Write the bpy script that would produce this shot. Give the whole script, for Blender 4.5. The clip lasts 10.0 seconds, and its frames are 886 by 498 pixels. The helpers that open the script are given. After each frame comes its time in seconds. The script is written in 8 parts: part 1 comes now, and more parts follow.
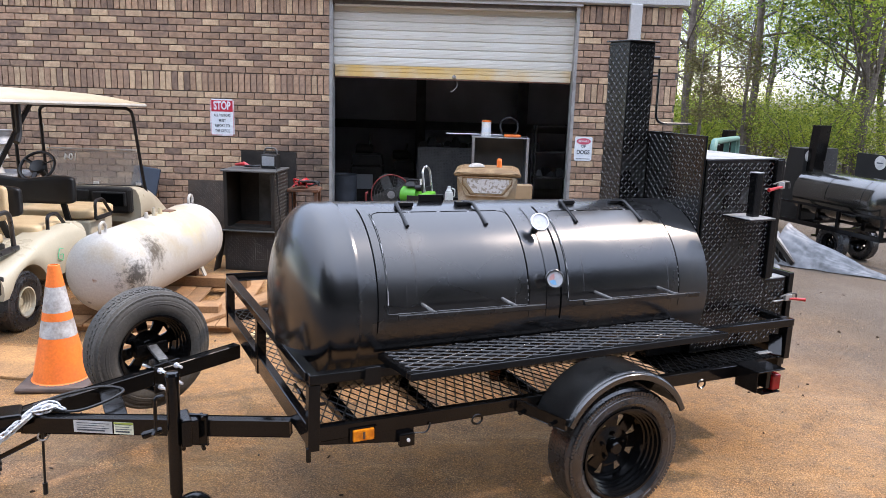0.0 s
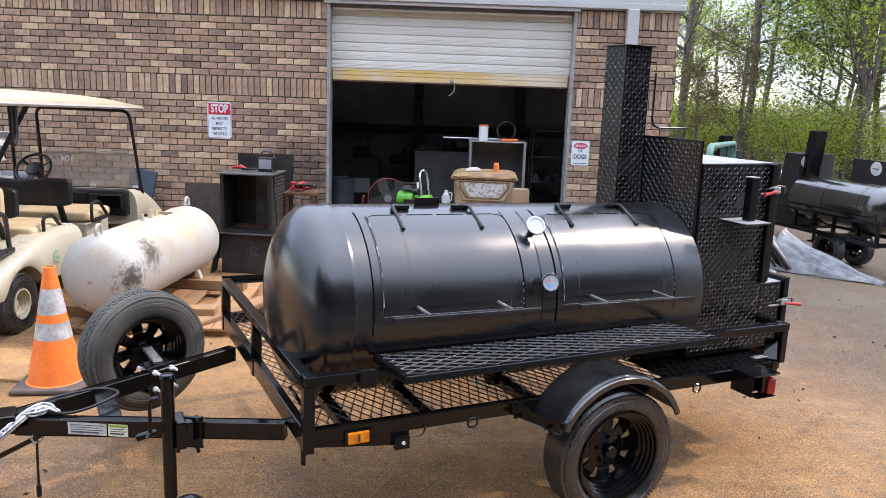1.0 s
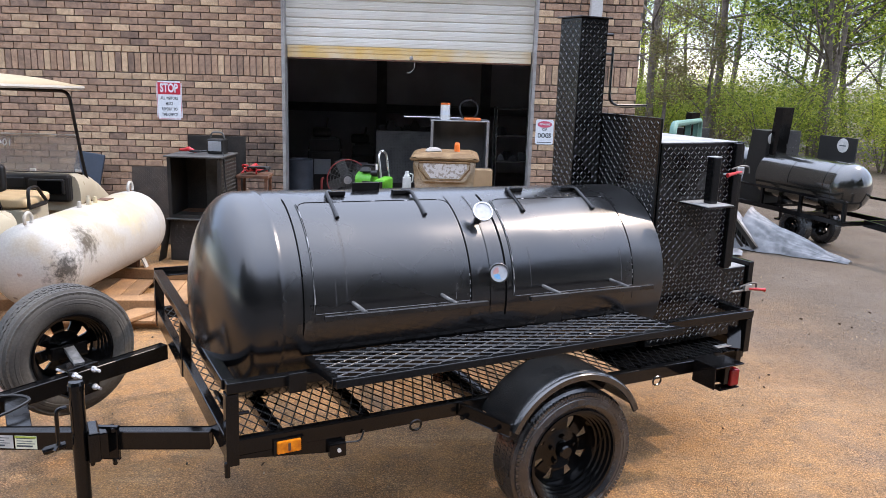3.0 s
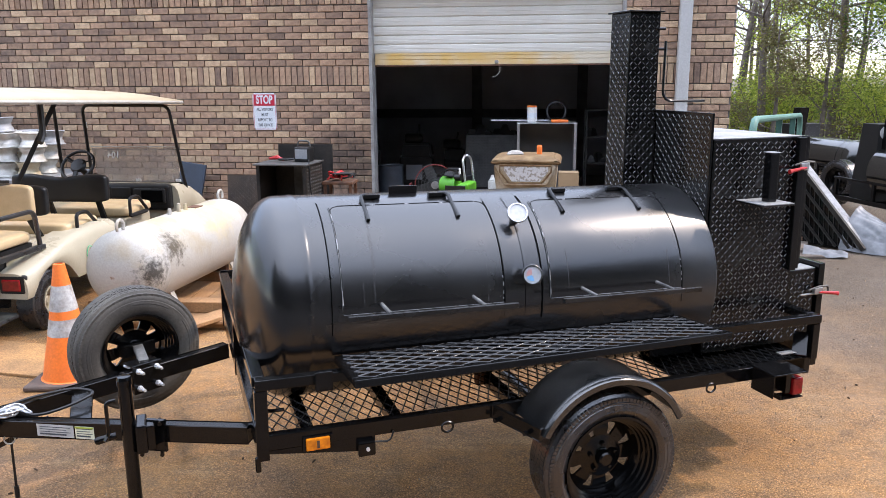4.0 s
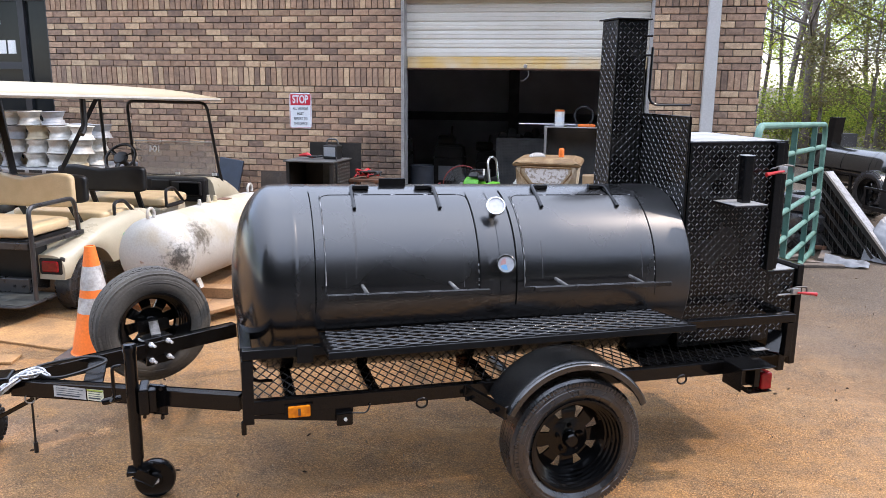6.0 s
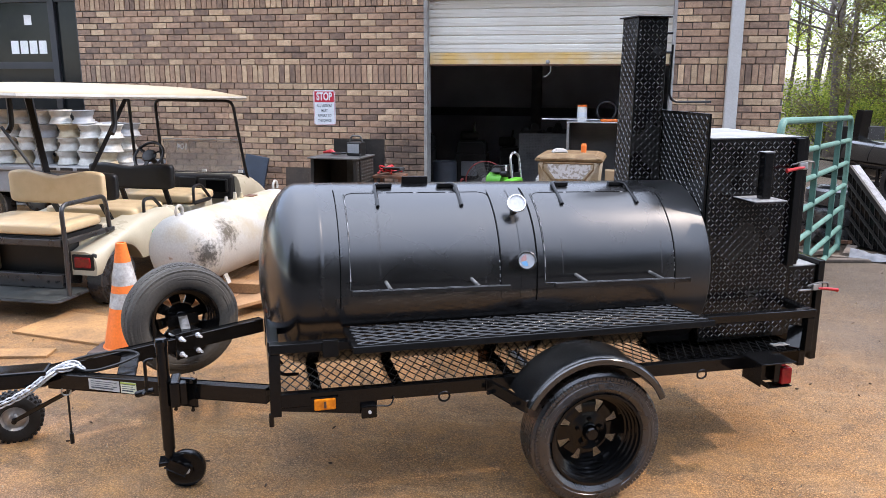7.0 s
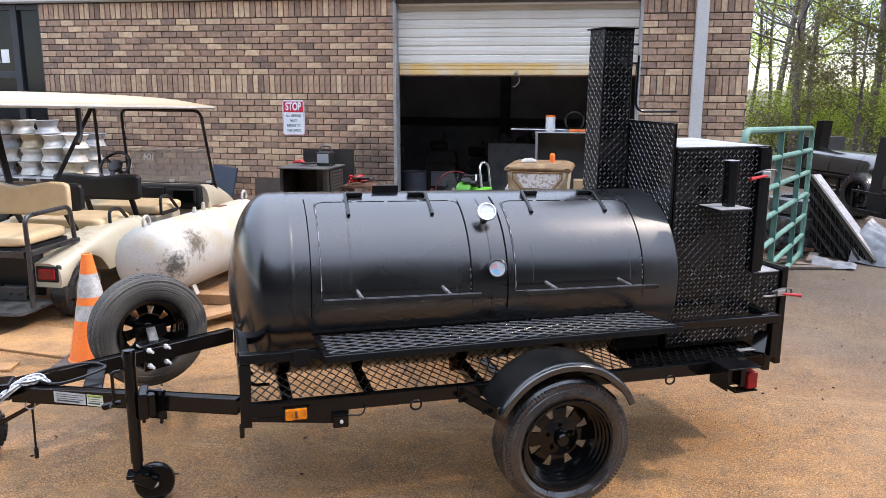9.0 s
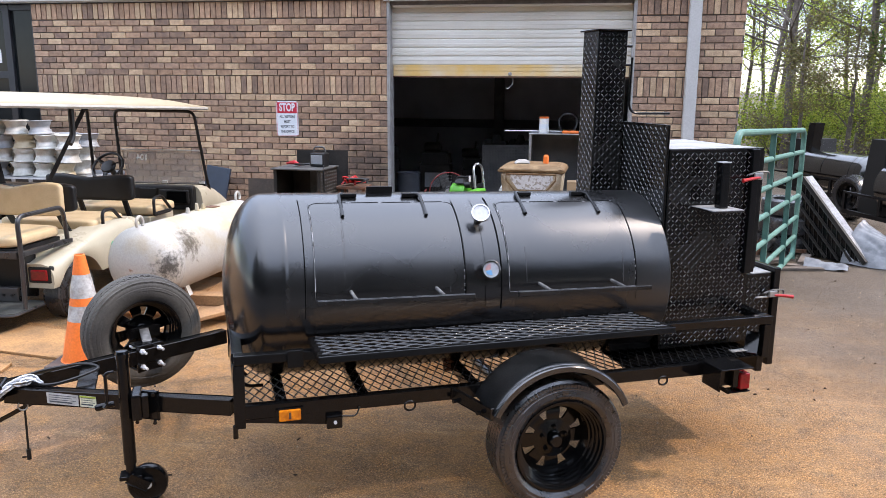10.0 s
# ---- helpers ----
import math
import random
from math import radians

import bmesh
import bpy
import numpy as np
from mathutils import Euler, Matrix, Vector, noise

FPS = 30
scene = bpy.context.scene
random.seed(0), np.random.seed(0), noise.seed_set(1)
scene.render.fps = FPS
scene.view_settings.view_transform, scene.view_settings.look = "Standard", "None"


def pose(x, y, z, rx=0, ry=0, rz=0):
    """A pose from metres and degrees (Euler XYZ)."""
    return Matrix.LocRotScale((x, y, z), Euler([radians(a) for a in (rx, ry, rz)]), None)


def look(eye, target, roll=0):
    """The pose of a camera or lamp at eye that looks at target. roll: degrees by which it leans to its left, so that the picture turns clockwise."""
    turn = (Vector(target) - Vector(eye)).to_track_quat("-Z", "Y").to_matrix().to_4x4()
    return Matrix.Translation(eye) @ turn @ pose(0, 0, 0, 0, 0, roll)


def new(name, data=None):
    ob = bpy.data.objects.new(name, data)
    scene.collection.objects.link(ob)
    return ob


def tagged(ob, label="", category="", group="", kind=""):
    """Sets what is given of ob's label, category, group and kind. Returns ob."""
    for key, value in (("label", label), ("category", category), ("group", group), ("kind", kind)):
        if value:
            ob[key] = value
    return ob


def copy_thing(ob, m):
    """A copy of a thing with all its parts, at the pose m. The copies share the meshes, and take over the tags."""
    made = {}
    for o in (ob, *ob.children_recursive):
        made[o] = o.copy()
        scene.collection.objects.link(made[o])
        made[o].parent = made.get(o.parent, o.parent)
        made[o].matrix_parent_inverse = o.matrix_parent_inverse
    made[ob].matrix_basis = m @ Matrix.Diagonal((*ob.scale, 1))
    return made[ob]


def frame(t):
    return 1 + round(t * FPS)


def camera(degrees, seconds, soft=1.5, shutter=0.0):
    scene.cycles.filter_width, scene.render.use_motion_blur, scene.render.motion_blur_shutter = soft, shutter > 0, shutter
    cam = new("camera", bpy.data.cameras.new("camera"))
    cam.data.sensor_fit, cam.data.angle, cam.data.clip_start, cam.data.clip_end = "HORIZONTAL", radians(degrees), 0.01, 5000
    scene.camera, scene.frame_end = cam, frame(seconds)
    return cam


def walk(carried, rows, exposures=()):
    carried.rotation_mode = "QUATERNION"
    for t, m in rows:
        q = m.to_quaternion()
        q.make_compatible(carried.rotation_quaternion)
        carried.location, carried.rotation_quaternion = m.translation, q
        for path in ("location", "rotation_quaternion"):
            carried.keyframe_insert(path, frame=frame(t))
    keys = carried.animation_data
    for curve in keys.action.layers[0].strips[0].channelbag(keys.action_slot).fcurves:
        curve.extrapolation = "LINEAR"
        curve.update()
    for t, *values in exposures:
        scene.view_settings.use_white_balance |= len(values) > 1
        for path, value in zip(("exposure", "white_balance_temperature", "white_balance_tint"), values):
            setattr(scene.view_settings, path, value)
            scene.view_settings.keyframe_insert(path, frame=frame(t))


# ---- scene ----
cam = camera(59.0, 10.0, soft=0.45)
PATH = [
    (0, (1.492, -10.187, 1.955), (1.483, -8.228, 1.554), 1.77),
    (0.5, (1.494, -10.188, 1.951), (1.49, -8.227, 1.557), 1.9),
    (1, (1.497, -10.188, 1.949), (1.495, -8.226, 1.559), 2.04),
    (1.5, (1.513, -10.19, 1.942), (1.506, -8.23, 1.546), 2.13),
    (2, (1.54, -10.173, 1.923), (1.527, -8.223, 1.479), 2.29),
    (2.5, (1.566, -10.058, 1.94), (1.614, -8.109, 1.492), 2.21),
    (2.7, (1.577, -9.972, 1.943), (1.648, -8.023, 1.497), 1.79),
    (3.8, (1.941, -9.877, 1.928), (1.823, -7.926, 1.504), 0.24),
    (4, (1.986, -9.901, 1.931), (1.763, -7.961, 1.501), -0.39),
    (4.5, (1.998, -10.032, 1.958), (1.724, -8.092, 1.556), -0.08),
    (5, (2.0, -10.156, 1.956), (1.76, -8.213, 1.548), 0.24),
    (5.5, (2.13, -10.152, 1.947), (1.884, -8.213, 1.525), 0.39),
    (6, (2.321, -10.107, 1.916), (1.975, -8.183, 1.496), 0.56),
    (6.2, (2.328, -10.117, 1.932), (1.936, -8.205, 1.495), 0.5),
    (7.5, (2.347, -10.19, 1.943), (1.946, -8.278, 1.514), -0.08),
    (8, (2.346, -10.193, 1.946), (1.978, -8.27, 1.533), 0.1),
    (8.5, (2.342, -10.186, 1.943), (2.0, -8.257, 1.537), 0.18),
    (9, (2.339, -10.186, 1.935), (2.009, -8.256, 1.527), 0.21),
    (9.5, (2.34, -10.189, 1.94), (2.015, -8.259, 1.529), 0.2),
    (10, (2.339, -10.193, 1.936), (2.025, -8.26, 1.531), 0.36),
]
walk(cam, [(t, look(eye, target, roll)) for t, eye, target, roll in PATH], [(0.0, 2.90, 6590, 18), (10.0, 2.90, 6590, 18)])

# ---- light ----
SUN = Vector((0.64, 0.16, 0.75)).normalized()
world = bpy.data.worlds.new("sky")
scene.world = world
world.use_nodes = True
sky = world.node_tree.nodes.new("ShaderNodeTexSky")
sky.sky_type, sky.sun_disc = "NISHITA", False
sky.sun_elevation = math.asin(SUN.z)
sky.sun_rotation = math.atan2(SUN.x, SUN.y)
sky.air_density, sky.dust_density, sky.ozone_density = 1.0, 0.25, 1.0
# thin high cloud drawn unevenly over the whole sky
wn, wl = world.node_tree.nodes, world.node_tree.links
wtc, wno, wmr, wmx = wn.new("ShaderNodeTexCoord"), wn.new("ShaderNodeTexNoise"), wn.new("ShaderNodeMapRange"), wn.new("ShaderNodeMix")
wno.inputs["Scale"].default_value, wno.inputs["Detail"].default_value, wno.inputs["Roughness"].default_value = 2.6, 6, 0.6
wmr.inputs[1].default_value, wmr.inputs[2].default_value, wmr.inputs[3].default_value, wmr.inputs[4].default_value = 0.35, 0.65, 0.72, 1.0
wmx.data_type = "RGBA"
wsep, wcol = wn.new("ShaderNodeSeparateXYZ"), wn.new("ShaderNodeMix")
wcol.data_type = "RGBA"
wcol.inputs[6].default_value, wcol.inputs[7].default_value = (0.49, 0.61, 0.80, 1), (4.0, 4.62, 5.45, 1)
wl.new(wtc.outputs["Generated"], wsep.inputs[0])
wpow = wn.new("ShaderNodeMath")
wpow.operation, wpow.use_clamp = "POWER", True
wpow.inputs[1].default_value = 1.5
wl.new(wsep.outputs[2], wpow.inputs[0])
wl.new(wpow.outputs[0], wcol.inputs[0])
wl.new(wcol.outputs[2], wmx.inputs[7])
wl.new(wtc.outputs["Generated"], wno.inputs["Vector"])
wl.new(wno.outputs["Fac"], wmr.inputs[0])
wl.new(wmr.outputs[0], wmx.inputs[0])
wl.new(sky.outputs[0], wmx.inputs[6])
wl.new(wmx.outputs[2], wn["Background"].inputs[0])
world.node_tree.nodes["Background"].inputs[1].default_value = 0.15
sun = new("sun", bpy.data.lights.new("sun", "SUN"))
sun.data.energy, sun.data.angle, sun.data.color = 0.45, radians(1.5), (1.0, 0.87, 0.72)
sun.matrix_world = look(SUN * 30, (0, 0, 0))


# ---- materials ----
def mat(name, col, col2=None, rough=0.5, metal=0.0, scale=6.0, bump=0.15, fine=70.0, vary=0.12, coat=0.0, piece=0.0, spec=0.5, lo=0.35, hi=0.65, sheen=0.0):
    """A surface with two scales of colour change, uneven gloss and fine relief; piece: how far one piece differs from the next."""
    m = bpy.data.materials.new(name)
    m.use_nodes = True
    nt = m.node_tree
    n, l = nt.nodes, nt.links
    b = n["Principled BSDF"]
    tc = n.new("ShaderNodeTexCoord")
    big = n.new("ShaderNodeTexNoise")
    big.inputs["Scale"].default_value, big.inputs["Detail"].default_value = scale, 6
    small = n.new("ShaderNodeTexNoise")
    small.inputs["Scale"].default_value, small.inputs["Detail"].default_value = fine, 3
    l.new(tc.outputs["Object"], big.inputs["Vector"])
    l.new(tc.outputs["Object"], small.inputs["Vector"])
    ramp = n.new("ShaderNodeMapRange")
    ramp.inputs[1].default_value, ramp.inputs[2].default_value = lo, hi
    l.new(big.outputs["Fac"], ramp.inputs[0])
    mix = n.new("ShaderNodeMix")
    mix.data_type = "RGBA"
    mix.inputs[6].default_value = (*col, 1)
    mix.inputs[7].default_value = (*(col2 or [c * 0.8 for c in col]), 1)
    l.new(ramp.outputs[0], mix.inputs[0])
    hsv = n.new("ShaderNodeHueSaturation")
    l.new(mix.outputs[2], hsv.inputs["Color"])
    val = n.new("ShaderNodeMapRange")
    val.inputs[1].default_value, val.inputs[2].default_value = 0.25, 0.75
    val.inputs[3].default_value, val.inputs[4].default_value = 1 - vary, 1 + vary
    l.new(small.outputs["Fac"], val.inputs[0])
    if piece:
        info = n.new("ShaderNodeObjectInfo")
        isl = n.new("ShaderNodeNewGeometry")
        add = n.new("ShaderNodeMath")
        add.operation = "ADD"
        l.new(info.outputs["Random"], add.inputs[0])
        l.new(isl.outputs["Random Per Island"], add.inputs[1])
        fr = n.new("ShaderNodeMath")
        fr.operation = "FRACT"
        l.new(add.outputs[0], fr.inputs[0])
        pr = n.new("ShaderNodeMapRange")
        pr.inputs[3].default_value, pr.inputs[4].default_value = 1 - piece, 1 + piece
        l.new(fr.outputs[0], pr.inputs[0])
        mul = n.new("ShaderNodeMath")
        mul.operation = "MULTIPLY"
        l.new(val.outputs[0], mul.inputs[0])
        l.new(pr.outputs[0], mul.inputs[1])
        l.new(mul.outputs[0], hsv.inputs["Value"])
    else:
        l.new(val.outputs[0], hsv.inputs["Value"])
    l.new(hsv.outputs[0], b.inputs["Base Color"])
    rr = n.new("ShaderNodeMapRange")
    rr.inputs[1].default_value, rr.inputs[2].default_value = 0.3, 0.7
    rr.inputs[3].default_value, rr.inputs[4].default_value = max(rough - 0.08, 0.02), min(rough + 0.1, 1)
    l.new(big.outputs["Fac"], rr.inputs[0])
    l.new(rr.outputs[0], b.inputs["Roughness"])
    b.inputs["Metallic"].default_value = metal
    b.inputs["Coat Weight"].default_value = coat
    b.inputs["Coat Roughness"].default_value = 0.12
    b.inputs["Specular IOR Level"].default_value = spec
    if bump:
        bp = n.new("ShaderNodeBump")
        bp.inputs["Strength"].default_value, bp.inputs["Distance"].default_value = bump, 0.004
        l.new(small.outputs["Fac"], bp.inputs["Height"])
        l.new(bp.outputs[0], b.inputs["Normal"])
    return m


BLACK = mat("black_enamel", (0.003, 0.003, 0.0034), (0.005, 0.005, 0.005), rough=0.13, scale=3, bump=0.04, fine=140, vary=0.2, spec=0.32)
TANKB = mat("black_heat_paint", (0.004, 0.004, 0.0046), (0.007, 0.007, 0.007), rough=0.225, scale=2.2, bump=0.055, fine=150, vary=0.25, lo=0.3, hi=0.7, spec=0.75, coat=0.2)
PLATE = mat("black_tread_plate", (0.003, 0.003, 0.003), (0.006, 0.0055, 0.005), rough=0.22, scale=4, bump=0.05, fine=120, vary=0.2, spec=0.3)
# lugs are worn, and lightened further in colour in place of their glints
LUG = mat("worn_glinting_lug", (0.034, 0.034, 0.0345), (0.080, 0.079, 0.077), rough=0.22, scale=30, bump=0.05, vary=0.3, spec=0.9, coat=0.5)
STRAND = mat("black_mesh_strand", (0.005, 0.005, 0.005), (0.012, 0.012, 0.012), rough=0.32, scale=25, bump=0.1, vary=0.5, spec=0.18)
SHELFSTRAND = mat("glossy_shelf_strand", (0.005, 0.005, 0.0055), (0.026, 0.026, 0.027), rough=0.27, scale=11, bump=0.1, vary=0.5, spec=0.6, lo=0.42, hi=0.7)
RUBBER = mat("tyre_rubber", (0.015, 0.0155, 0.0175), (0.023, 0.023, 0.025), rough=0.27, scale=9, bump=0.15, fine=90, spec=0.95)
FENDER = mat("fender_enamel", (0.009, 0.0095, 0.0098), (0.020, 0.0205, 0.0205), rough=0.15, scale=7, bump=0.10, fine=110, vary=0.3, spec=1.0)
OLDRUBBER = mat("dusty_tyre_rubber", (0.040, 0.037, 0.033), (0.085, 0.078, 0.066), rough=0.8, scale=5, bump=0.3, fine=80, vary=0.2)
WELD = mat("weld_bead", (0.05, 0.05, 0.05), (0.14, 0.14, 0.14), rough=0.3, scale=18, bump=0.3, vary=0.3, spec=1.0)
# strips laid on in this black stand for the shade inside gaps
GAPSHADE = mat("gap_shade_black", (0.0012, 0.0012, 0.0012), (0.002, 0.002, 0.002), rough=0.85, scale=20, spec=0.05)
SCUFF = mat("rubbed_bare_edge", (0.16, 0.16, 0.165), (0.42, 0.42, 0.43), rough=0.4, scale=30, bump=0.2, vary=0.3)
HANDLE = mat("worn_black_bar", (0.004, 0.004, 0.004), (0.012, 0.012, 0.012), rough=0.25, scale=9, bump=0.1, vary=0.3, spec=0.6)
STUB = mat("scuffed_steel_stub", (0.05, 0.05, 0.05), (0.18, 0.18, 0.175), rough=0.35, scale=22, bump=0.2, vary=0.3)
BARE = mat("pale_bare_steel", (0.36, 0.36, 0.355), (0.24, 0.235, 0.225), rough=0.45, metal=0.25, scale=9, bump=0.15, vary=0.2)
CHROME = mat("bright_steel", (0.62, 0.62, 0.62), (0.5, 0.5, 0.5), rough=0.2, metal=1.0, scale=20, bump=0.03)
ZINC = mat("bright_zinc", (0.72, 0.73, 0.75), (0.6, 0.61, 0.63), rough=0.35, metal=0.35, scale=20, bump=0.05)
GALV = mat("galvanised_steel", (0.55, 0.56, 0.57), (0.42, 0.43, 0.45), rough=0.4, metal=0.9, scale=14, bump=0.05)
RED = mat("red_grip", (0.48, 0.012, 0.015), (0.36, 0.010, 0.010), rough=0.35, bump=0.05)
AMBER = mat("amber_lens", (0.80, 0.26, 0.008), (0.5, 0.12, 0.006), rough=0.18, scale=30, bump=0.1)
REDLENS = mat("red_lens", (0.24, 0.006, 0.009), (0.15, 0.005, 0.006), rough=0.15, scale=30, bump=0.1)
WHITEP = mat("white_paint", (0.78, 0.78, 0.76), (0.68, 0.68, 0.66), rough=0.45, scale=3)
DIAL = mat("white_dial", (0.46, 0.465, 0.48), (0.40, 0.41, 0.43), rough=0.25, bump=0.0)
DIALRED = mat("red_dial_sector", (0.55, 0.30, 0.28), rough=0.3, bump=0.0)
DIALBLUE = mat("blue_dial_sector", (0.18, 0.42, 0.68), rough=0.3, bump=0.0)
RUST = mat("rusty_steel", (0.16, 0.07, 0.035), (0.08, 0.045, 0.03), rough=0.8, metal=0.2, scale=12, bump=0.3)
FASCIA = mat("painted_metal_trim", (0.49, 0.485, 0.47), (0.43, 0.425, 0.41), rough=0.5, scale=2)
DOORW = mat("cream_door_metal", (0.66, 0.65, 0.60), (0.58, 0.56, 0.50), rough=0.5, scale=1.5, bump=0.03, vary=0.03)
JAMB = mat("grey_steel_jamb", (0.34, 0.34, 0.33), (0.24, 0.23, 0.22), rough=0.5, scale=8)
YELLOWED = mat("yellowed_door_bar", (0.64, 0.43, 0.15), (0.62, 0.55, 0.42), rough=0.55, scale=1.3, vary=0.03, lo=0.42, hi=0.6)
MORTAR = mat("mortar", (0.10, 0.09, 0.085), (0.15, 0.135, 0.125), rough=0.95, scale=10, bump=0.5, fine=120)
ORANGE = mat("orange_cone_plastic", (0.84, 0.18, 0.02), (0.72, 0.155, 0.025), rough=0.5, scale=8)
REFLECT = mat("white_reflective_band", (0.46, 0.46, 0.45), (0.27, 0.25, 0.23), rough=0.5, scale=14, vary=0.2)


def dusted(m, x0, x1, scale, col, most):
    """Adds a film of pale dust that thickens along local x from x0 to x1, broken up by noise."""
    nt = m.node_tree
    b = nt.nodes["Principled BSDF"]
    tc, sep, no = nt.nodes.new("ShaderNodeTexCoord"), nt.nodes.new("ShaderNodeSeparateXYZ"), nt.nodes.new("ShaderNodeTexNoise")
    no.inputs["Scale"].default_value, no.inputs["Detail"].default_value, no.inputs["Roughness"].default_value = scale, 8, 0.7
    nt.links.new(tc.outputs["Object"], sep.inputs[0])
    nt.links.new(tc.outputs["Object"], no.inputs["Vector"])
    along, broken, fac = nt.nodes.new("ShaderNodeMapRange"), nt.nodes.new("ShaderNodeMapRange"), nt.nodes.new("ShaderNodeMath")
    along.inputs[1].default_value, along.inputs[2].default_value = x0, x1
    broken.inputs[1].default_value, broken.inputs[2].default_value, broken.inputs[3].default_value, broken.inputs[4].default_value = 0.3, 0.7, 0.35 * most, most
    nt.links.new(sep.outputs[0], along.inputs[0])
    nt.links.new(no.outputs["Fac"], broken.inputs[0])
    fac.operation = "MULTIPLY"
    nt.links.new(along.outputs[0], fac.inputs[0])
    nt.links.new(broken.outputs[0], fac.inputs[1])
    for slot, other in (("Base Color", (*col, 1)), ("Roughness", (0.6, 0.6, 0.6, 1))):
        mx = nt.nodes.new("ShaderNodeMix")
        mx.data_type = "RGBA"
        nt.links.new(fac.outputs[0], mx.inputs[0])
        nt.links.new(b.inputs[slot].links[0].from_socket, mx.inputs[6])
        mx.inputs[7].default_value = other
        nt.links.new(mx.outputs[2], b.inputs[slot])


dusted(TANKB, 1.92, 2.14, 26, (0.04, 0.04, 0.04), 0.45)


# ---- shapes ----
def part(name, bm, material, parent, label="", smooth=False):
    """Links a bmesh as one mesh object under a thing or a part."""
    me = bpy.data.meshes.new(name)
    bm.normal_update()
    bm.to_mesh(me)
    bm.free()
    for m in material if isinstance(material, (list, tuple)) else (material,):
        me.materials.append(m)
    if smooth:
        for p in me.polygons:
            p.use_smooth = True
        me.set_sharp_from_angle(angle=radians(35))
    ob = new(name, me)
    if parent is not None:
        ob.parent = parent
    if label:
        tagged(ob, label)
    return ob


def thing(name, label, category, m=None, group="", kind=""):
    ob = new(name)
    ob.empty_display_size = 0.1
    ob.matrix_world = m or Matrix()
    return tagged(ob, label, category, group, kind)


def block(*boxes, bevel=0.0, bm=None):
    """Boxes (x0, x1, y0, y1, z0, z1) in one bmesh."""
    bm = bm or bmesh.new()
    for x0, x1, y0, y1, z0, z1 in boxes:
        g = bmesh.ops.create_cube(bm, size=1)["verts"]
        for v in g:
            v.co = ((x0 + x1) / 2 + v.co.x * (x1 - x0), (y0 + y1) / 2 + v.co.y * (y1 - y0), (z0 + z1) / 2 + v.co.z * (z1 - z0))
        if bevel:
            es = list({e for v in g for e in v.link_edges})
            bmesh.ops.bevel(bm, geom=es, offset=bevel, segments=2, profile=0.5, affect="EDGES")
    return bm


def beam(p, q, w, h, bevel=0.003, bm=None, up=(0, 0, 1)):
    """A bar of w across and h high from p to q."""
    bm = bm or bmesh.new()
    p, q = Vector(p), Vector(q)
    d = (q - p).normalized()
    side = d.cross(Vector(up))
    side = side.normalized() if side.length > 1e-4 else Vector((1, 0, 0))
    top = side.cross(d)
    g = bmesh.ops.create_cube(bm, size=1)["verts"]
    for v in g:
        c = v.co.copy()
        v.co = (p + q) / 2 + d * c.x * (q - p).length + side * c.y * w + top * c.z * h
    if bevel:
        bmesh.ops.bevel(bm, geom=list({e for v in g for e in v.link_edges}), offset=bevel, segments=1, affect="EDGES")
    return bm


def rod(points, r, seg=8, bm=None, closed=False):
    """A round bar along a line of points."""
    bm = bm or bmesh.new()
    pts = [Vector(p) for p in points]
    n = len(pts)
    rings, ref = [], None
    for i, p in enumerate(pts):
        a = pts[i - 1] if i or closed else p
        b = pts[(i + 1) % n] if i < n - 1 or closed else p
        d = (b - a).normalized()
        if ref is None:
            ref = d.orthogonal().normalized()
        ref = (ref - d * ref.dot(d)).normalized()
        o = d.cross(ref)
        rr = r[i] if isinstance(r, (list, tuple)) else r
        rings.append([bm.verts.new(p + (ref * math.cos(k * math.tau / seg) + o * math.sin(k * math.tau / seg)) * rr) for k in range(seg)])
    for i in range(n if closed else n - 1):
        a, b = rings[i], rings[(i + 1) % n]
        for k in range(seg):
            bm.faces.new((a[k], a[(k + 1) % seg], b[(k + 1) % seg], b[k]))
    if not closed:
        bm.faces.new(rings[0][::-1])
        bm.faces.new(rings[-1])
    return bm


def arc(pts, r, n=5):
    """Rounds the inner corners of a line of points."""
    out, pts = [Vector(pts[0])], [Vector(p) for p in pts]
    for a, b, c in zip(pts, pts[1:], pts[2:]):
        k = min(r, (b - a).length * 0.49, (c - b).length * 0.49)
        s, e = b + (a - b).normalized() * k, b + (c - b).normalized() * k
        for i in range(n + 1):
            t = i / n
            out.append(s * (1 - t) ** 2 + b * 2 * t * (1 - t) + e * t * t)
    return out + [pts[-1]]


def lathe(profile, seg=48, m=None, bm=None, closed=False):
    """Turns (radius, along) points round the z axis; m puts it in place."""
    bm = bm or bmesh.new()
    m = m or Matrix()
    rings = []
    for r, z in profile:
        if r < 1e-5:
            rings.append([bm.verts.new(m @ Vector((0, 0, z)))])
        else:
            rings.append([bm.verts.new(m @ Vector((r * math.cos(k * math.tau / seg), r * math.sin(k * math.tau / seg), z))) for k in range(seg)])
    for a, b in zip(rings, rings[1:] + ([rings[0]] if closed else [])):
        for k in range(seg):
            j = (k + 1) % seg
            if len(a) == 1 and len(b) == 1:
                continue
            if len(a) == 1:
                bm.faces.new((a[0], b[j], b[k]))
            elif len(b) == 1:
                bm.faces.new((a[k], a[j], b[0]))
            else:
                bm.faces.new((a[k], a[j], b[j], b[k]))
    bmesh.ops.recalc_face_normals(bm, faces=bm.faces)
    return bm


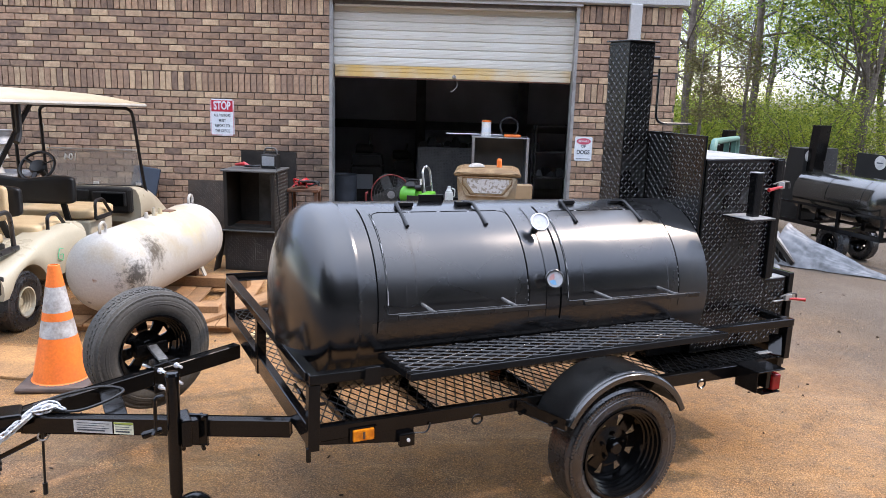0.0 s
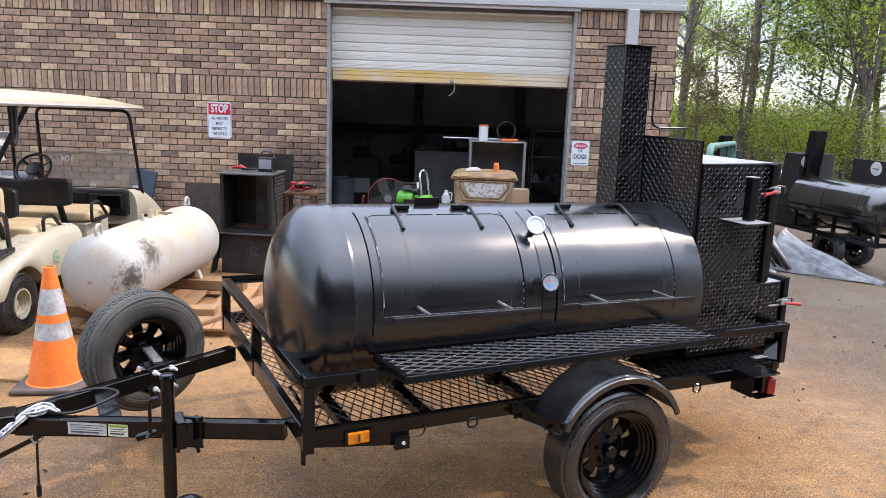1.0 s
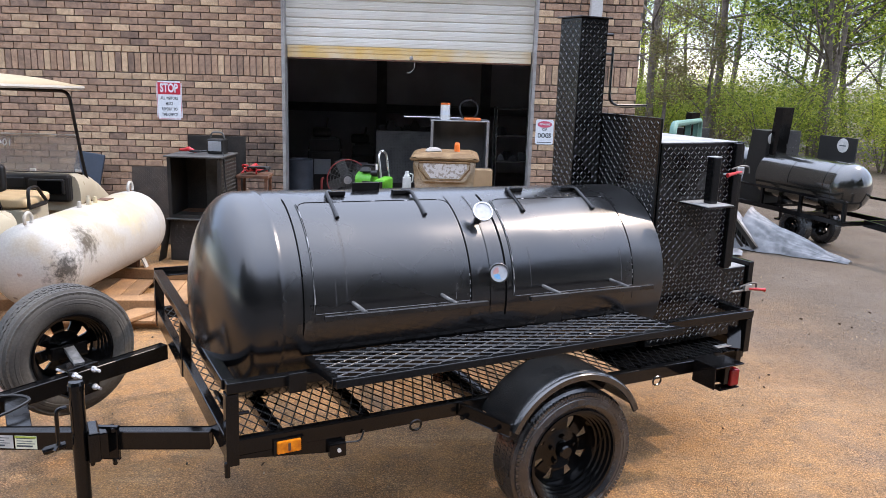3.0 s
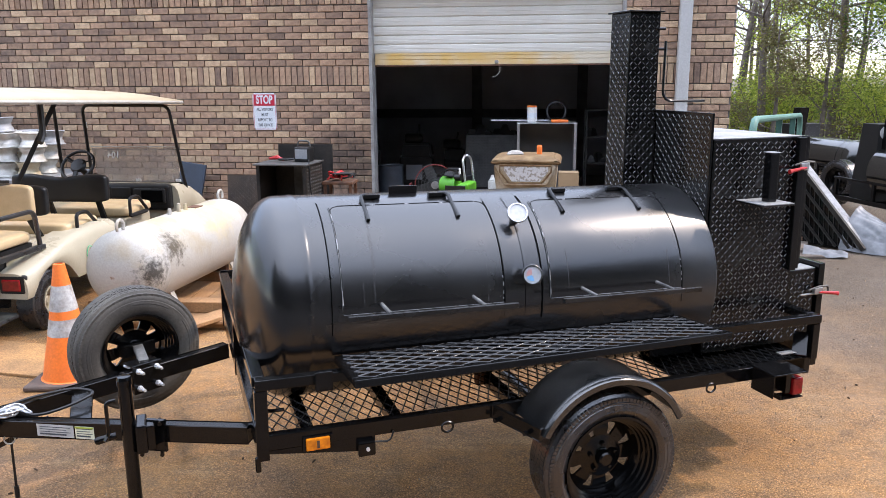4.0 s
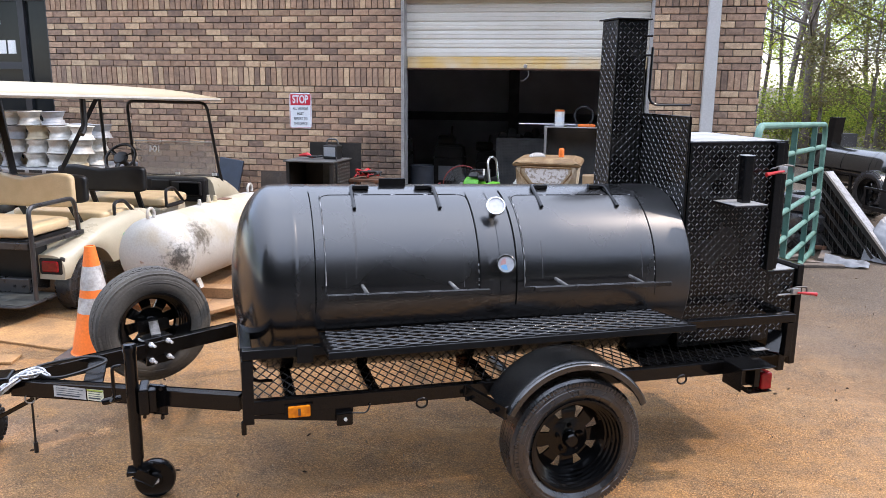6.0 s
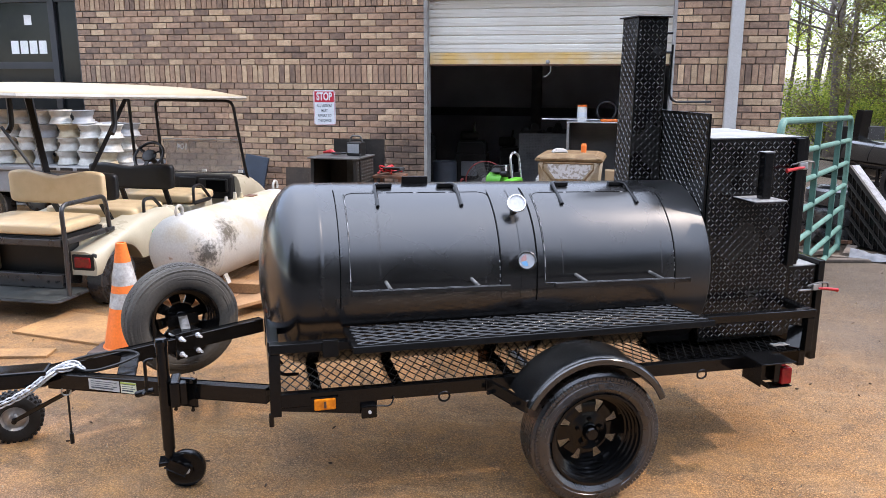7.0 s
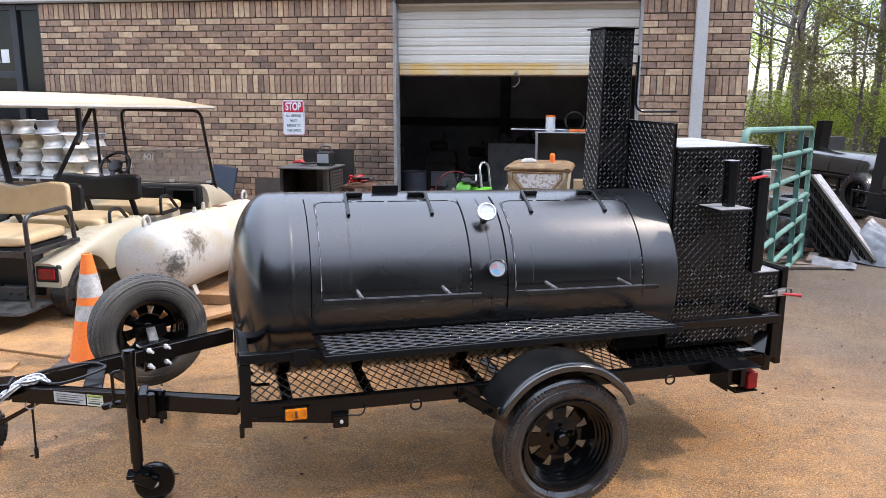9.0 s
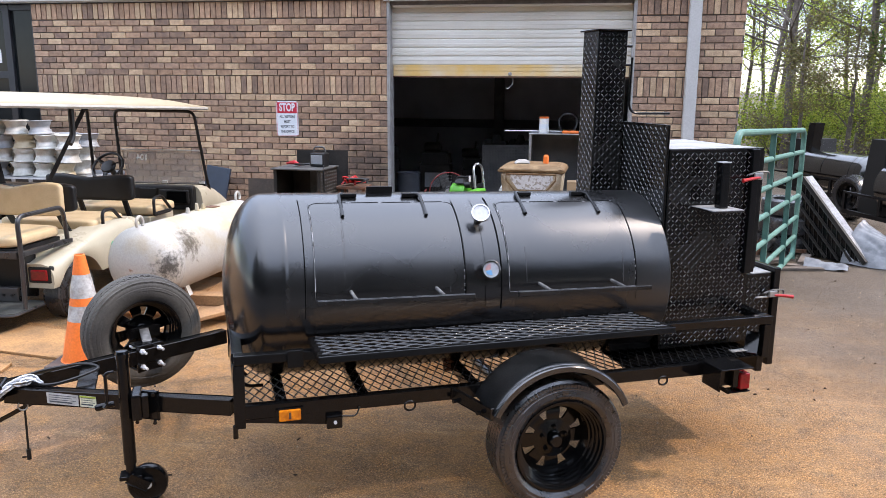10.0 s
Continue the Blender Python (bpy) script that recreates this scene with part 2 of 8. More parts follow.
def raw(name, verts, faces, material, parent, label="", smooth=False):
    me = bpy.data.meshes.new(name)
    me.from_pydata(verts, [], faces)
    for m in material if isinstance(material, (list, tuple)) else (material,):
        me.materials.append(m)
    if smooth:
        for p in me.polygons:
            p.use_smooth = True
    ob = new(name, me)
    if parent is not None:
        ob.parent = parent
    if label:
        tagged(ob, label)
    return ob


CUBE_F = [(0, 3, 2, 1), (4, 5, 6, 7), (0, 1, 5, 4), (1, 2, 6, 5), (2, 3, 7, 6), (3, 0, 4, 7)]


def expanded_metal(name, u0, u1, v0, v1, z, parent, du=0.048, dv=0.104, w=0.0052, h=0.005, label="", strand=STRAND):
    """Diamond mesh as two families of slanting strands, cut at the sheet's edges."""
    verts, faces = [], []
    for s in (1, -1):
        lu, lv = du / 2, s * dv / 2
        k = lv / lu
        c0 = v0 - max(0, k * (u1 - u0))
        c1 = v1 - min(0, k * (u1 - u0))
        c = math.floor(c0 / dv) * dv + (0 if s > 0 else 0)
        while c < c1:
            ta, tb = 0.0, u1 - u0
            ea, eb = (v0 - c) / k, (v1 - c) / k
            ta, tb = max(ta, min(ea, eb)), min(tb, max(ea, eb))
            if tb - ta > 0.01:
                n = Vector((-k, 1, 0)).normalized()
                tilt = radians(32 if s * n.y > 0 else -32)
                hgt = (Vector((0, 0, 1)) * math.cos(tilt) - n * math.sin(tilt)) * h * (0.45 if s > 0 else 0.5)
                n = (n * math.cos(tilt) + Vector((0, 0, 1)) * math.sin(tilt)) * w / 2
                p, q = Vector((u0 + ta, c + k * ta, z)), Vector((u0 + tb, c + k * tb, z))
                b = len(verts)
                for r in (-hgt, hgt):
                    verts += [p - n + r, q - n + r, q + n + r, p + n + r]
                faces += [tuple(b + i for i in f) for f in CUBE_F]
            c += dv
    ob = raw(name, verts, faces, strand, parent, label)
    return tagged(ob, kind="stuff")


def tread_lugs(origin, du, dv, nu, nv, parent, pitch=0.0225):
    """Raised lozenges of tread plate over a face: origin, two edge vectors; alternate ones turned by a right angle."""
    o, a, b = Vector(origin), Vector(du), Vector(dv)
    la, lb = a.length, b.length
    a, b = a.normalized(), b.normalized()
    nrm = a.cross(b)
    verts, faces = [], []
    na, nb = int(la / pitch), int(lb / pitch)
    for i in range(na):
        for j in range(nb):
            c = o + a * (i + 0.5) * la / na + b * (j + 0.5) * lb / nb
            ang = radians(45 if (i + j) % 2 else -45)
            d = a * math.cos(ang) + b * math.sin(ang)
            e = nrm.cross(d)
            L, w = pitch * 0.57, pitch * 0.13
            k = len(verts)
            verts += [c - d * L, c + e * w, c + d * L, c - e * w]
            verts += [c - d * L * 0.6 + nrm * 0.0022, c + e * w * 0.35 + nrm * 0.0025, c + d * L * 0.6 + nrm * 0.0022, c - e * w * 0.35 + nrm * 0.0022]
            faces += [(k + 4, k + 7, k + 6, k + 5)[::-1], (k, k + 1, k + 5, k + 4)[::-1], (k + 1, k + 2, k + 6, k + 5)[::-1], (k + 2, k + 3, k + 7, k + 6)[::-1], (k + 3, k, k + 4, k + 7)[::-1]]
    ob = raw("tread_pattern", verts, faces, LUG, parent)
    return tagged(ob, "raised diamond lugs of black tread plate", kind="stuff")

# ---- the trailer ----
TR = pose(0.952, -7.233, 0, 0, 0, 25.9)
trailer = thing("utility_trailer", "black steel single-axle utility trailer with expanded-metal deck on dirt ground", "trailer", TR)
LEN, WID = 2.72, 1.84
HI, LO = 0.815, 0.5875
NOSE_UP = Matrix.Rotation(0.013, 4, "Y")


def sloped(ob):
    """The trailer stands with its nose a little high."""
    ob.matrix_basis = NOSE_UP
    return ob


def zigzag_tread(m, r, w, tyre_mat, wh, teeth=58):
    """Raised zigzag ribs round a trailer tyre, cut by slanting sipes."""
    verts, faces = [], []
    for row, (k, half) in enumerate(((-0.76, 0.12), (-0.47, 0.12), (-0.15, 0.11), (0.15, 0.11), (0.47, 0.12), (0.76, 0.12))):
        drop = 0.012 if abs(k) > 0.7 else 0.003 if abs(k) > 0.4 else 0.0
        for i in range(teeth * 2):
            gap = 0.02 if abs(k) > 0.7 else 0.08
            a0, a1 = (i + gap) * math.pi / teeth, (i + 1 - gap) * math.pi / teeth
            z0, z1 = (0.05, -0.05) if (i + row) % 2 else (-0.05, 0.05)
            b = len(verts)
            for rad in (r - 0.022 - drop, r + 0.004 - drop):
                for a, zc, sgn in ((a0, z0, -1), (a1, z1, -1), (a1, z1, 1), (a0, z0, 1)):
                    edge = abs(k) > 0.7 and sgn * k > 0
                    lower = 0.006 if edge else 0.0
                    verts.append(m @ Vector(((rad - lower) * math.cos(a), (rad - lower) * math.sin(a), w * (k + (0.2 if edge else 1.0) * zc + sgn * half))))
            faces += [tuple(b + j for j in f) for f in CUBE_F]
    tagged(raw("tread_band", verts, faces, tyre_mat, wh), kind="stuff")


def wheel(parent, hub, r, width, rim_r, tyre_mat, rim_mat, face=-1, spokes=8, name="wheel", tread=72, turn=0.0):
    """Tyre and spoked steel rim, its axle along local y, the outside towards face."""
    m = Matrix.Translation(hub) @ Matrix.Rotation(radians(90), 4, "X") @ Matrix.Rotation(turn, 4, "Z")
    if face > 0:
        m = m @ Matrix.Rotation(math.pi, 4, "X")
    w = width / 2
    prof = [(rim_r, -w * 0.78), (rim_r + 0.012, -w * 0.86), (rim_r + (r - rim_r) * 0.35, -w), (rim_r + (r - rim_r) * 0.62, -w * 0.98), (rim_r + (r - rim_r) * 0.64, -w * 0.955), (rim_r + (r - rim_r) * 0.70, -w * 0.955), (r - 0.028, -w * 0.9), (r - 0.006, -w * 0.74)]
    for k in (-0.5, 0.0, 0.5):
        prof += [(r, w * (k - 0.2)), (r, w * (k - 0.05)), (r - 0.008, w * (k - 0.03)), (r - 0.008, w * (k + 0.03)), (r, w * (k + 0.05))]
    prof += [(r, w * 0.7), (r - 0.006, w * 0.74), (r - 0.028, w * 0.9), (rim_r + (r - rim_r) * 0.70, w * 0.955), (rim_r + (r - rim_r) * 0.64, w * 0.955), (rim_r + (r - rim_r) * 0.62, w * 0.98), (rim_r + (r - rim_r) * 0.5, w * 1.0), (rim_r + (r - rim_r) * 0.48, w * 0.975), (rim_r + (r - rim_r) * 0.35, w), (rim_r + 0.012, w * 0.86), (rim_r, w * 0.78)]
    wh = part(name, lathe([(0.03, -w * 0.2), (0.03, w * 0.2)], 12, m), rim_mat, parent)
    tyre = part("tyre", lathe(prof, 64, m, closed=True), tyre_mat, wh, smooth=True)
    verts, faces = [], []
    if tread == 0:
        zigzag_tread(m, r, w, tyre_mat, wh)
    for i in range(tread):
        for row, k in enumerate((-0.78, -0.42, 0.1, 0.42, 0.78)):
            a = (i + 0.5 * (row % 2)) * math.tau / tread
            da = math.tau / tread * 0.36
            sk = 0.25 if row % 2 else -0.25
            rr = r + 0.001 if abs(k) < 0.7 else r - 0.012
            b = len(verts)
            for rad in (rr - 0.02, rr):
                for s, t in ((-1, -1), (1, -1), (1, 1), (-1, 1)):
                    aa = a + da * (s + sk * t)
                    verts.append(m @ Vector((rad * math.cos(aa), rad * math.sin(aa), w * k + t * w * 0.13)))
            faces += [tuple(b + i2 for i2 in f) for f in CUBE_F]
    if tread:
        tagged(raw("tread_band", verts, faces, tyre_mat, wh), kind="stuff")
    for a0, a1, f0, f1 in ((0.3, 0.72, 0.44, 0.60), (1.5, 1.62, 0.40, 0.62), (1.7, 2.15, 0.46, 0.58), (3.3, 3.75, 0.44, 0.60), (4.7, 5.2, 0.46, 0.58), (5.4, 5.5, 0.40, 0.62)):
        mk = bmesh.new()
        ks = [a0 + (a1 - a0) * i / 8 for i in range(9)]
        lo_ = [mk.verts.new(m @ Vector(((rim_r + (r - rim_r) * f0) * math.cos(k), (rim_r + (r - rim_r) * f0) * math.sin(k), w * 1.008))) for k in ks]
        hi_ = [mk.verts.new(m @ Vector(((rim_r + (r - rim_r) * f1) * math.cos(k), (rim_r + (r - rim_r) * f1) * math.sin(k), w * 0.998))) for k in ks]
        for i in range(8):
            mk.faces.new((lo_[i], lo_[i + 1], hi_[i + 1], hi_[i]))
        part("sidewall_mark", mk, tyre_mat, tyre)
    k = rim_r / 0.215
    rim = lathe([(rim_r + 0.004, w * 0.8), (rim_r + 0.008, w * 0.93), (rim_r - 0.003, w * 0.93), (rim_r - 0.007, w * 0.8), (rim_r - 0.014 * k, w * 0.77), (rim_r - 0.016 * k, w * 0.60), (rim_r - 0.024 * k, w * 0.56), (rim_r - 0.026 * k, w * 0.40), (rim_r - 0.034 * k, w * 0.36), (rim_r - 0.036 * k, w * 0.18), (rim_r - 0.044 * k, w * 0.14), (rim_r - 0.046 * k, -w * 0.12), (rim_r * 0.765, -w * 0.18), (rim_r * 0.755, -w * 0.32), (rim_r * 0.78, -w * 0.4), (rim_r - 0.03 * k, -w * 0.6), (rim_r, -w * 0.85)], 48, m)
    part("rim", rim, rim_mat, wh, smooth=True)
    m = m @ Matrix.Translation((0, 0, -w * 0.42))
    ro = rim_r * 0.765
    disc = lathe([(0.0, w * 0.36 + 0.04), (0.026, w * 0.36 + 0.04), (0.032, w * 0.36 + 0.034), (0.034, w * 0.36), (0.044, w * 0.3), (ro * 0.47, w * 0.3), (ro * 0.54, w * 0.25), (ro * 0.60, w * 0.24), (ro * 0.60, w * 0.16)], 32, m)
    for i in range(spokes):
        a = i * math.tau / spokes
        ring = []
        for rad, half, z in ((ro * 0.58, 0.182 * ro, w * 0.236), (ro * 0.80, 0.208 * ro, w * 0.24), (ro, 0.222 * ro, w * 0.1)):
            for s in (-1, 1):
                for dz in (0, -0.012):
                    ring.append(disc.verts.new(m @ Vector((rad * math.cos(a) - s * half * math.sin(a), rad * math.sin(a) + s * half * math.cos(a), z + dz))))
        for q in (0, 4):
            p0 = ring[q:q + 8]
            disc.faces.new((p0[0], p0[2], p0[6], p0[4]))
            disc.faces.new((p0[1], p0[5], p0[7], p0[3]))
            disc.faces.new((p0[0], p0[4], p0[5], p0[1]))
            disc.faces.new((p0[2], p0[3], p0[7], p0[6]))
    lathe([(ro * 0.93, w * 0.168), (ro * 1.01, w * 0.10), (ro * 1.01, w * 0.02), (ro * 0.93, w * 0.08)], 40, m, disc, closed=True)
    bmesh.ops.recalc_face_normals(disc, faces=disc.faces)
    part("spoke_disc", disc, rim_mat, wh, smooth=True)
    for i in range(5):
        a = i * math.tau / 5 + 0.3
        c = Vector((0.062 * math.cos(a), 0.062 * math.sin(a), 0))
        part("lug_nut", lathe([(0.0, w * 0.3 + 0.02), (0.008, w * 0.3 + 0.018), (0.011, w * 0.3 + 0.01), (0.011, w * 0.3)], 6, m @ Matrix.Translation(c)), rim_mat, wh)
    return wh


# frame: lower channel, upper angle rails, posts
for v in (0.02, WID - 0.02):
    sloped(part("side_rail", block((0, LEN - 0.28 if v < 1 else LEN, v - 0.02, v + 0.02, LO - 0.064, LO), bevel=0.004), BLACK, trailer))
    sloped(part("top_rail", block((0, LEN, v - 0.025, v + 0.025, HI - 0.042, HI - 0.036), (0, LEN, v + 0.018, v + 0.025, HI - 0.036, HI), bevel=0.0015) if v > 1 else block((0, LEN, v - 0.025, v + 0.02, HI - 0.042, HI), bevel=0.004), BLACK, trailer))
for u in (0.02, LEN - 0.02):
    sloped(part("end_rail", block((u - 0.028, u + 0.022, 0.046, WID - 0.046, HI - 0.041, HI - 0.001), bevel=0.004), BLACK, trailer))
    sloped(part("end_channel", block((u - 0.02, u + 0.02, 0.041, WID - 0.041, LO - 0.09, LO - 0.002), bevel=0.004), BLACK, trailer))
for u, v in ((0.02, 0.02), (0.02, 0.98), (0.02, WID - 0.02), (LEN - 0.02, WID - 0.02), (1.36, WID - 0.02)):
    sloped(part("post", block((u - 0.024, u + 0.024, v - 0.024, v + 0.024, 0.485, HI - 0.043), bevel=0.003), BLACK, trailer))
sloped(part("post", block((LEN - 0.045, LEN - 0.005, -0.004, 0.043, 0.59, HI - 0.043), bevel=0.003), BLACK, trailer))
for u in (0.20, 0.565, 1.10, 1.62, 2.15):
    sloped(part("cross_member", block((u - 0.025, u + 0.025, 0.042, WID - 0.042, LO - 0.055, LO - 0.008), bevel=0.003), BLACK, trailer))
sloped(expanded_metal("deck_mesh", 0.04, LEN - 0.04, 0.04, WID - 0.04, LO + 0.002, trailer, label="black expanded-metal deck with open diamonds"))
# gusset that deepens the rail towards the plug box
bm = bmesh.new()
gus = [bm.verts.new((u, v, z)) for v in (0.0, 0.006) for u, z in ((0.045, LO - 0.066), (0.045, 0.510), (0.40, 0.462), (0.47, 0.485), (0.47, LO - 0.066))]
for f in ((0, 1, 2, 3, 4), (9, 8, 7, 6, 5), (0, 5, 6, 1), (1, 6, 7, 2), (2, 7, 8, 3), (3, 8, 9, 4), (4, 9, 5, 0)):
    bm.faces.new([gus[i] for i in f])
bmesh.ops.recalc_face_normals(bm, faces=bm.faces)
part("gusset", bm, BLACK, trailer)

# folding side shelf, its outer edge a little high
shelf = part("side_shelf", block((0.336, 1.976, -0.365, -0.325, -0.030, 0), (0.336, 0.372, -0.325, 0, -0.030, -0.001), (1.94, 1.976, -0.325, 0, -0.030, -0.001), (0.372, 1.94, -0.025, 0, -0.030, -0.001), bevel=0.003), BLACK, trailer, "black shelf frame with mesh top along the smoker")
shelf.matrix_basis = Matrix.Translation((0, 0.10, 0.843)) @ Matrix.Rotation(0.006, 4, "Y") @ Matrix.Rotation(-0.082, 4, "X")
expanded_metal("shelf_mesh", 0.36, 1.955, -0.345, -0.005, -0.002, shelf, du=0.112, dv=0.062, w=0.0052, strand=SHELFSTRAND)
for u in (0.268, 1.2):
    part("shelf_bracket", block((u - 0.034, u + 0.034, -0.036, -0.007, 0.752, 0.83), bevel=0.003), BLACK, trailer)

# tongue
part("tongue_beam", beam((0.0, 0.275, 0.482), (-1.06, 0.848, 0.434), 0.05, 0.073), BLACK, trailer)
part("tongue_beam", beam((-0.01, 1.427, 0.462), (-1.13, 0.822, 0.460), 0.05, 0.076), BLACK, trailer)
part("coupler", block((-1.40, -1.06, 0.76, 0.90, 0.425, 0.51), bevel=0.012), BLACK, trailer)
part("tongue_brace", beam((-0.68, 0.66, 0.470), (-0.70, 1.03, 0.478), 0.085, 0.008), PLATE, trailer)

# wheels, axle, fenders
part("axle", rod([(1.446, -0.1, 0.316), (1.446, WID + 0.1, 0.316)], 0.03, 12), BLACK, trailer)
wheel(trailer, (1.446, -0.132, 0.316), 0.316, 0.20, 0.215, RUBBER, BLACK, tread=104)
wheel(trailer, (1.446, WID + 0.132, 0.316), 0.316, 0.20, 0.215, RUBBER, BLACK, face=1, tread=104)


def fender(v0, v1):
    bm = bmesh.new()
    cu, cz, R = 1.425, 0.355, 0.372
    outer = v0 if abs(v0 - 0.9) > abs(v1 - 0.9) else v1
    inner = v1 if outer == v0 else v0
    s = 1 if inner > outer else -1
    prof = [(outer + s * 0.008, R - 0.036), (outer, R - 0.033), (outer, R - 0.010), (outer + s * 0.010, R - 0.001), (outer + s * 0.03, R + 0.003), (outer + s * 0.05, R), (inner, R), (inner, R - 0.006), (outer + s * 0.03, R - 0.008), (outer + s * 0.012, R - 0.014)]
    rings = []
    for i in range(33):
        a = radians(25 + 128 * i / 32)
        rings.append([bm.verts.new((cu + r * math.cos(a), v, cz + r * math.sin(a))) for v, r in prof])
    for a, b in zip(rings, rings[1:]):
        for k in range(len(prof)):
            j = (k + 1) % len(prof)
            bm.faces.new((a[k], b[k], b[j], a[j]))
    bm.faces.new(rings[0])
    bm.faces.new(rings[-1][::-1])
    bmesh.ops.recalc_face_normals(bm, faces=bm.faces)
    part("fender", bm, FENDER, trailer, smooth=True)


fender(-0.258, -0.004)
fender(WID + 0.004, WID + 0.258)
part("fender_bracket", beam((0.985, -0.006, 0.545), (1.088, -0.250, 0.530), 0.012, 0.055), BLACK, trailer)
for u_, v_ in ((1.0, -0.035), (1.062, -0.19)):
    part("bracket_bolt", rod([(u_ - 0.012, v_ - 0.006, 0.522), (u_ - 0.028, v_ - 0.012, 0.522)], 0.010, 6), BLACK, trailer)

# lamps
part("side_marker", block((0.19, 0.285, -0.016, -0.001, 0.502, 0.553), bevel=0.005), AMBER, trailer, "amber side marker lamp")
part("lamp_surround", block((0.178, 0.188, -0.012, -0.001, 0.496, 0.559), (0.287, 0.297, -0.012, -0.001, 0.496, 0.559), (0.188, 0.287, -0.008, -0.001, 0.495, 0.501), (0.188, 0.287, -0.008, -0.001, 0.554, 0.560)), BLACK, trailer)
part("lens_rib", block((0.232, 0.243, -0.019, -0.0165, 0.512, 0.543), bevel=0.001), RUST, trailer)
lampbox = part("tail_lamp_bracket", block((2.315, 2.505, -0.170, 0.0, 0.573, 0.580), (2.315, 2.320, -0.165, -0.02, 0.465, 0.573), (2.32, 2.44, -0.105, -0.10, 0.470, 0.573), (2.37, 2.505, -0.155, -0.085, 0.446, 0.451), (2.37, 2.375, -0.155, -0.085, 0.451, 0.470), (2.41, 2.442, -0.140, -0.085, 0.47, 0.572), bevel=0.002), BLACK, trailer)
part("tail_lamp", block((2.443, 2.503, -0.152, -0.085, 0.458, 0.543), bevel=0.008), REDLENS, lampbox, "red tail lamp lens")

# jack
jack = part("jack_tube", rod([(-0.47, 0.40, 0.20), (-0.47, 0.40, 0.74)], 0.028, 16), BLACK, trailer, smooth=True)
part("jack_inner", rod([(-0.47, 0.40, 0.12), (-0.47, 0.40, 0.22)], 0.023, 16), BLACK, jack, smooth=True)
part("jack_wheel", lathe([(0.0, -0.03), (0.03, -0.03), (0.035, -0.02), (0.07, -0.022), (0.085, -0.028), (0.092, -0.015), (0.092, 0.015), (0.085, 0.028), (0.07, 0.022), (0.035, 0.02), (0.03, 0.03), (0, 0.03)], 32, Matrix.Translation((-0.40, 0.40, 0.093)) @ Matrix.Rotation(radians(90), 4, "X")), BLACK, jack, smooth=True)
part("jack_hub", lathe([(0, 0.036), (0.016, 0.035), (0.02, 0.03), (0.02, -0.03), (0.016, -0.035), (0, -0.036)], 14, Matrix.Translation((-0.40, 0.40, 0.093)) @ Matrix.Rotation(radians(90), 4, "X")), ZINC, jack, "bright axle bolt", smooth=True)
part("jack_grip", rod([(-0.60, 0.40, 0.487), (-0.59, 0.40, 0.49), (-0.52, 0.405, 0.50)], [0.012, 0.017, 0.014], 12), BLACK, jack, smooth=True)
part("jack_fork", block((-0.52, -0.42, 0.36, 0.44, 0.13, 0.15), bevel=0.004, bm=beam((-0.48, 0.36, 0.145), (-0.395, 0.36, 0.09), 0.01, 0.05, bm=beam((-0.48, 0.44, 0.145), (-0.395, 0.44, 0.09), 0.01, 0.05))), BLACK, jack)
part("jack_clamp", block((-0.445, -0.40, 0.36, 0.49, 0.42, 0.545), bevel=0.008), BLACK, jack)

# ---- the smoker on it ----
smoker = thing("offset_smoker", "large black horizontal tank smoker with tread-plate firebox cabinet and chimney", "smoker", TR)
TV, TZ, TRAD, T0, T1 = 0.5215, 0.9997, 0.4383, 0.187, 2.178
axis = Matrix.Translation((0, TV, TZ)) @ Matrix.Rotation(radians(90), 4, "Y")
prof = [(0.0, T0 - 0.19)]
for i in range(1, 17):
    a = i * math.pi / 32
    prof.append((TRAD * math.sin(a), T0 - 0.19 * math.cos(a)))
prof += [(TRAD, T0 + 0.052), (TRAD + 0.001, T0 + 0.060), (TRAD + 0.0035, T0 + 0.066), (TRAD + 0.0035, T0 + 0.074), (TRAD + 0.001, T0 + 0.080), (TRAD, T0 + 0.088), (TRAD, T1 - 0.014), (TRAD, T1 - 0.01), (TRAD - 0.01, T1), (0, T1)]
tank = part("smoker_tank", lathe(prof, 96, axis), TANKB, smoker, "black painted steel tank with domed end", smooth=True)
tank.matrix_basis = Matrix.Translation((-0.034, 0, 0)) @ Matrix.Rotation(0.0233, 4, "Y")


def shell(name, u0, u1, a0, a1, lift, parent, mat_=TANKB, n=28, label=""):
    """A curved plate on the tank between two lengths and two angles (degrees up from the near side)."""
    bm = bmesh.new()
    ring = []
    for i in range(n + 1):
        a = radians(a0 + (a1 - a0) * i / n)
        row = []
        for u, r in ((u0, TRAD - 0.002), (u0, TRAD + lift), (u1, TRAD + lift), (u1, TRAD - 0.002)):
            row.append(bm.verts.new((u, TV - r * math.cos(a), TZ + r * math.sin(a))))
        ring.append(row)
    for a, b in zip(ring, ring[1:]):
        for k in range(4):
            j = (k + 1) % 4
            bm.faces.new((a[k], b[k], b[j], a[j]))
    bm.faces.new(ring[0])
    bm.faces.new(ring[-1][::-1])
    bmesh.ops.recalc_face_normals(bm, faces=bm.faces)
    return part(name, bm, mat_, parent, label, smooth=True)


def on_tank(u, deg, lift):
    a = radians(deg)
    return Vector((u, TV - (TRAD + lift) * math.cos(a), TZ + (TRAD + lift) * math.sin(a)))


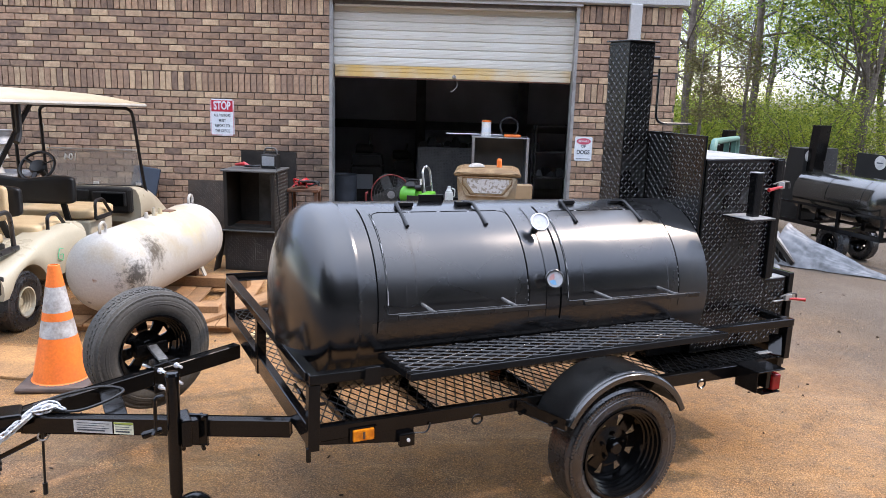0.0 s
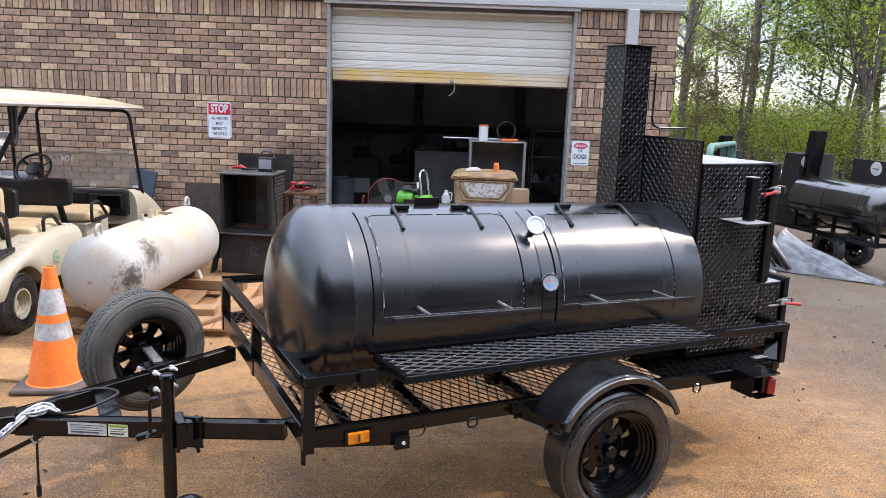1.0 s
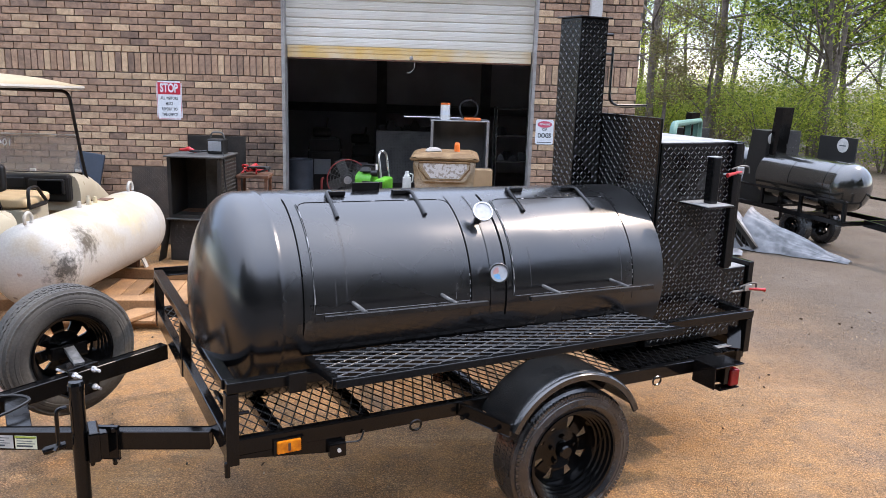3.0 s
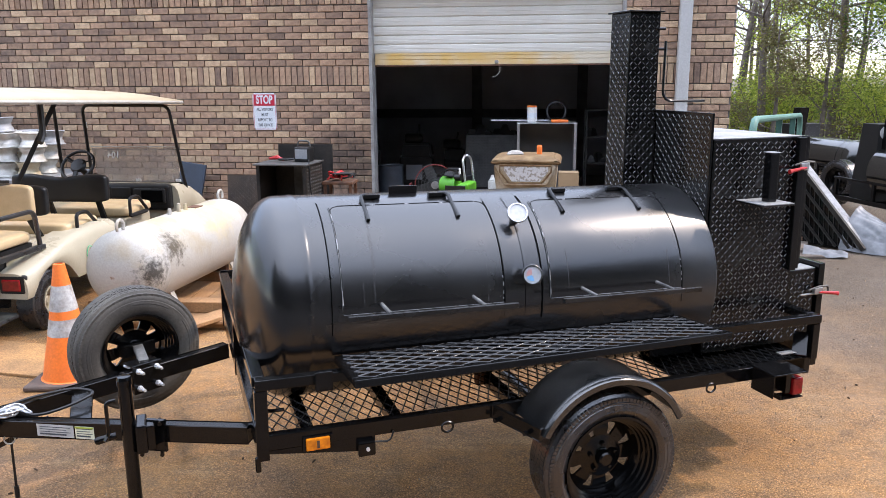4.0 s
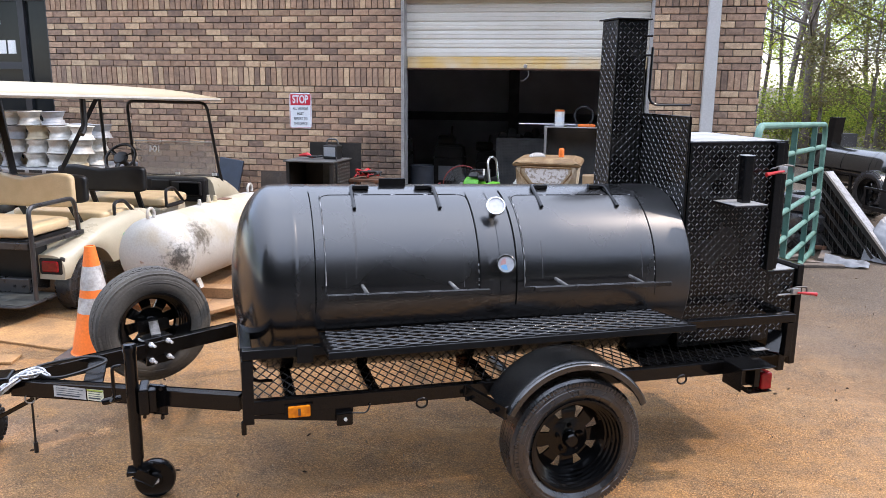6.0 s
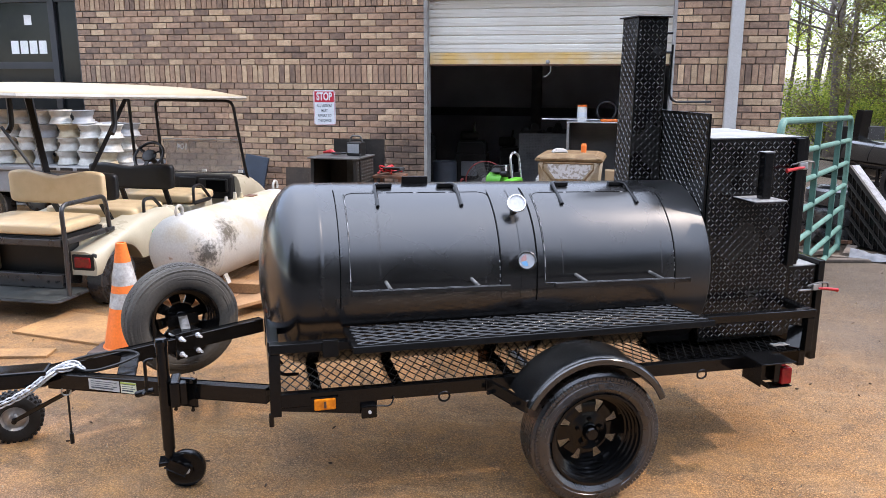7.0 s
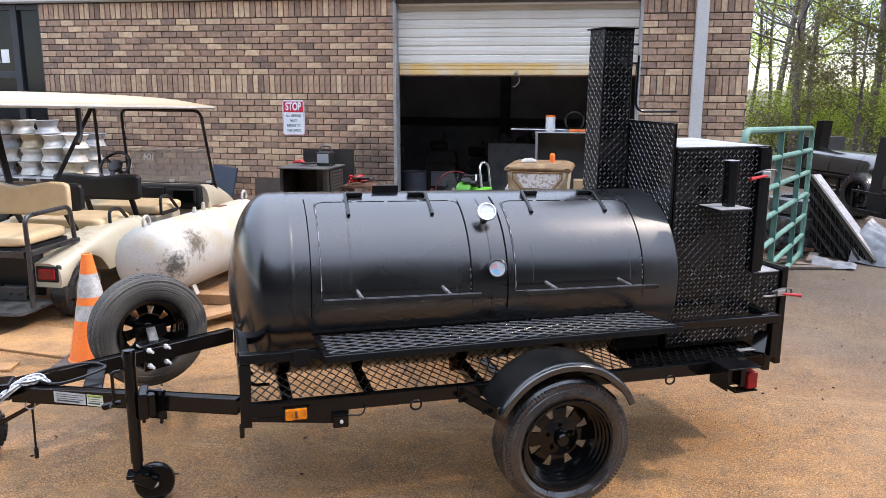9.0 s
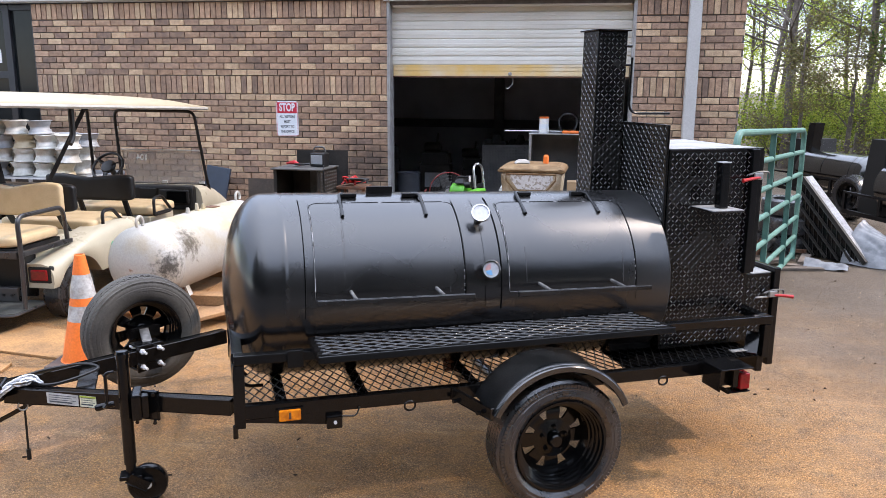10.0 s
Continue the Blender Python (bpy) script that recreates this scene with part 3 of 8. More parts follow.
rgd = random.Random(44)
for u0, u1, top in ((0.387, 1.075, 68), (1.300, 1.968, 66.5)):
    door = shell("cook_door", u0, u1, 3, top, 0.006, tank)
    shell("door_strap", u0 - 0.043, u0 - 0.010, -6, 73, 0.003, tank)
    shell("door_strap", u1 + 0.010, u1 + 0.046, -6, 73, 0.003, tank)
    part("door_handle", block((u0 - 0.012, u1 + 0.004, -0.068, -0.05, 1.036, 1.056), bevel=0.002), HANDLE, tank, "long black bar handle")
    for s in (0.225, 0.80):
        u = u0 + (u1 - u0) * s
        part("handle_standoff", rod([(u, -0.056, 1.052), (u, 0.088, 1.054)], 0.008, 8), STUB, tank)
    # door gaps are black strips on the surface, painted shade without a groove
    for k in range(4):
        q0, q1 = u0 + 0.03 + (u1 - u0 - 0.05) * (k + 0.08 * rgd.random()) / 4, u0 + 0.03 + (u1 - u0 - 0.05) * (k + 0.86 + 0.1 * rgd.random()) / 4
        shell("top_gap_shade", q0, q1, top + 0.1, top + 1.0, 0.0065, tank, GAPSHADE, 4)
        part("rubbed_edge", rod([on_tank(q1 + 0.002, top + 0.3, 0.006), on_tank(q1 + 0.014, top + 0.3, 0.006)], 0.002, 5), SCUFF, tank)
    for ue, sg in ((u0, 1), (u1, -1)):
        part("corner_gap_shade", rod([on_tank(ue + sg * 0.035 * (1 - math.sin(b)), top - 4.4 * (1 - math.cos(b)), 0.0062) for b in [i * math.pi / 12 for i in range(7)]], 0.0016, 5), GAPSHADE, tank)
    part("weld_seam", rod([on_tank(u0 + (u1 - u0) * k / 14, 2.6, 0.004) for k in range(15)], 0.0020, 5), WELD, tank)
    part("weld_seam", rod([on_tank(u0 - 0.003, 3 + (top - 3) * k / 20, 0.003) for k in range(21)], 0.0018, 5), WELD, tank)
    part("seam_gap_shade", rod([on_tank(u1 + 0.004, 3 + (top - 3) * k / 24, 0.004) for k in range(25)], 0.0024, 6), GAPSHADE, tank)
    for k in range(9):
        a0 = rgd.uniform(4, top - 10)
        a1 = a0 + rgd.uniform(0.8, 5.0)
        part("rubbed_edge", rod([on_tank(u0 - 0.002, a0 + (a1 - a0) * w / 3, 0.0055) for w in range(4)], 0.0018, 5), SCUFF, tank)
    for k in range(6):
        a0 = rgd.uniform(4, 22)
        a1 = a0 + rgd.uniform(0.5, 1.6)
        part("rubbed_edge", rod([on_tank(u1, a0, 0.006), on_tank(u1, a1, 0.006)], 0.0018, 5), SCUFF, tank)
DRIP = mat("dried_drip_mark", (0.016, 0.016, 0.017), (0.045, 0.045, 0.047), rough=0.45, scale=40, bump=0.1, vary=0.4)
for u, a0, a1, w in ((0.515, 8, 46, 0.004), (0.523, 22, 58, 0.0025), (0.47, 6, 20, 0.003), (1.005, 4, 24, 0.003), (1.385, 8, 30, 0.0025), (1.90, 6, 26, 0.003)):
    shell("drip_mark", u, u + w, a0, a1, 0.0064, tank, DRIP, 10)
for k in range(22):
    u, a = (rgd.gauss(0.65, 0.022), rgd.gauss(22, 3.5)) if k < 13 else (rgd.gauss(1.03, 0.03), rgd.uniform(6, 26))
    d = Vector((rgd.uniform(-0.007, 0.007), 0, rgd.uniform(-0.6, 0.6)))
    part("scratch", rod([on_tank(u, a, 0.0062), on_tank(u + d.x, a + d.z, 0.0062)], 0.0010, 4), STUB, tank)
# tank seams drawn the same way, as raised black lines
for u, a1, r in ((0.341, 74, 0.0018), (1.260, 74, 0.0036)):
    part("seam_gap_shade", rod([on_tank(u, -8 + (a1 + 8) * k / 26, 0.0015) for k in range(27)], r, 6), GAPSHADE, tank)
shell("door_strap", 1.180, 1.250, -6, 73, 0.003, tank)
# lid hinges: a flat tab on the ridge and a round arm down the lid
for u, tab in ((0.540, 1), (0.934, -1), (1.443, 1), (1.839, -1)):
    part("hinge", rod(arc([on_tank(u - 0.012 + 0.03 * tab, 78.5, 0.016), on_tank(u, 77, 0.018), on_tank(u - 0.008 if tab > 0 else u - 0.004, 54, 0.014)], 0.03), 0.0085, 8), BLACK, tank, smooth=True)
    v0, z0 = on_tank(0, 78.5, 0.012).y, on_tank(0, 78.5, 0.012).z
    part("hinge_tab", block((u + min(0, tab * 0.085), u + max(0, tab * 0.085), v0 - 0.014, v0 + 0.014, z0 - 0.012, z0 + 0.008), bevel=0.003), BLACK, tank)
part("lid_stop", block((0.69, 0.82, TV - 0.016, TV - 0.006, TZ + TRAD - 0.015, TZ + TRAD + 0.034), bevel=0.002), BLACK, tank)


def gauge(u, deg, lift, r, aim, sectors=()):
    c, d = on_tank(u, deg, lift), Vector(aim).normalized()
    foot = on_tank(u, deg, -0.005) - Vector((0, 0, 0.0))
    g = part("thermometer", rod([foot, c - d * 0.03, c], [0.02, 0.012, 0.012], 10), BLACK, tank)
    m = Matrix.Translation(c) @ d.to_track_quat("Z", "Y").to_matrix().to_4x4()
    part("bezel", lathe([(0, -0.004), (r, -0.004), (r + 0.003, 0.004), (r, 0.012), (r - 0.005, 0.012), (r - 0.006, 0.008)], 32, m), CHROME, g, "chrome bezel", smooth=True)
    part("dial", lathe([(0, 0.007), (r - 0.006, 0.007)], 32, m), DIAL, g, "white dial")
    for a0, a1, mm in sectors:
        bm = bmesh.new()
        f = [bm.verts.new(m @ Vector((k * math.cos(radians(a)), k * math.sin(radians(a)), 0.0085))) for k, rng in ((r * 0.62, range(a0, a1 + 1, 10)), (r * 0.1, range(a1, a0 - 1, -10))) for a in rng]
        bm.faces.new(f)
        part("dial_sector", bm, mm, g)
    return g


gauge(1.18, 49.5, 0.060, 0.044, (-0.25, -0.85, 0.55))
gauge(1.189, 16.3, 0.056, 0.042, (-0.35, -0.93, 0.25), ((100, 190, DIALRED), (200, 290, DIALBLUE)))

# firebox cabinet of tread plate
cab = part("firebox_cabinet", block((2.185, 2.70, 0.197, 0.85, 0.58, 1.634), bevel=0.003), PLATE, smoker, "tall black tread-plate cabinet")
part("inlet_box", block((1.92, 2.168, 0.24, 0.80, 0.579, 0.69), bevel=0.003), PLATE, smoker)
# black sheet added under the deck mesh in place of the shadow there
part("shade_sheet", block((1.93, 2.68, 0.05, 0.84, 0.540, 0.548), bevel=0.001), BLACK, trailer)
part("rear_brace", beam((2.60, -0.01, 0.59), (2.66, 0.05, 0.68), 0.06, 0.012), BLACK, trailer)
part("brace_plate", block((2.50, 2.60, 0.0, 0.035, 0.60, 0.604)), BARE, trailer)
part("lower_firebox", block((2.21, 2.87, 0.203, 0.844, 0.579, 0.955), bevel=0.003), PLATE, smoker)
part("baffle_box", block((2.170, 2.183, 0.205, 0.85, 0.70, 1.757), bevel=0.002), PLATE, smoker)
tread_lugs((2.19, 0.1965, 0.60), (0.50, 0, 0), (0, 0, 1.02), 0, 0, cab)
tread_lugs((2.1695, 0.84, 0.72), (0, -0.625, 0), (0, 0, 1.025), 0, 0, cab)
part("cabinet_top", block((2.19, 2.698, 0.200, 0.844, 1.6345, 1.6385), bevel=0.001), BARE, cab, "pale bare steel top plate")
part("firebox_top", block((2.745, 2.868, 0.207, 0.84, 0.9555, 0.9595)), BARE, cab, "pale bare steel ledge")
part("cabinet_door", block((2.705, 2.735, 0.185, 0.85, 0.97, 1.637), bevel=0.003), BLACK, smoker)
part("firebox_door", block((2.877, 2.915, 0.187, 0.86, 0.43, 0.983), bevel=0.004), BLACK, smoker)
CU0, CU1, CV0, CV1 = 1.971, 2.147, 0.629, 0.807
chim = part("chimney", block((CU0, CU1, CV0, CV1, 1.25, 2.24), (CU0 - 0.016, CU1 + 0.016, CV0 - 0.016, CV1 + 0.016, 2.24, 2.248), bevel=0.002), PLATE, smoker, "square tread-plate chimney")
lugs_ = [tread_lugs((CU0 + 0.004, CV0 - 0.0005, 1.27), (CU1 - CU0 - 0.008, 0, 0), (0, 0, 0.96), 0, 0, chim), tread_lugs((CU0 - 0.0005, CV1 - 0.004, 1.27), (0, CV0 - CV1 + 0.008, 0), (0, 0, 0.96), 0, 0, chim)]
lean_ = Matrix.Translation((0, 0, 1.375)) @ Matrix(((1, 0, 0.038, 0), (0, 1, 0.050, 0), (0, 0, 1, 0), (0, 0, 0, 1))) @ Matrix.Translation((0, 0, -1.375))
for ob in [chim] + lugs_:
    ob.data.transform(lean_)
part("rod_hook", rod(arc([(2.195, 0.64, 2.1), (2.178, 0.62, 1.80), (2.42, 0.60, 1.80)], 0.06), 0.007, 8), BLACK, smoker, smooth=True)
for z in (2.06, 2.16):
    part("hook_stud", rod([(2.168, 0.662, z), (2.196, 0.645, z)], 0.007, 8), BLACK, smoker)
shelf_p = part("side_bracket", block((2.325, 2.503, 0.0, 0.194, 1.335, 1.342), bevel=0.002), PLATE, smoker)
part("bracket_top", block((2.327, 2.501, 0.002, 0.192, 1.3425, 1.3455)), BARE, shelf_p, "pale bare steel plate")
part("bracket_tube", block((2.400, 2.448, 0.06, 0.108, 1.346, 1.575), bevel=0.004), BLACK, shelf_p)
part("tube_cap", block((2.398, 2.450, 0.058, 0.110, 1.5755, 1.5785)), BARE, shelf_p)

# ---- ground ----
def ground_material():
    m = bpy.data.materials.new("dirt_and_gravel")
    m.use_nodes = True
    nt = m.node_tree
    n, l = nt.nodes, nt.links
    b = n["Principled BSDF"]
    tc = n.new("ShaderNodeTexCoord")

    def noise_(scale, detail=4, rough=0.55):
        k = n.new("ShaderNodeTexNoise")
        k.inputs["Scale"].default_value, k.inputs["Detail"].default_value, k.inputs["Roughness"].default_value = scale, detail, rough
        l.new(tc.outputs["Object"], k.inputs["Vector"])
        return k.outputs["Fac"]

    def mapped(s, a, c, lo=0.0, hi=1.0):
        k = n.new("ShaderNodeMapRange")
        k.inputs[1].default_value, k.inputs[2].default_value, k.inputs[3].default_value, k.inputs[4].default_value = a, c, lo, hi
        l.new(s, k.inputs[0])
        return k.outputs[0]

    def mixed(f, a, c):
        k = n.new("ShaderNodeMix")
        k.data_type = "RGBA"
        l.new(f, k.inputs[0])
        for i, v in ((6, a), (7, c)):
            if isinstance(v, tuple):
                k.inputs[i].default_value = (*v, 1)
            else:
                l.new(v, k.inputs[i])
        return k.outputs[2]

    sep = n.new("ShaderNodeSeparateXYZ")
    l.new(tc.outputs["Object"], sep.inputs[0])
    vor = n.new("ShaderNodeTexVoronoi")
    vor.inputs["Scale"].default_value = 115
    l.new(tc.outputs["Object"], vor.inputs["Vector"])
    dirt = mixed(mapped(noise_(0.55), 0.38, 0.62), (0.47, 0.235, 0.075), (0.335, 0.168, 0.057))
    dirt = mixed(mapped(noise_(2.3, 6), 0.5, 0.78), dirt, (0.46, 0.255, 0.10))
    dirt = mixed(mapped(noise_(0.9, 5, 0.6), 0.52, 0.66, 0.0, 0.75), dirt, (0.235, 0.142, 0.08))
    dirt = mixed(mapped(noise_(8.0, 6, 0.65), 0.40, 0.62, 0.0, 0.55), dirt, (0.22, 0.135, 0.07))
    # pale washed-out sand in drawn-out streaks
    mp = n.new("ShaderNodeMapping")
    mp.inputs["Rotation"].default_value, mp.inputs["Scale"].default_value = (0, 0, radians(-24)), (0.7, 3.2, 1)
    l.new(tc.outputs["Object"], mp.inputs["Vector"])
    st = n.new("ShaderNodeTexNoise")
    st.inputs["Scale"].default_value, st.inputs["Detail"].default_value, st.inputs["Roughness"].default_value = 1.3, 7, 0.68
    l.new(mp.outputs[0], st.inputs["Vector"])
    dirt = mixed(mapped(st.outputs["Fac"], 0.55, 0.70, 0.0, 0.6), dirt, (0.51, 0.31, 0.145))
    # grey asphalt shows through towards the yard behind the building's corner
    k = n.new("ShaderNodeMath")
    k.operation = "MULTIPLY_ADD"
    l.new(sep.outputs[1], k.inputs[0])
    k.inputs[1].default_value = 0.6
    wob = n.new("ShaderNodeMath")
    wob.operation = "MULTIPLY_ADD"
    l.new(noise_(0.8), wob.inputs[0])
    wob.inputs[1].default_value = 2.6
    l.new(sep.outputs[0], wob.inputs[2])
    l.new(wob.outputs[0], k.inputs[2])
    asph = mapped(k.outputs[0], 1.2, 4.4)
    col = mixed(asph, dirt, (0.124, 0.088, 0.057))
    # unseen ground behind the camera, darkened to dull its reflection in the tank
    unseen_dark = n.new("ShaderNodeMath")
    unseen_dark.operation = "MULTIPLY_ADD"
    l.new(noise_(0.5), unseen_dark.inputs[0])
    unseen_dark.inputs[1].default_value = 1.2
    l.new(sep.outputs[1], unseen_dark.inputs[2])
    col = mixed(mapped(unseen_dark.outputs[0], -7.0, -8.6), col, (0.075, 0.070, 0.066))
    grain = mapped(noise_(130, 3, 0.7), 0.34, 0.66, 0.50, 1.50)
    calm = mapped(noise_(3.0, 5, 0.6), 0.40, 0.62)

    def eased(v):
        k = n.new("ShaderNodeMix")
        l.new(calm, k.inputs[0])
        l.new(v, k.inputs[2])
        e = n.new("ShaderNodeMath")
        e.operation = "MULTIPLY_ADD"
        l.new(v, e.inputs[0])
        e.inputs[1].default_value, e.inputs[2].default_value = 0.6, 0.4
        l.new(e.outputs[0], k.inputs[3])
        return k.outputs[0]

    stones = mapped(vor.outputs["Distance"], 0.0, 0.6, 1.32, 0.60)
    cell = n.new("ShaderNodeSeparateColor")
    l.new(vor.outputs["Color"], cell.inputs[0])
    tint = mapped(cell.outputs[0], 0.0, 1.0, 0.68, 1.34)
    for s in (eased(grain), eased(stones), eased(tint)):
        h = n.new("ShaderNodeHueSaturation")
        l.new(s, h.inputs["Value"])
        l.new(col, h.inputs["Color"])
        col = h.outputs[0]
    l.new(col, b.inputs["Base Color"])
    l.new(mapped(noise_(1.1, 5), 0.35, 0.65, 0.72, 0.95), b.inputs["Roughness"])
    bp = n.new("ShaderNodeBump")
    bp.inputs["Strength"].default_value, bp.inputs["Distance"].default_value = 0.9, 0.02
    l.new(noise_(90, 4, 0.7), bp.inputs["Height"])
    l.new(bp.outputs[0], b.inputs["Normal"])
    return m


GROUND = ground_material()
bm = bmesh.new()
xs = [-400, -60, -20] + [-12 + 0.5 * i for i in range(57)] + [25, 60, 400]
ys = [-400, -60, -25] + [-14 + 0.5 * i for i in range(29)] + [8, 20, 60, 400]
grid = [[bm.verts.new((x, y, 0.0 if -3 < x < 5 and -9 < y < -3 else 0.012 * noise.noise((x * 0.4, y * 0.4, 0)))) for x in xs] for y in ys]
for a, b in zip(grid, grid[1:]):
    for i in range(len(xs) - 1):
        bm.faces.new((a[i], a[i + 1], b[i + 1], b[i]))
ground = part("ground", bm, GROUND, None, smooth=True)
tagged(ground, "orange-brown dirt and gravel yard over worn asphalt", "ground", kind="structure")

# loose grit and pebbles
GRIT = mat("pale_grit", (0.34, 0.25, 0.16), (0.20, 0.14, 0.09), rough=0.9, scale=40, piece=0.45)
rgg = random.Random(12)
verts, faces = [], []
for i in range(5200):
    x, y = rgg.uniform(-3.5, 6.5), rgg.uniform(-9.2, -1.6)
    s = rgg.choice((0.004, 0.005, 0.006, 0.007, 0.011))
    k = len(verts)
    a = rgg.uniform(0, 6.28)
    for q in range(4):
        rr = s * rgg.uniform(0.7, 1.3)
        verts.append((x + rr * math.cos(a + q * 1.57), y + rr * math.sin(a + q * 1.57), -0.012))
    verts.append((x + rgg.uniform(-0.3, 0.3) * s, y + rgg.uniform(-0.3, 0.3) * s, s * rgg.uniform(0.5, 1.0) + 0.004))
    faces += [(k, k + 1, k + 4), (k + 1, k + 2, k + 4), (k + 2, k + 3, k + 4), (k + 3, k, k + 4)]
tagged(raw("gravel", verts, faces, GRIT, None), "loose pale grit scattered over the dirt yard", "gravel", kind="stuff")
TWIG = mat("dead_leaf_and_twig", (0.10, 0.06, 0.035), (0.06, 0.04, 0.025), rough=0.9, scale=30, piece=0.3)
verts, faces = [], []
for i in range(240):
    x, y = rgg.uniform(-3.0, 6.5), rgg.uniform(-9.0, -1.6)
    ln, wd, a = rgg.uniform(0.005, 0.018), rgg.uniform(0.0015, 0.004), rgg.uniform(0, 6.28)
    d, e = Vector((math.cos(a), math.sin(a), 0)) * ln, Vector((-math.sin(a), math.cos(a), 0)) * wd
    c, k = Vector((x, y, 0.008)), len(verts)
    verts += [c - d, c + e + Vector((0, 0, 0.003)), c + d, c - e]
    verts += [v - Vector((0, 0, 0.02)) for v in verts[-4:]]
    faces += [tuple(k + q for q in f) for f in CUBE_F]
tagged(raw("leaf_litter", verts, faces, TWIG, None), "small dead leaves and twigs on the dirt", "leaf litter", kind="stuff")

# ---- the workshop building ----
WT = 0.22
TOP = 3.03
wall = part("wall_front", block((-5.10, -0.045, 0.012, WT, 0, TOP), (3.035, 4.34, 0.012, WT, 0, TOP), (-0.045, 3.035, 0.012, WT, 2.96, TOP), (-9.0, -7.6, 0.012, WT, 0, TOP), bevel=0), MORTAR, None)
tagged(wall, "brown brick workshop wall with soldier courses", "wall", kind="structure")
side = part("wall_side", block((4.12, 4.34, WT, 9.0, 0, TOP), (-9.0, -8.78, WT, 9.0, 0, TOP), (-8.78, 4.12, 8.78, 9.0, 0, TOP)), MORTAR, None)
tagged(side, "brick side and rear walls of the workshop", "wall", kind="structure")
DARKST = mat("dark_frame_steel", (0.16, 0.16, 0.168), (0.11, 0.11, 0.115), rough=0.7)
INNER = mat("dim_workshop_paint", (0.68, 0.68, 0.71), (0.52, 0.52, 0.55), rough=0.9, scale=1.5)
ceil = part("ceiling", block((-8.78, 4.12, WT, 8.78, 3.35, 3.45)), INNER, None)
tagged(ceil, "dark workshop ceiling under the roof", "ceiling", kind="structure")
roof = part("roof", block((-9.15, 4.45, -0.1, 9.1, 3.46, 3.6)), FASCIA, None)
tagged(roof, "light grey flat metal roof", "roof", kind="structure")
fas = part("trim", block((-9.1, 4.40, -0.05, 0.01, TOP + 0.004, 3.46), (-9.1, 4.40, -0.075, -0.05, TOP + 0.02, TOP + 0.09), bevel=0.004), FASCIA, None)
tagged(fas, "light grey metal fascia along the wall top", "fascia", kind="structure")
lin = part("wall_inner", block((-8.69, 4.03, 5.60, 5.67, 0.031, 3.34), (-8.77, -8.7, 0.25, 8.7, 0.01, 3.34), (4.04, 4.11, 0.25, 8.7, 0.01, 3.34), (-8.7, -0.06, 0.225, 0.25, 0.01, 3.34), (3.05, 4.04, 0.225, 0.25, 0.01, 3.34), (-0.06, 3.05, 0.27, 0.29, 2.97, 3.34)), INNER, None)
tagged(lin, "dark sheet lining inside the workshop", "wall", kind="structure")
fl = part("floor", block((-8.7, 4.04, 0.0, 8.7, 0.004, 0.03)), mat("stained_concrete", (0.32, 0.31, 0.30), (0.22, 0.21, 0.205), rough=0.8, scale=1.3), None)
tagged(fl, "oily dark concrete workshop floor", "floor", kind="structure")

for x in (-2.2, 0.9, 2.9):
    tagged(part("column", block((x - 0.09, x + 0.09, 5.35, 5.59, 0.031, 3.34), bevel=0.004), DARKST, None), "dark steel column against the workshop's rear wall", "column", kind="structure")
for z in (1.15, 2.15):
    tagged(part("girt", block((-8.6, 4.0, 5.50, 5.59, z, z + 0.16), bevel=0.004), DARKST, None), "dark horizontal girt along the workshop's rear wall", "beam", kind="structure")

# brick pieces
BRICKS = [mat("brick_" + n_, c, c2, rough=0.88, scale=18, bump=0.7, fine=90, vary=0.3, piece=0.17) for n_, c, c2 in (
    ("brown", (0.407, 0.264, 0.174), (0.271, 0.174, 0.116)), ("mauve", (0.338, 0.222, 0.152), (0.224, 0.148, 0.106)),
    ("tan", (0.517, 0.370, 0.237), (0.388, 0.270, 0.174)), ("dark", (0.254, 0.168, 0.119), (0.166, 0.113, 0.085)))]
CH, BL = 0.0815, 0.2145


def grimed(m, centre, reach, col, most):
    """Adds a blotchy patch of soot round one spot of the wall."""
    nt = m.node_tree
    b = nt.nodes["Principled BSDF"]
    geo, d, no = nt.nodes.new("ShaderNodeNewGeometry"), nt.nodes.new("ShaderNodeVectorMath"), nt.nodes.new("ShaderNodeTexNoise")
    d.operation = "DISTANCE"
    d.inputs[1].default_value = centre
    no.inputs["Scale"].default_value, no.inputs["Detail"].default_value, no.inputs["Roughness"].default_value = 5.0, 7, 0.65
    nt.links.new(geo.outputs["Position"], d.inputs[0])
    nt.links.new(geo.outputs["Position"], no.inputs["Vector"])
    f, g, e, mx = nt.nodes.new("ShaderNodeMapRange"), nt.nodes.new("ShaderNodeMath"), nt.nodes.new("ShaderNodeMapRange"), nt.nodes.new("ShaderNodeMix")
    f.inputs[2].default_value, f.inputs[3].default_value, f.inputs[4].default_value = reach, 0.9, 0.25
    nt.links.new(d.outputs["Value"], f.inputs[0])
    g.operation = "SUBTRACT"
    nt.links.new(f.outputs[0], g.inputs[0])
    nt.links.new(no.outputs["Fac"], g.inputs[1])
    e.inputs[1].default_value, e.inputs[2].default_value, e.inputs[4].default_value = -0.05, 0.3, most
    nt.links.new(g.outputs[0], e.inputs[0])
    mx.data_type = "RGBA"
    nt.links.new(e.outputs[0], mx.inputs[0])
    nt.links.new(b.inputs["Base Color"].links[0].from_socket, mx.inputs[6])
    mx.inputs[7].default_value = (*col, 1)
    nt.links.new(mx.outputs[2], b.inputs["Base Color"])


for m_ in BRICKS + [MORTAR]:
    grimed(m_, (-0.28, 0.0, 0.82), 0.95, (0.045, 0.037, 0.033), 0.80)
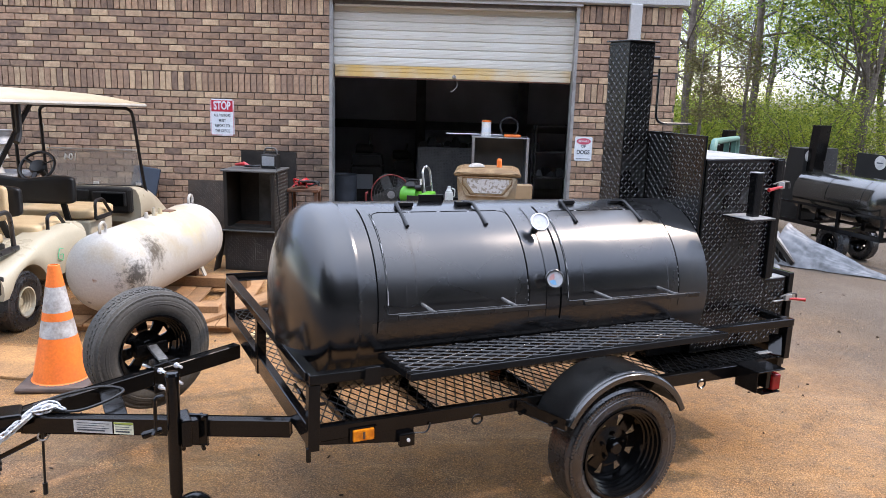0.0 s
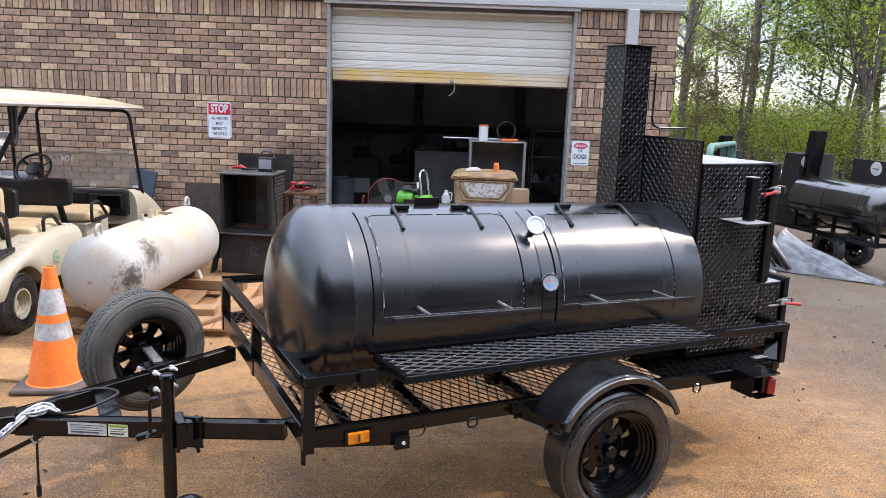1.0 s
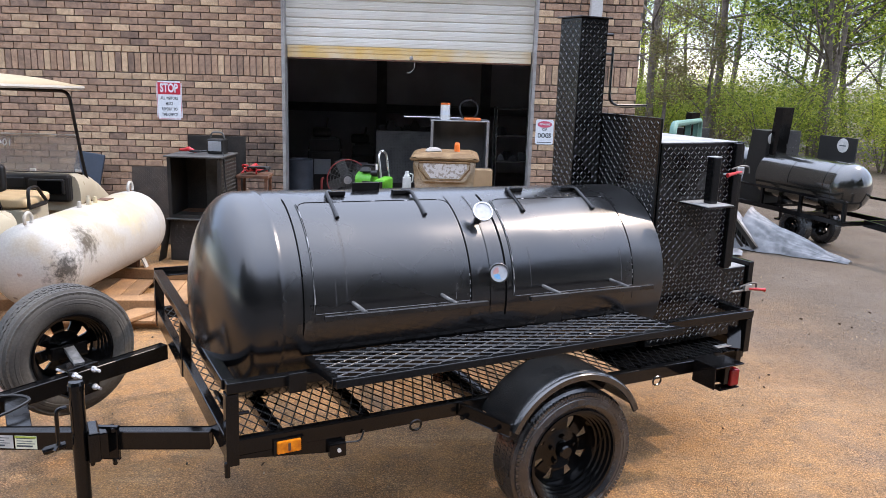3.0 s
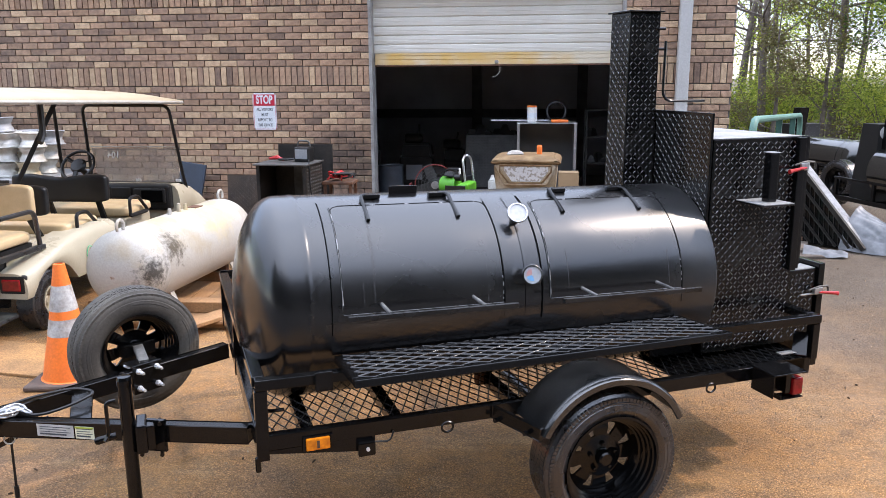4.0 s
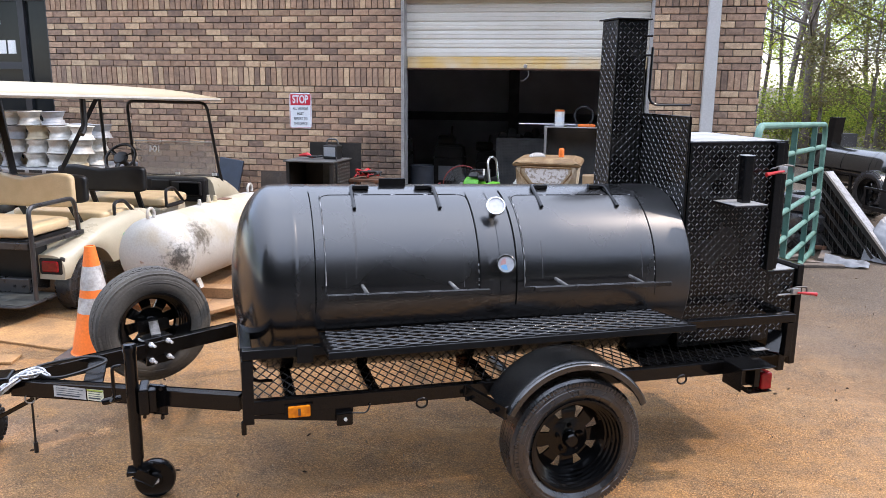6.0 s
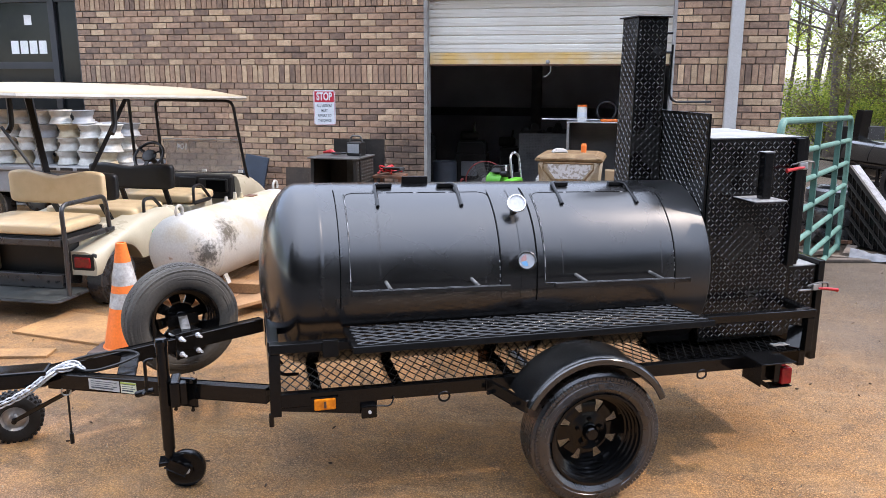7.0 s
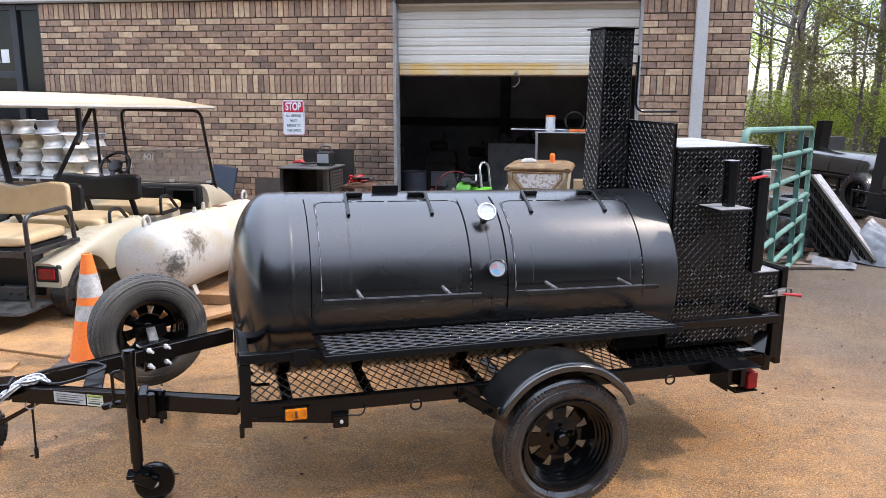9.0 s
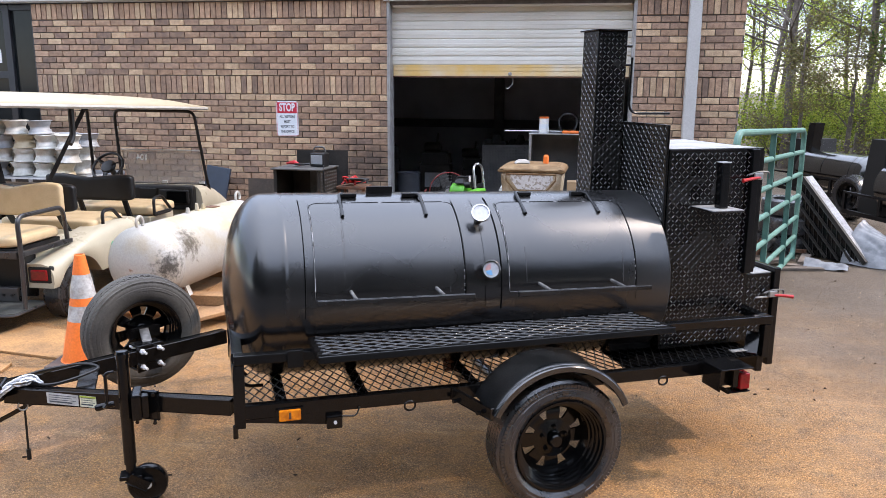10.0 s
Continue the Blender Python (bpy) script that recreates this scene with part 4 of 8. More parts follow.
SOLD = ((1.833, 2.075), (2.812, TOP))


def brick_mesh(w, h, k):
    bm = block((-w / 2, w / 2, -0.012, 0.012, -h / 2, h / 2))
    front = [e for e in bm.edges if all(v.co.y < 0 for v in e.verts)]
    bmesh.ops.bevel(bm, geom=front, offset=0.004, segments=1, affect="EDGES")
    me = bpy.data.meshes.new("brick")
    bm.to_mesh(me)
    bm.free()
    me.materials.append(BRICKS[k])
    return me


rng = random.Random(5)
brick_spots = []
for x0, x1 in ((-5.10, -0.045), (3.035, 4.34)):
    zs = []
    z = SOLD[0][1]
    while z + CH < SOLD[1][0] + 0.01:
        zs.append(z)
        z += CH
    z = SOLD[0][0] - CH
    while z > -CH:
        zs.append(z)
        z -= CH
    for i, z in enumerate(sorted(zs)):
        x = x0 - (BL * 0.5 if i % 2 else 0) + 0.003
        while x < x1 - 0.02:
            a, b = max(x, x0), min(x + BL - 0.010, x1)
            if b - a > 0.03:
                brick_spots.append(((a + b) / 2, max(z, 0) / 2 + (z + CH) / 2 - 0.005, b - a, (z + CH - 0.010) - max(z, 0)))
            x += BL
    for z0, z1 in SOLD:
        x = x0 + 0.003
        while x < x1 - 0.03:
            b = min(x + 0.0675, x1)
            brick_spots.append(((x + b) / 2, (z0 + z1) / 2 - 0.004, b - x, z1 - z0 - 0.012))
            x += 0.0775

# ---- door, signs, window, downspout ----
def lettering(text, size, m, material, parent, name="lettering", mirror=False, narrow=1.0, heavy=0.014):
    c = bpy.data.curves.new(name, "FONT")
    c.body, c.size, c.align_x, c.align_y, c.extrude = text, size, "CENTER", "CENTER", 0.0004
    c.offset = size * heavy
    tmp = bpy.data.objects.new(name, c)
    me = bpy.data.meshes.new_from_object(tmp)
    bpy.data.objects.remove(tmp)
    me.transform(m @ Matrix.Diagonal((-narrow if mirror else narrow, 1, 1, 1)))
    me.materials.append(material)
    ob = new(name, me)
    ob.parent = parent
    return ob


INK = mat("grey_blue_ink", (0.06, 0.075, 0.09), rough=0.5, bump=0.0)
SIGNRED = mat("sign_red", (0.52, 0.02, 0.045), (0.46, 0.02, 0.04), rough=0.4, scale=12, bump=0.02)
SIGNWHITE = mat("sign_white", (0.70, 0.74, 0.77), (0.62, 0.67, 0.71), rough=0.4, scale=10, bump=0.02)
SIGNPINK = mat("faded_red", (0.60, 0.10, 0.16), rough=0.5, bump=0.0)


def plate_sign(name, x0, x1, z0, z1, label, r=0.02):
    ob = thing(name, label, "sign", pose((x0 + x1) / 2, -0.016, (z0 + z1) / 2))
    w, h = (x1 - x0) / 2, (z1 - z0) / 2
    bm = block((-w, w, -0.0015, 0.0015, -h, h))
    bmesh.ops.bevel(bm, geom=[e for e in bm.edges if abs(e.verts[0].co.y - e.verts[1].co.y) > 0.001], offset=r, segments=5, affect="EDGES")
    part("plate", bm, SIGNWHITE, ob)
    for z in (-h + 0.03, h - 0.02):
        part("screw", lathe([(0, 0.004), (0.004, 0.003), (0.006, 0.0)], 10, pose(0, -0.0015, z, 90)), GALV, ob)
    return ob, w, h


stop, w, h = plate_sign("stop_sign", -1.598, -1.289, 1.276, 1.741, "white and red stop sign telling visitors to report, on brick")
up = pose(0, -0.0035, 0, 90)
bm = block((-w + 0.018, w - 0.018, -0.003, -0.0016, h - 0.160, h - 0.018))
part("red_panel", bm, SIGNRED, stop)
lettering("STOP", 0.142, Matrix.Translation((0, 0, h - 0.088)) @ up, SIGNWHITE, stop, narrow=0.64, heavy=0.035)
for i, s in enumerate(("ALL VISITORS", "MUST", "REPORT TO", "THE OFFICE")):
    lettering(s, 0.050, Matrix.Translation((0, 0, h - 0.208 - 0.066 * i)) @ up, INK, stop, narrow=0.72)
for a in ((-w + 0.008, -w + 0.012, -h + 0.012, h - 0.012), (w - 0.012, w - 0.008, -h + 0.012, h - 0.012), (-w + 0.014, w - 0.014, -h + 0.008, -h + 0.012)):
    part("border_line", block((a[0], a[1], -0.0028, -0.0016, a[2], a[3])), SIGNRED, stop)
dogs, w, h = plate_sign("dog_sign", 3.10, 3.325, 1.095, 1.405, "small white warning sign about dogs on brick", r=0.012)
bm = lathe([(0, 0.001), (0.048, 0.001)], 32, pose(0, -0.0022, h - 0.06, 90))
bmesh.ops.scale(bm, vec=(1.9, 1, 0.85), verts=bm.verts, space=Matrix.Translation((0, 0, -(h - 0.06))))
part("red_oval", bm, SIGNPINK, dogs)
lettering("BEWARE", 0.034, Matrix.Translation((0, -0.001, h - 0.06)) @ up, SIGNWHITE, dogs)
lettering("OF", 0.048, Matrix.Translation((0, 0, 0.03)) @ up, INK, dogs)
lettering("DOGS", 0.076, Matrix.Translation((0, 0, -0.045)) @ up, INK, dogs, narrow=0.8, heavy=0.03)
part("print_bar", block((-0.09, 0.09, -0.003, -0.0016, -h + 0.022, -h + 0.03)), INK, dogs)

rd = thing("roller_door", "half-raised cream ribbed roller door with yellowed bottom bar", "door", pose(1.5, 0.15, 2.07), kind="structure")
verts, faces = [], []
zz, k = 0.152, 0
prof = []
while zz < 1.0:
    prof += [(zz, 0.0), (zz + 0.008, -0.009), (zz + 0.044, -0.012), (zz + 0.050, -0.008), (zz + 0.056, -0.012), (zz + 0.093, -0.010), (zz + 0.100, 0.0), (zz + 0.105, 0.006)]
    zz += 0.110
for z, y in prof:
    for x in (-1.53, 1.53):
        verts.append((x, y, z))
n = len(prof)
for z, y in prof:
    for x in (-1.53, 1.53):
        verts.append((x, 0.03, z))
faces = [(2 * i, 2 * i + 1, 2 * i + 3, 2 * i + 2) for i in range(n - 1)]
faces += [(2 * n + 2 * i, 2 * n + 2 * i + 2, 2 * n + 2 * i + 3, 2 * n + 2 * i + 1) for i in range(n - 1)]
raw("curtain", verts, faces, DOORW, rd)
bb = part("bottom_bar", block((-1.515, 1.515, -0.018, 0.022, 0.008, 0.066), (-1.515, 1.515, -0.012, 0.020, 0.066, 0.074), (-1.515, 1.515, -0.018, 0.022, 0.074, 0.118), (-1.515, 1.515, -0.012, 0.020, 0.118, 0.124), (-1.515, 1.515, -0.018, 0.022, 0.124, 0.150), bevel=0.002), YELLOWED, rd, "yellowed sheet bottom bar")
part("bottom_angle", block((-1.515, 1.515, -0.03, 0.03, -0.012, 0.006), bevel=0.003), RUST, rd)
part("lock", lathe([(0, 0.016), (0.018, 0.014), (0.026, 0.0)], 16, pose(0.02, -0.018, 0.035, 90)), JAMB, bb)
part("pull_rope", rod(arc([(0.05, -0.02, 0.0), (0.07, -0.02, -0.08), (0.0, -0.03, -0.15), (-0.03, -0.03, -0.14)], 0.05), 0.004, 6), JAMB, rd)
for x, nm in ((-1.545, 0), (1.528, 1)):
    g = part("door_jamb", block((x, x + 0.018, -0.165, 0.06, -2.06, 0.96), (x - 0.02 if nm == 0 else x + 0.018, x if nm == 0 else x + 0.038, -0.172, -0.152, -2.06, 0.96), bevel=0.002), JAMB, rd)
part("door_header", block((-1.50, 1.50, -0.12, 0.06, 0.87, 0.955), bevel=0.003), DOORW, rd)
part("rain_lip", block((-1.6, 1.6, -0.20, -0.15, 0.935, 0.985), bevel=0.004), FASCIA, rd)

dsp = thing("downspout", "light grey square metal downspout on the brick corner", "downspout", pose(3.745, -0.075, 0), kind="structure")
part("pipe", block((-0.072, 0.072, -0.05, 0.05, 0.12, 3.05), bevel=0.012), FASCIA, dsp)
part("shoe", beam((0, -0.02, 0.14), (0, -0.16, 0.05), 0.14, 0.1, 0.01), FASCIA, dsp)
for z in (0.7,):
    part("strap", block((-0.095, 0.095, -0.053, 0.058, z, z + 0.025), bevel=0.002), FASCIA, dsp)

DARKFRAME = mat("dark_bronze_frame", (0.02, 0.022, 0.026), (0.03, 0.03, 0.034), rough=0.35, scale=5)
GLASS = mat("dark_window_glass", (0.010, 0.012, 0.013), (0.014, 0.016, 0.016), rough=0.04, bump=0.0, vary=0.02, spec=0.22)
win = thing("window_1", "dark glazed office entrance in a bronze metal frame", "window", pose(-6.35, 0.1, 0), kind="structure")
fr = part("window_frame", block((1.20, 1.26, -0.06, 0.06, 0, 3.02), (0.76, 0.86, -0.06, 0.06, 0, 3.02), (-1.26, -1.2, -0.06, 0.06, 0, 3.02), (0.86, 1.2, -0.05, 0.05, 2.95, 3.02), (-1.2, 0.76, -0.05, 0.05, 2.95, 3.02), (-1.2, 0.76, -0.05, 0.05, 2.02, 2.12), (0.86, 1.2, -0.05, 0.05, 0.0, 0.12), (-1.2, 0.76, -0.05, 0.05, 0.0, 0.12), bevel=0.004), DARKFRAME, win)
for a in ((0.86, 1.2, 0.12, 2.95), (-1.2, 0.76, 2.12, 2.95), (-1.2, 0.76, 0.12, 2.02)):
    part("pane", block((a[0], a[1], -0.006, 0.006, a[2], a[3])), GLASS, win)
for i in range(4):
    part("number_bar", block((0.06 + 0.155 * i, 0.185 + 0.155 * i, -0.011, -0.008, 2.235, 2.42)), WHITEP, win)
part("letter_bar", block((0.32, 0.44, -0.011, -0.008, 2.64, 2.78)), WHITEP, win)

# ---- white propane tank on timber ----
TW = mat("weathered_white_tank_paint", (0.385, 0.37, 0.335), (0.34, 0.285, 0.195), rough=0.45, scale=2.6, bump=0.12, vary=0.10, lo=0.5, hi=0.68)
GREYWOOD = mat("grey_weathered_board", (0.17, 0.13, 0.10), (0.10, 0.08, 0.065), rough=0.9, scale=6, bump=0.4, vary=0.25, piece=0.2)
DIRTBOARD = mat("dirt_covered_board", (0.40, 0.215, 0.080), (0.235, 0.135, 0.062), rough=0.95, scale=3.2, bump=0.6, fine=90, vary=0.35)
WOOD = mat("weathered_pallet_wood", (0.33, 0.175, 0.072), (0.22, 0.12, 0.055), rough=0.85, scale=5, bump=0.4, vary=0.25, piece=0.2)
WTM = pose(-1.05, -3.563, 0.492, 0, 0, -4.9)
RIMW0 = mat("chalky_white_steel", (0.42, 0.40, 0.36), (0.3, 0.26, 0.2), rough=0.6, scale=9)
wt = thing("propane_tank", "white horizontal propane tank with soot stain resting on timber", "tank", WTM)
WR = 0.313
ax = Matrix.Rotation(radians(-90), 4, "X")
prof = [(0, -0.97)]
for i in range(1, 13):
    a = i * math.pi / 24
    prof.append((WR * math.sin(a), -0.79 - 0.18 * math.cos(a)))
prof += [(WR, -0.70), (WR + 0.004, -0.692), (WR + 0.005, -0.684), (WR + 0.004, -0.676), (WR, -0.668), (WR, 0.668), (WR + 0.004, 0.676), (WR + 0.005, 0.684), (WR + 0.004, 0.692), (WR, 0.70)]
for i in range(12, 0, -1):
    a = i * math.pi / 24
    prof.append((WR * math.sin(a), 0.79 + 0.18 * math.cos(a)))
prof.append((0, 0.97))


def patch_mix(m):
    """Adds sooty and rusty patches with a shape of their own, and cream ones over the top, to the tank's paint."""
    nt = m.node_tree
    b = nt.nodes["Principled BSDF"]
    src = b.inputs["Base Color"].links[0].from_socket
    tc = nt.nodes.new("ShaderNodeTexCoord")
    for c, rad, col, sc in (((0.26, -0.84, 0.0), 0.28, (0.035, 0.031, 0.026), 20), ((0.29, -0.54, 0.14), 0.29, (0.07, 0.055, 0.035), 24), ((0.0, -0.96, -0.02), 0.035, (0.2, 0.1, 0.05), 30), ((-0.08, -0.90, -0.2), 0.045, (0.05, 0.035, 0.03), 30), ((0.1, 0.25, 0.3), 0.62, (0.45, 0.37, 0.22), 5), ((0.05, -0.3, 0.31), 0.36, (0.43, 0.355, 0.215), 7)):
        d = nt.nodes.new("ShaderNodeVectorMath")
        d.operation = "DISTANCE"
        d.inputs[1].default_value = c
        nt.links.new(tc.outputs["Object"], d.inputs[0])
        no = nt.nodes.new("ShaderNodeTexNoise")
        no.inputs["Scale"].default_value, no.inputs["Detail"].default_value, no.inputs["Roughness"].default_value = sc, 8, 0.7
        nt.links.new(tc.outputs["Object"], no.inputs["Vector"])
        f = nt.nodes.new("ShaderNodeMapRange")
        f.inputs[1].default_value, f.inputs[2].default_value, f.inputs[3].default_value, f.inputs[4].default_value = 0.0, rad, 0.78, 0.26
        nt.links.new(d.outputs["Value"], f.inputs[0])
        g = nt.nodes.new("ShaderNodeMath")
        g.operation = "SUBTRACT"
        nt.links.new(f.outputs[0], g.inputs[0])
        nt.links.new(no.outputs["Fac"], g.inputs[1])
        s = nt.nodes.new("ShaderNodeMapRange")
        s.inputs[1].default_value, s.inputs[2].default_value, s.inputs[4].default_value = 0.0, 0.22, 0.94
        nt.links.new(g.outputs[0], s.inputs[0])
        mx = nt.nodes.new("ShaderNodeMix")
        mx.data_type = "RGBA"
        nt.links.new(s.outputs[0], mx.inputs[0])
        nt.links.new(src, mx.inputs[6])
        mx.inputs[7].default_value = (*col, 1)
        src = mx.outputs[2]
    nt.links.new(src, b.inputs["Base Color"])


patch_mix(TW)
part("tank_shell", lathe(prof, 72, ax), TW, wt, smooth=True)
for y in (-0.81, 0.81):
    pts = [(0, y + 0.045 * math.cos(a), WR + 0.03 + 0.05 * math.sin(a)) for a in [math.radians(d) for d in range(-35, 216, 25)]]
    part("lifting_lug", rod(pts, 0.013, 8), TW, wt, smooth=True)
for y, hgt in ((-0.1, 0.05), (0.05, 0.07), (0.16, 0.05)):
    part("valve", rod([(0, y, WR - 0.01), (0, y, WR + hgt)], [0.022, 0.014], 10), TW, wt)
part("nameplate", block((-0.05, 0.05, 0.25, 0.38, WR - 0.004, WR + 0.003)), RUST, wt)
for y in (-0.5, 0.55):
    part("saddle", block((-0.16, 0.16, y - 0.03, y + 0.03, -0.330, -0.26)), RUST, wt)
    for sx in (-1, 1):
        part("foot_leg", beam((sx * 0.20, y, -0.25), (sx * 0.235, y, -0.33), 0.05, 0.012), RIMW0, wt)



for x, y, yaw, z, ln in ((-1.6, -4.06, 3, 0.075, 1.25), (-1.55, -3.02, -2, 0.075, 1.2)):
    ob = part("timber", block((0, ln, -0.07, 0.07, 0, 0.09), bevel=0.005), WOOD, None)
    ob.matrix_world = pose(x, y, z, 0, 0, yaw)
    tagged(ob, "brown weathered timber bearer under the white tank", "timber", "timbers under the tank")
pal = thing("pallet", "worn orange-brown wooden pallet on the dirt", "pallet", pose(-0.9, -3.55, 0, 0, 0, 4))
for i in range(9):
    x = -0.62 + i * 0.145
    if i in (6,):
        continue
    part("slat", block((x, x + 0.138, -0.78, 0.78, 0.052, 0.074), bevel=0.003), WOOD, pal)
for y in (-0.7, 0, 0.7):
    part("runner", block((-0.62, 0.66, y - 0.03, y + 0.03, 0.003, 0.052), bevel=0.003), WOOD, pal)
for x, y, yaw, ln, wd in ((-1.55, -5.05, -8, 1.0, 0.55), (-2.1, -5.75, 14, 1.3, 0.16), (-1.7, -6.0, -20, 0.9, 0.12)):
    ob = part("loose_board", block((-ln / 2, ln / 2, -wd / 2, wd / 2, 0, 0.018), bevel=0.003), DIRTBOARD, None)
    ob.matrix_world = pose(x, y, 0.002, 0, 0, yaw)
    tagged(ob, "worn brown board lying flat on the dirt", "board", "loose boards")
pl = part("plank", block((-0.9, 0.9, -0.09, 0.09, 0, 0.03), bevel=0.004), WOOD, None)
pl.matrix_world = pose(-0.42, -4.1, 0.078, 0, 0, 62)
tagged(pl, "long loose wooden plank lying across the pallet", "plank")
PVC = mat("yellowed_plastic_pipe", (0.62, 0.52, 0.30), rough=0.5, scale=6)
pp = part("pipe", rod([(0.05, -4.55, 0.05), (0.40, -3.3, 0.12)], 0.05, 16), PVC, None, smooth=True)
tagged(pp, "yellowed plastic pipe lying on the ground", "pipe")

# ---- traffic cone ----
cone = thing("traffic_cone", "orange traffic cone with two grey reflective bands on dirt", "cone", pose(-1.0, -5.36, 0, 0, 0, 8) @ Matrix.Diagonal((1.08, 1.08, 1.08, 1)))
CONEB = mat("dark_cone_base", (0.10, 0.07, 0.055), (0.07, 0.055, 0.05), rough=0.8, scale=10)
bm = block((-0.2, 0.2, -0.2, 0.2, 0.002, 0.035), bevel=0.012)
part("base", bm, CONEB, cone, "dirty dark rubber base")


def cone_r(z):
    return 0.150 - (0.150 - 0.032) * (z - 0.03) / 0.695


for z0, z1, m_, nm, lift in ((0.03, 0.30, ORANGE, "body", 0), (0.30, 0.40, REFLECT, "reflective_band", 0.001), (0.40, 0.45, ORANGE, "body", 0), (0.45, 0.60, REFLECT, "reflective_band", 0.001), (0.60, 0.725, ORANGE, "body", 0)):
    prof = [(cone_r(z0) + lift, z0), (cone_r(z1) + lift, z1)]
    if z1 > 0.7:
        prof += [(cone_r(z1) - 0.008, z1 + 0.002), (cone_r(z1) - 0.01, z1 - 0.05), (0, z1 - 0.06)]
    if z0 < 0.1:
        prof = [(0.17, 0.033), (0.157, 0.04)] + prof[1:]
    part(nm, lathe(prof, 40), m_, cone, smooth=True)

# ---- spare wheel on the tongue ----
SPM = TR @ Matrix.Translation((-0.475, 1.495, 0.515)) @ Matrix.Rotation(radians(20.65), 4, "Z")
sp = thing("spare_wheel", "worn dusty spare tyre on black spoked rim bolted to the tongue", "wheel", SPM)
wheel(sp, (0, 0, 0), 0.327, 0.205, 0.195, OLDRUBBER, BLACK, turn=0.2, tread=0)
# bracket on the far tongue beam that carries it
BKM = SPM.inverted() @ TR @ Matrix.Translation((-0.49, 1.31, 0.555)) @ Matrix.Rotation(radians(31.7), 4, "Z")


def on_bracket(name, bm, material, label=""):
    bmesh.ops.transform(bm, matrix=BKM, verts=bm.verts)
    return part(name, bm, material, sp, label)


part("mounting_arm", beam((0.0, -0.03, 0.02), BKM @ Vector((0.0, -0.12, -0.026)), 0.045, 0.012), STUB, sp, "scuffed flat steel arm")
part("arm_plate", block((-0.09, 0.09, -0.05, -0.042, -0.035, 0.035), bevel=0.003), BLACK, sp)
part("arm_bolt", lathe([(0, 0.02), (0.012, 0.018), (0.016, 0.006), (0.016, 0)], 6, pose(0.0, -0.052, 0.0, 90)), ZINC, sp)
on_bracket("mounting_bracket", block((-0.08, 0.08, -0.150, -0.142, -0.18, -0.03), (-0.075, 0.075, -0.142, -0.05, -0.038, -0.030), (-0.075, 0.075, -0.142, -0.05, -0.178, -0.170), bevel=0.002), BLACK)
for dx in (-0.05, 0.05):
    for dz in (-0.15, -0.06):
        on_bracket("u_bolt", rod([(dx, -0.20, dz), (dx, -0.02, dz)], 0.008, 8), ZINC, "bright zinc bolt")
        on_bracket("nut", lathe([(0, 0.012), (0.013, 0.012), (0.0155, 0), (0.0155, -0.01)], 6, pose(dx, -0.158, dz, 90)), ZINC)

# ---- golf cart ----
CREAM = mat("cream_body_plastic", (0.44, 0.40, 0.30), (0.39, 0.355, 0.265), rough=0.32, scale=2, bump=0.03, vary=0.05)
ROOFC = mat("cream_roof_plastic", (0.37, 0.305, 0.195), (0.33, 0.27, 0.17), rough=0.4, scale=2, bump=0.04, vary=0.05)
TAN = mat("tan_vinyl", (0.60, 0.455, 0.265), (0.54, 0.40, 0.225), rough=0.45, scale=8, bump=0.12, fine=200)
RAILBK = mat("black_powder_coat", (0.016, 0.016, 0.0175), (0.026, 0.026, 0.027), rough=0.32, scale=9, bump=0.08, spec=0.8)
BLKPL = mat("black_plastic", (0.009, 0.009, 0.0095), (0.015, 0.015, 0.015), rough=0.38, scale=6, spec=0.35)
RIMBAND = mat("white_roof_edge", (0.42, 0.40, 0.36), (0.34, 0.32, 0.28), rough=0.4, scale=4, bump=0.03)
CB = Vector((-2.42, -2.9, 0))
cart = thing("golf_cart", "cream six-seat golf cart with tan seats, black posts and long roof", "golf cart", Matrix.Translation(CB))


def cp(name, bm, m, label="", parent=cart, smooth=False):
    bmesh.ops.translate(bm, vec=-CB, verts=bm.verts)
    return part(name, bm, m, parent, label, smooth)


def cushion(x0, x1, y0, y1, z0, z1, r=0.035, dip=0.0):
    """A padded slab with soft corners and a crowned face; dip: how far its top sags between two humps."""
    bm = bmesh.new()
    c = Vector(((x0 + x1) / 2, (y0 + y1) / 2, (z0 + z1) / 2))
    h = Vector(((x1 - x0) / 2, (y1 - y0) / 2, (z1 - z0) / 2))
    tall = h.z > h.y

    def bow(v, e):
        return math.copysign(abs(v) ** e, v)

    rows, cols = 22, 56
    rings = []
    for i in range(rows + 1):
        a = math.pi * (i / rows - 0.5)
        ring = []
        for j in range(cols):
            b = math.tau * j / cols
            thin, flat1, flat2 = bow(math.sin(a), 0.45), bow(math.cos(a), 0.3) * bow(math.cos(b), 0.22), bow(math.cos(a), 0.3) * bow(math.sin(b), 0.22)
            p = Vector((flat1 * h.x, thin * h.y, flat2 * h.z)) if tall else Vector((flat1 * h.x, flat2 * h.y, thin * h.z))
            if tall and p.z > 0:
                p.z -= dip * math.exp(-(p.x / h.x / 0.24) ** 2) * p.z / h.z
            ring.append(bm.verts.new(c + p))
        rings.append(ring)
    for p, q in zip(rings, rings[1:]):
        for j in range(cols):
            k = (j + 1) % cols
            bm.faces.new((p[j], p[k], q[k], q[j]))
    bmesh.ops.remove_doubles(bm, verts=bm.verts, dist=1e-5)
    bmesh.ops.recalc_face_normals(bm, faces=bm.faces)
    return bm


XR, XL = -1.88, -2.96
